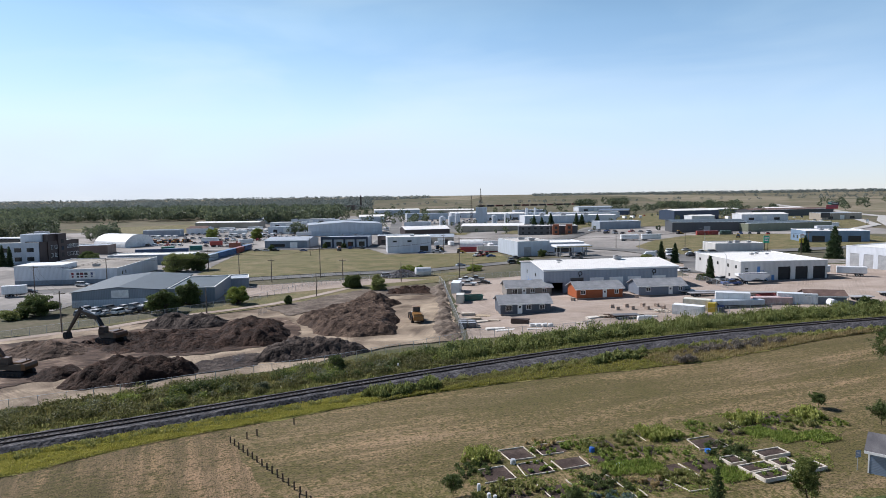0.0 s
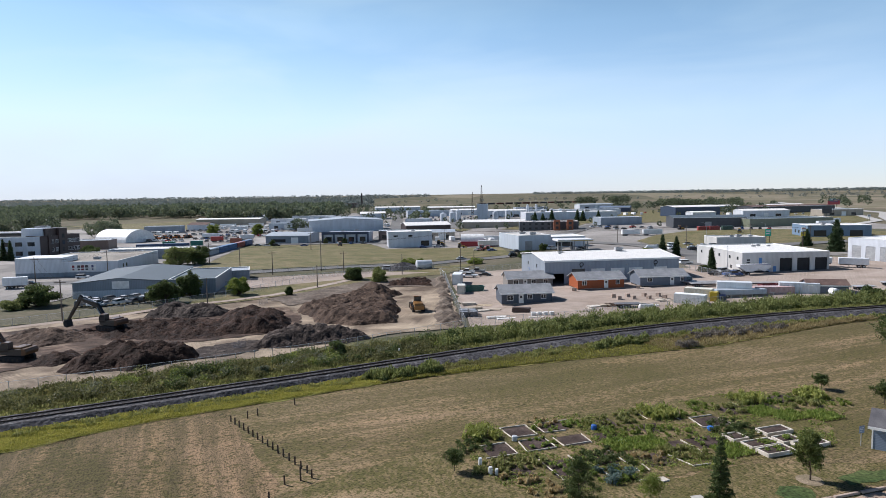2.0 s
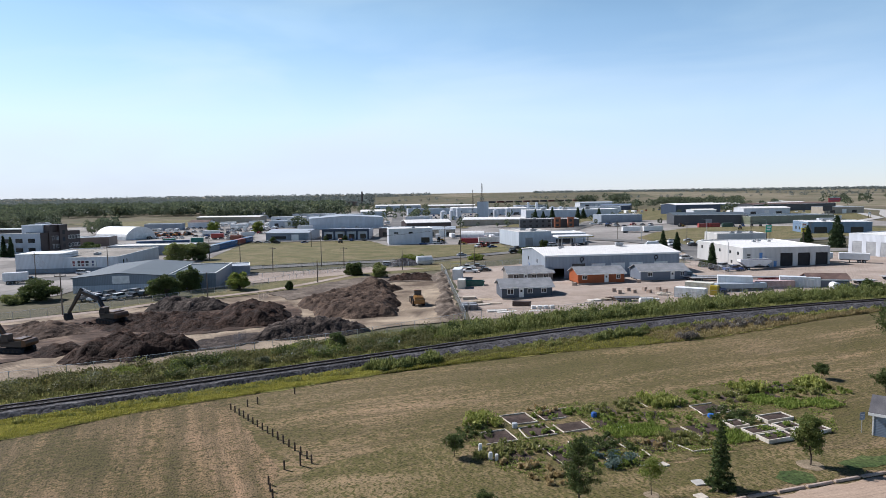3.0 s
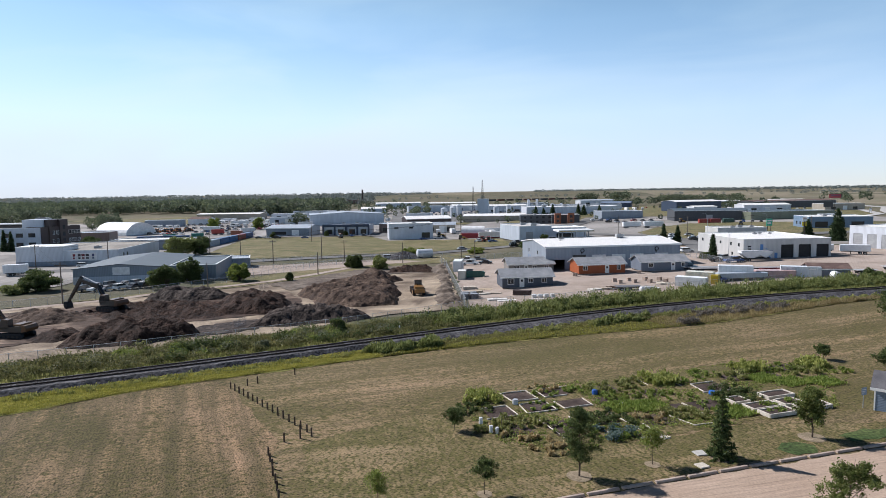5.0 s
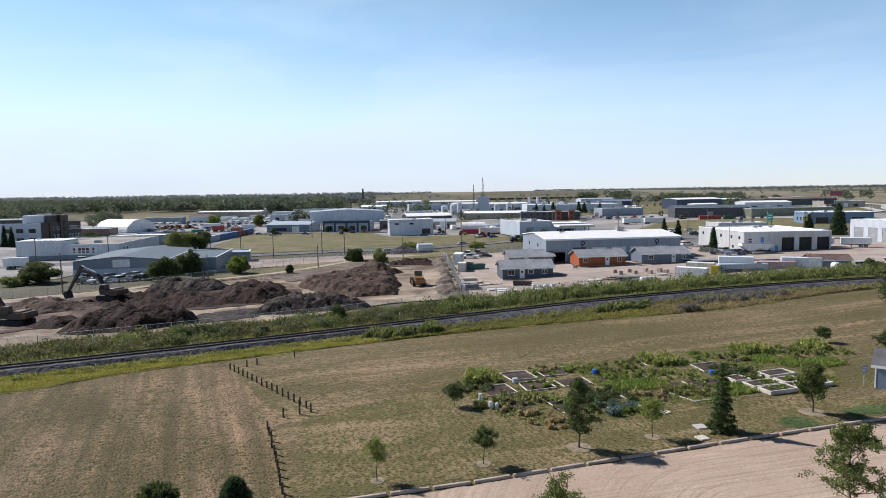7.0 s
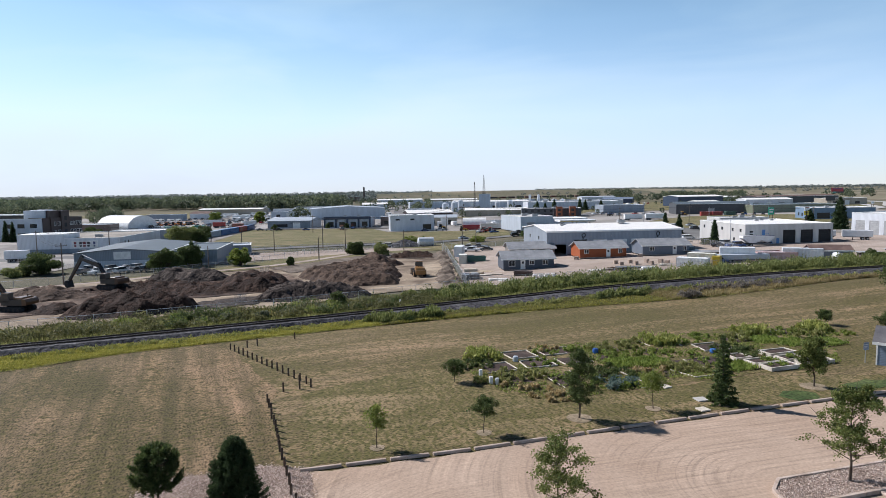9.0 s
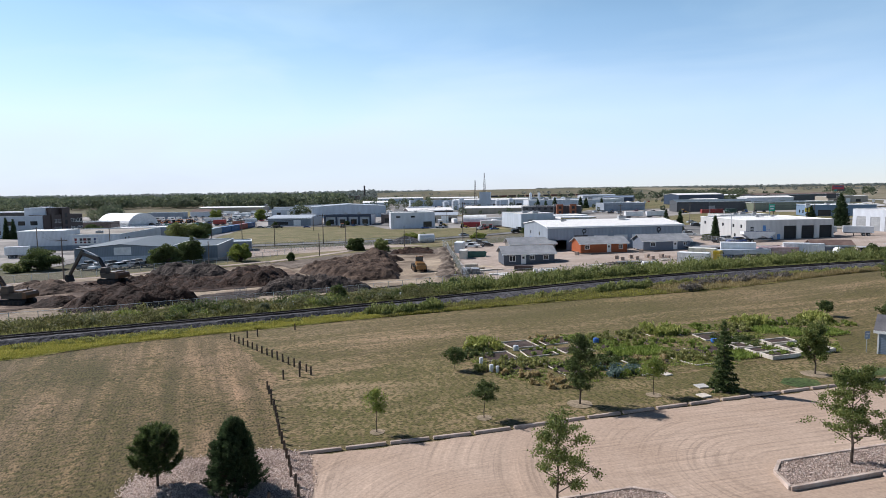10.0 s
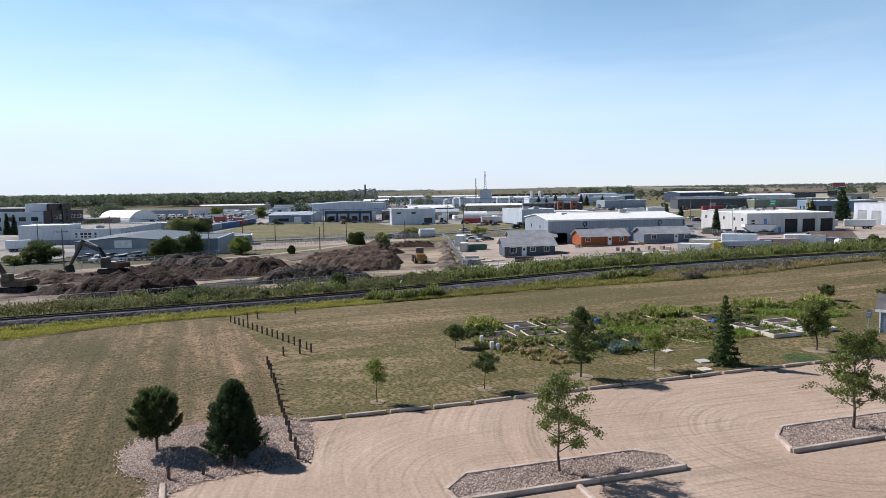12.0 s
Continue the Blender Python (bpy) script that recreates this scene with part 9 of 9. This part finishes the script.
for i, (x, y, w_, d, h, wl_, rf) in enumerate(((-150, 640, 40, 16, 5, "sid_white", "roof_white"), (-200, 660, 30, 16, 5, "sid_pale", "roof_grey"), (-110, 600, 34, 18, 5, "sid_pale", "roof_grey"), (10, 720, 40, 18, 6, "sid_white", "roof_white"), (60, 690, 50, 20, 6, "sid_pale", "roof_grey"),
                                               (-20, 820, 60, 20, 7, "sid_tan", "roof_white"), (90, 800, 40, 20, 6, "sid_grey", "roof_grey"), (-90, 860, 60, 24, 7, "sid_pale", "roof_white"), (150, 680, 36, 18, 6, "sid_white", "roof_grey"), (260, 560, 40, 20, 6, "sid_white", "roof_white"),
                                               (330, 560, 36, 18, 6, "sid_tan", "roof_grey"), (360, 720, 50, 20, 6, "sid_pale", "roof_white"), (-130, 480, 26, 14, 5, "sid_pale", "roof_grey"), (-10, 350, 16, 12, 4.5, "sid_tan", "roof_grey"), (-150, 560, 30, 14, 5, "sid_white", "roof_white"),
                                               (40, 640, 44, 18, 7, "sid_white", "roof_white"), (110, 650, 44, 16, 7, "sid_white", "roof_white"), (300, 720, 30, 16, 6, "sid_blue", "roof_white"), (-240, 700, 34, 16, 5, "sid_tan", "roof_grey"), (190, 900, 50, 20, 6, "sid_white", "roof_grey"))):
    building("far_warehouse", "plain metal warehouse among distant lots", (x, y), -6 + 5 * (i % 4), w_, d, h, "gable_x" if i % 2 else "flat", 1.2, wl_, rf, front=[("dark_window", w_ * 0.15, 1.0, w_ * 0.12, 2.2), ("roller_white", w_ * 0.45, 0.1, 4, 4), ("dark_window", w_ * 0.7, 1.0, w_ * 0.12, 2.2)], category="warehouse", group="distant warehouses")

# ---- the lie of the land: it falls away beyond the field, towards the north-west, fitted to the camera's view ----
FALL_Y = (50, 70, 80, 88, 100, 138, 220, 311, 450, 800, 1500)
FALL_Z = (0, 0.5, 1.3, 2.0, 2.4, 3.9, 4.3, 5.0, 5.0, 3.0, 0)
FALL_X = (-8, 10, 25, 57, 90, 130)
FALL_SHARE = (1, 0.85, 0.6, 0.4, 0.2, 0)
START_HEIGHT = 28.0


def fall(x, y):
    """Metres by which the land lies lower than the car park, for plan points in arrays."""
    share = np.interp(x / (1 + np.maximum(0.0, y - 200) / 200), FALL_X, FALL_SHARE)
    return np.interp(y, FALL_Y, FALL_Z) * share


def spread(p):
    """Scales plan points from the camera's start down onto the falling ground; first view unchanged."""
    k = 1 + fall(p[:, 0], p[:, 1]) / START_HEIGHT
    return np.stack([p[:, 0] * k, p[:, 1] * k, START_HEIGHT + (p[:, 2] - START_HEIGHT) * k], 1)


def spread_mesh(ob, m):
    me = ob.data
    co = np.empty(len(me.vertices) * 3, np.float32)
    me.vertices.foreach_get("co", co)
    mm = np.array(m)
    p = co.reshape(-1, 3).astype(float) @ mm[:3, :3].T + mm[:3, 3]
    if p[:, 1].max() < 50:
        return
    q = spread(p)
    inv = np.array(m.inverted())
    me.vertices.foreach_set("co", (q @ inv[:3, :3].T + inv[:3, 3]).astype(np.float32).ravel())
    me.update()


def cut_flat(ob, gain):
    """Cuts a level sheet along the lines where the slope changes."""
    bm = bmesh.new()
    bm.from_mesh(ob.data)
    x0, x1 = min(v.co.x for v in bm.verts), max(v.co.x for v in bm.verts)
    y0, y1 = min(v.co.y for v in bm.verts), max(v.co.y for v in bm.verts)
    lines = [((x, 0, 0), (1, 0, 0)) for x in range(-14, 134, 6) if x0 < x < x1 and y1 > 50]
    lines += [((0, y, 0), (0, 1, 0)) for y in sorted(set(FALL_Y) | set(range(58, 240, 8)) | set(range(250, 640, 30))) if y0 < y < y1 and x0 < 130]
    for co, no in lines:
        bmesh.ops.bisect_plane(bm, geom=bm.verts[:] + bm.edges[:] + bm.faces[:], dist=0.0001, plane_co=co, plane_no=no)
    for v in bm.verts:
        v.co.z += gain * v.co.z * min(1.0, max(0.0, (v.co.y - 72) / 12)) if v.co.z < 0.3 else 0.0
    bm.to_mesh(ob.data)
    bm.free()


# all but vehicles are enlarged as they move out, to keep their first-view size
TRUE_SIZE = ("car", "truck", "van", "vehicle", "trailer", "camper", "tractor")
for ob in list(scene.objects):
    if ob.parent is not None or ob.type not in ("MESH", "EMPTY", "CURVE", "FONT"):
        continue
    loose = ob.matrix_basis == Matrix()
    pile = "pile" in str(ob.get("category", ""))
    if ob.type == "MESH" and (loose or pile):
        if ob.get("kind", "") == "structure" and "ballast" not in ob.name:
            cut_flat(ob, 2.0)
        spread_mesh(ob, ob.matrix_basis)
    elif loose:
        for child in ob.children_recursive:
            if child.type == "MESH" and child.matrix_basis == Matrix():
                spread_mesh(child, Matrix())
            elif child.parent == ob:
                o = child.matrix_basis.translation
                k = 1 + float(fall(o.x, o.y)) / START_HEIGHT
                child.matrix_basis = Matrix.Translation((0, 0, START_HEIGHT)) @ Matrix.Scale(k, 4) @ Matrix.Translation((0, 0, -START_HEIGHT)) @ child.matrix_basis
    else:
        o = ob.matrix_basis.translation
        k = 1 + float(fall(o.x, o.y)) / START_HEIGHT
        if k > 1.0:
            size = 1.0 if any(w in ob.name for w in TRUE_SIZE) else k
            spot = Matrix.Translation((o.x * k, o.y * k, START_HEIGHT + (o.z - START_HEIGHT) * k))
            ob.matrix_basis = spot @ Matrix.Scale(size, 4) @ Matrix.Translation(-o) @ ob.matrix_basis
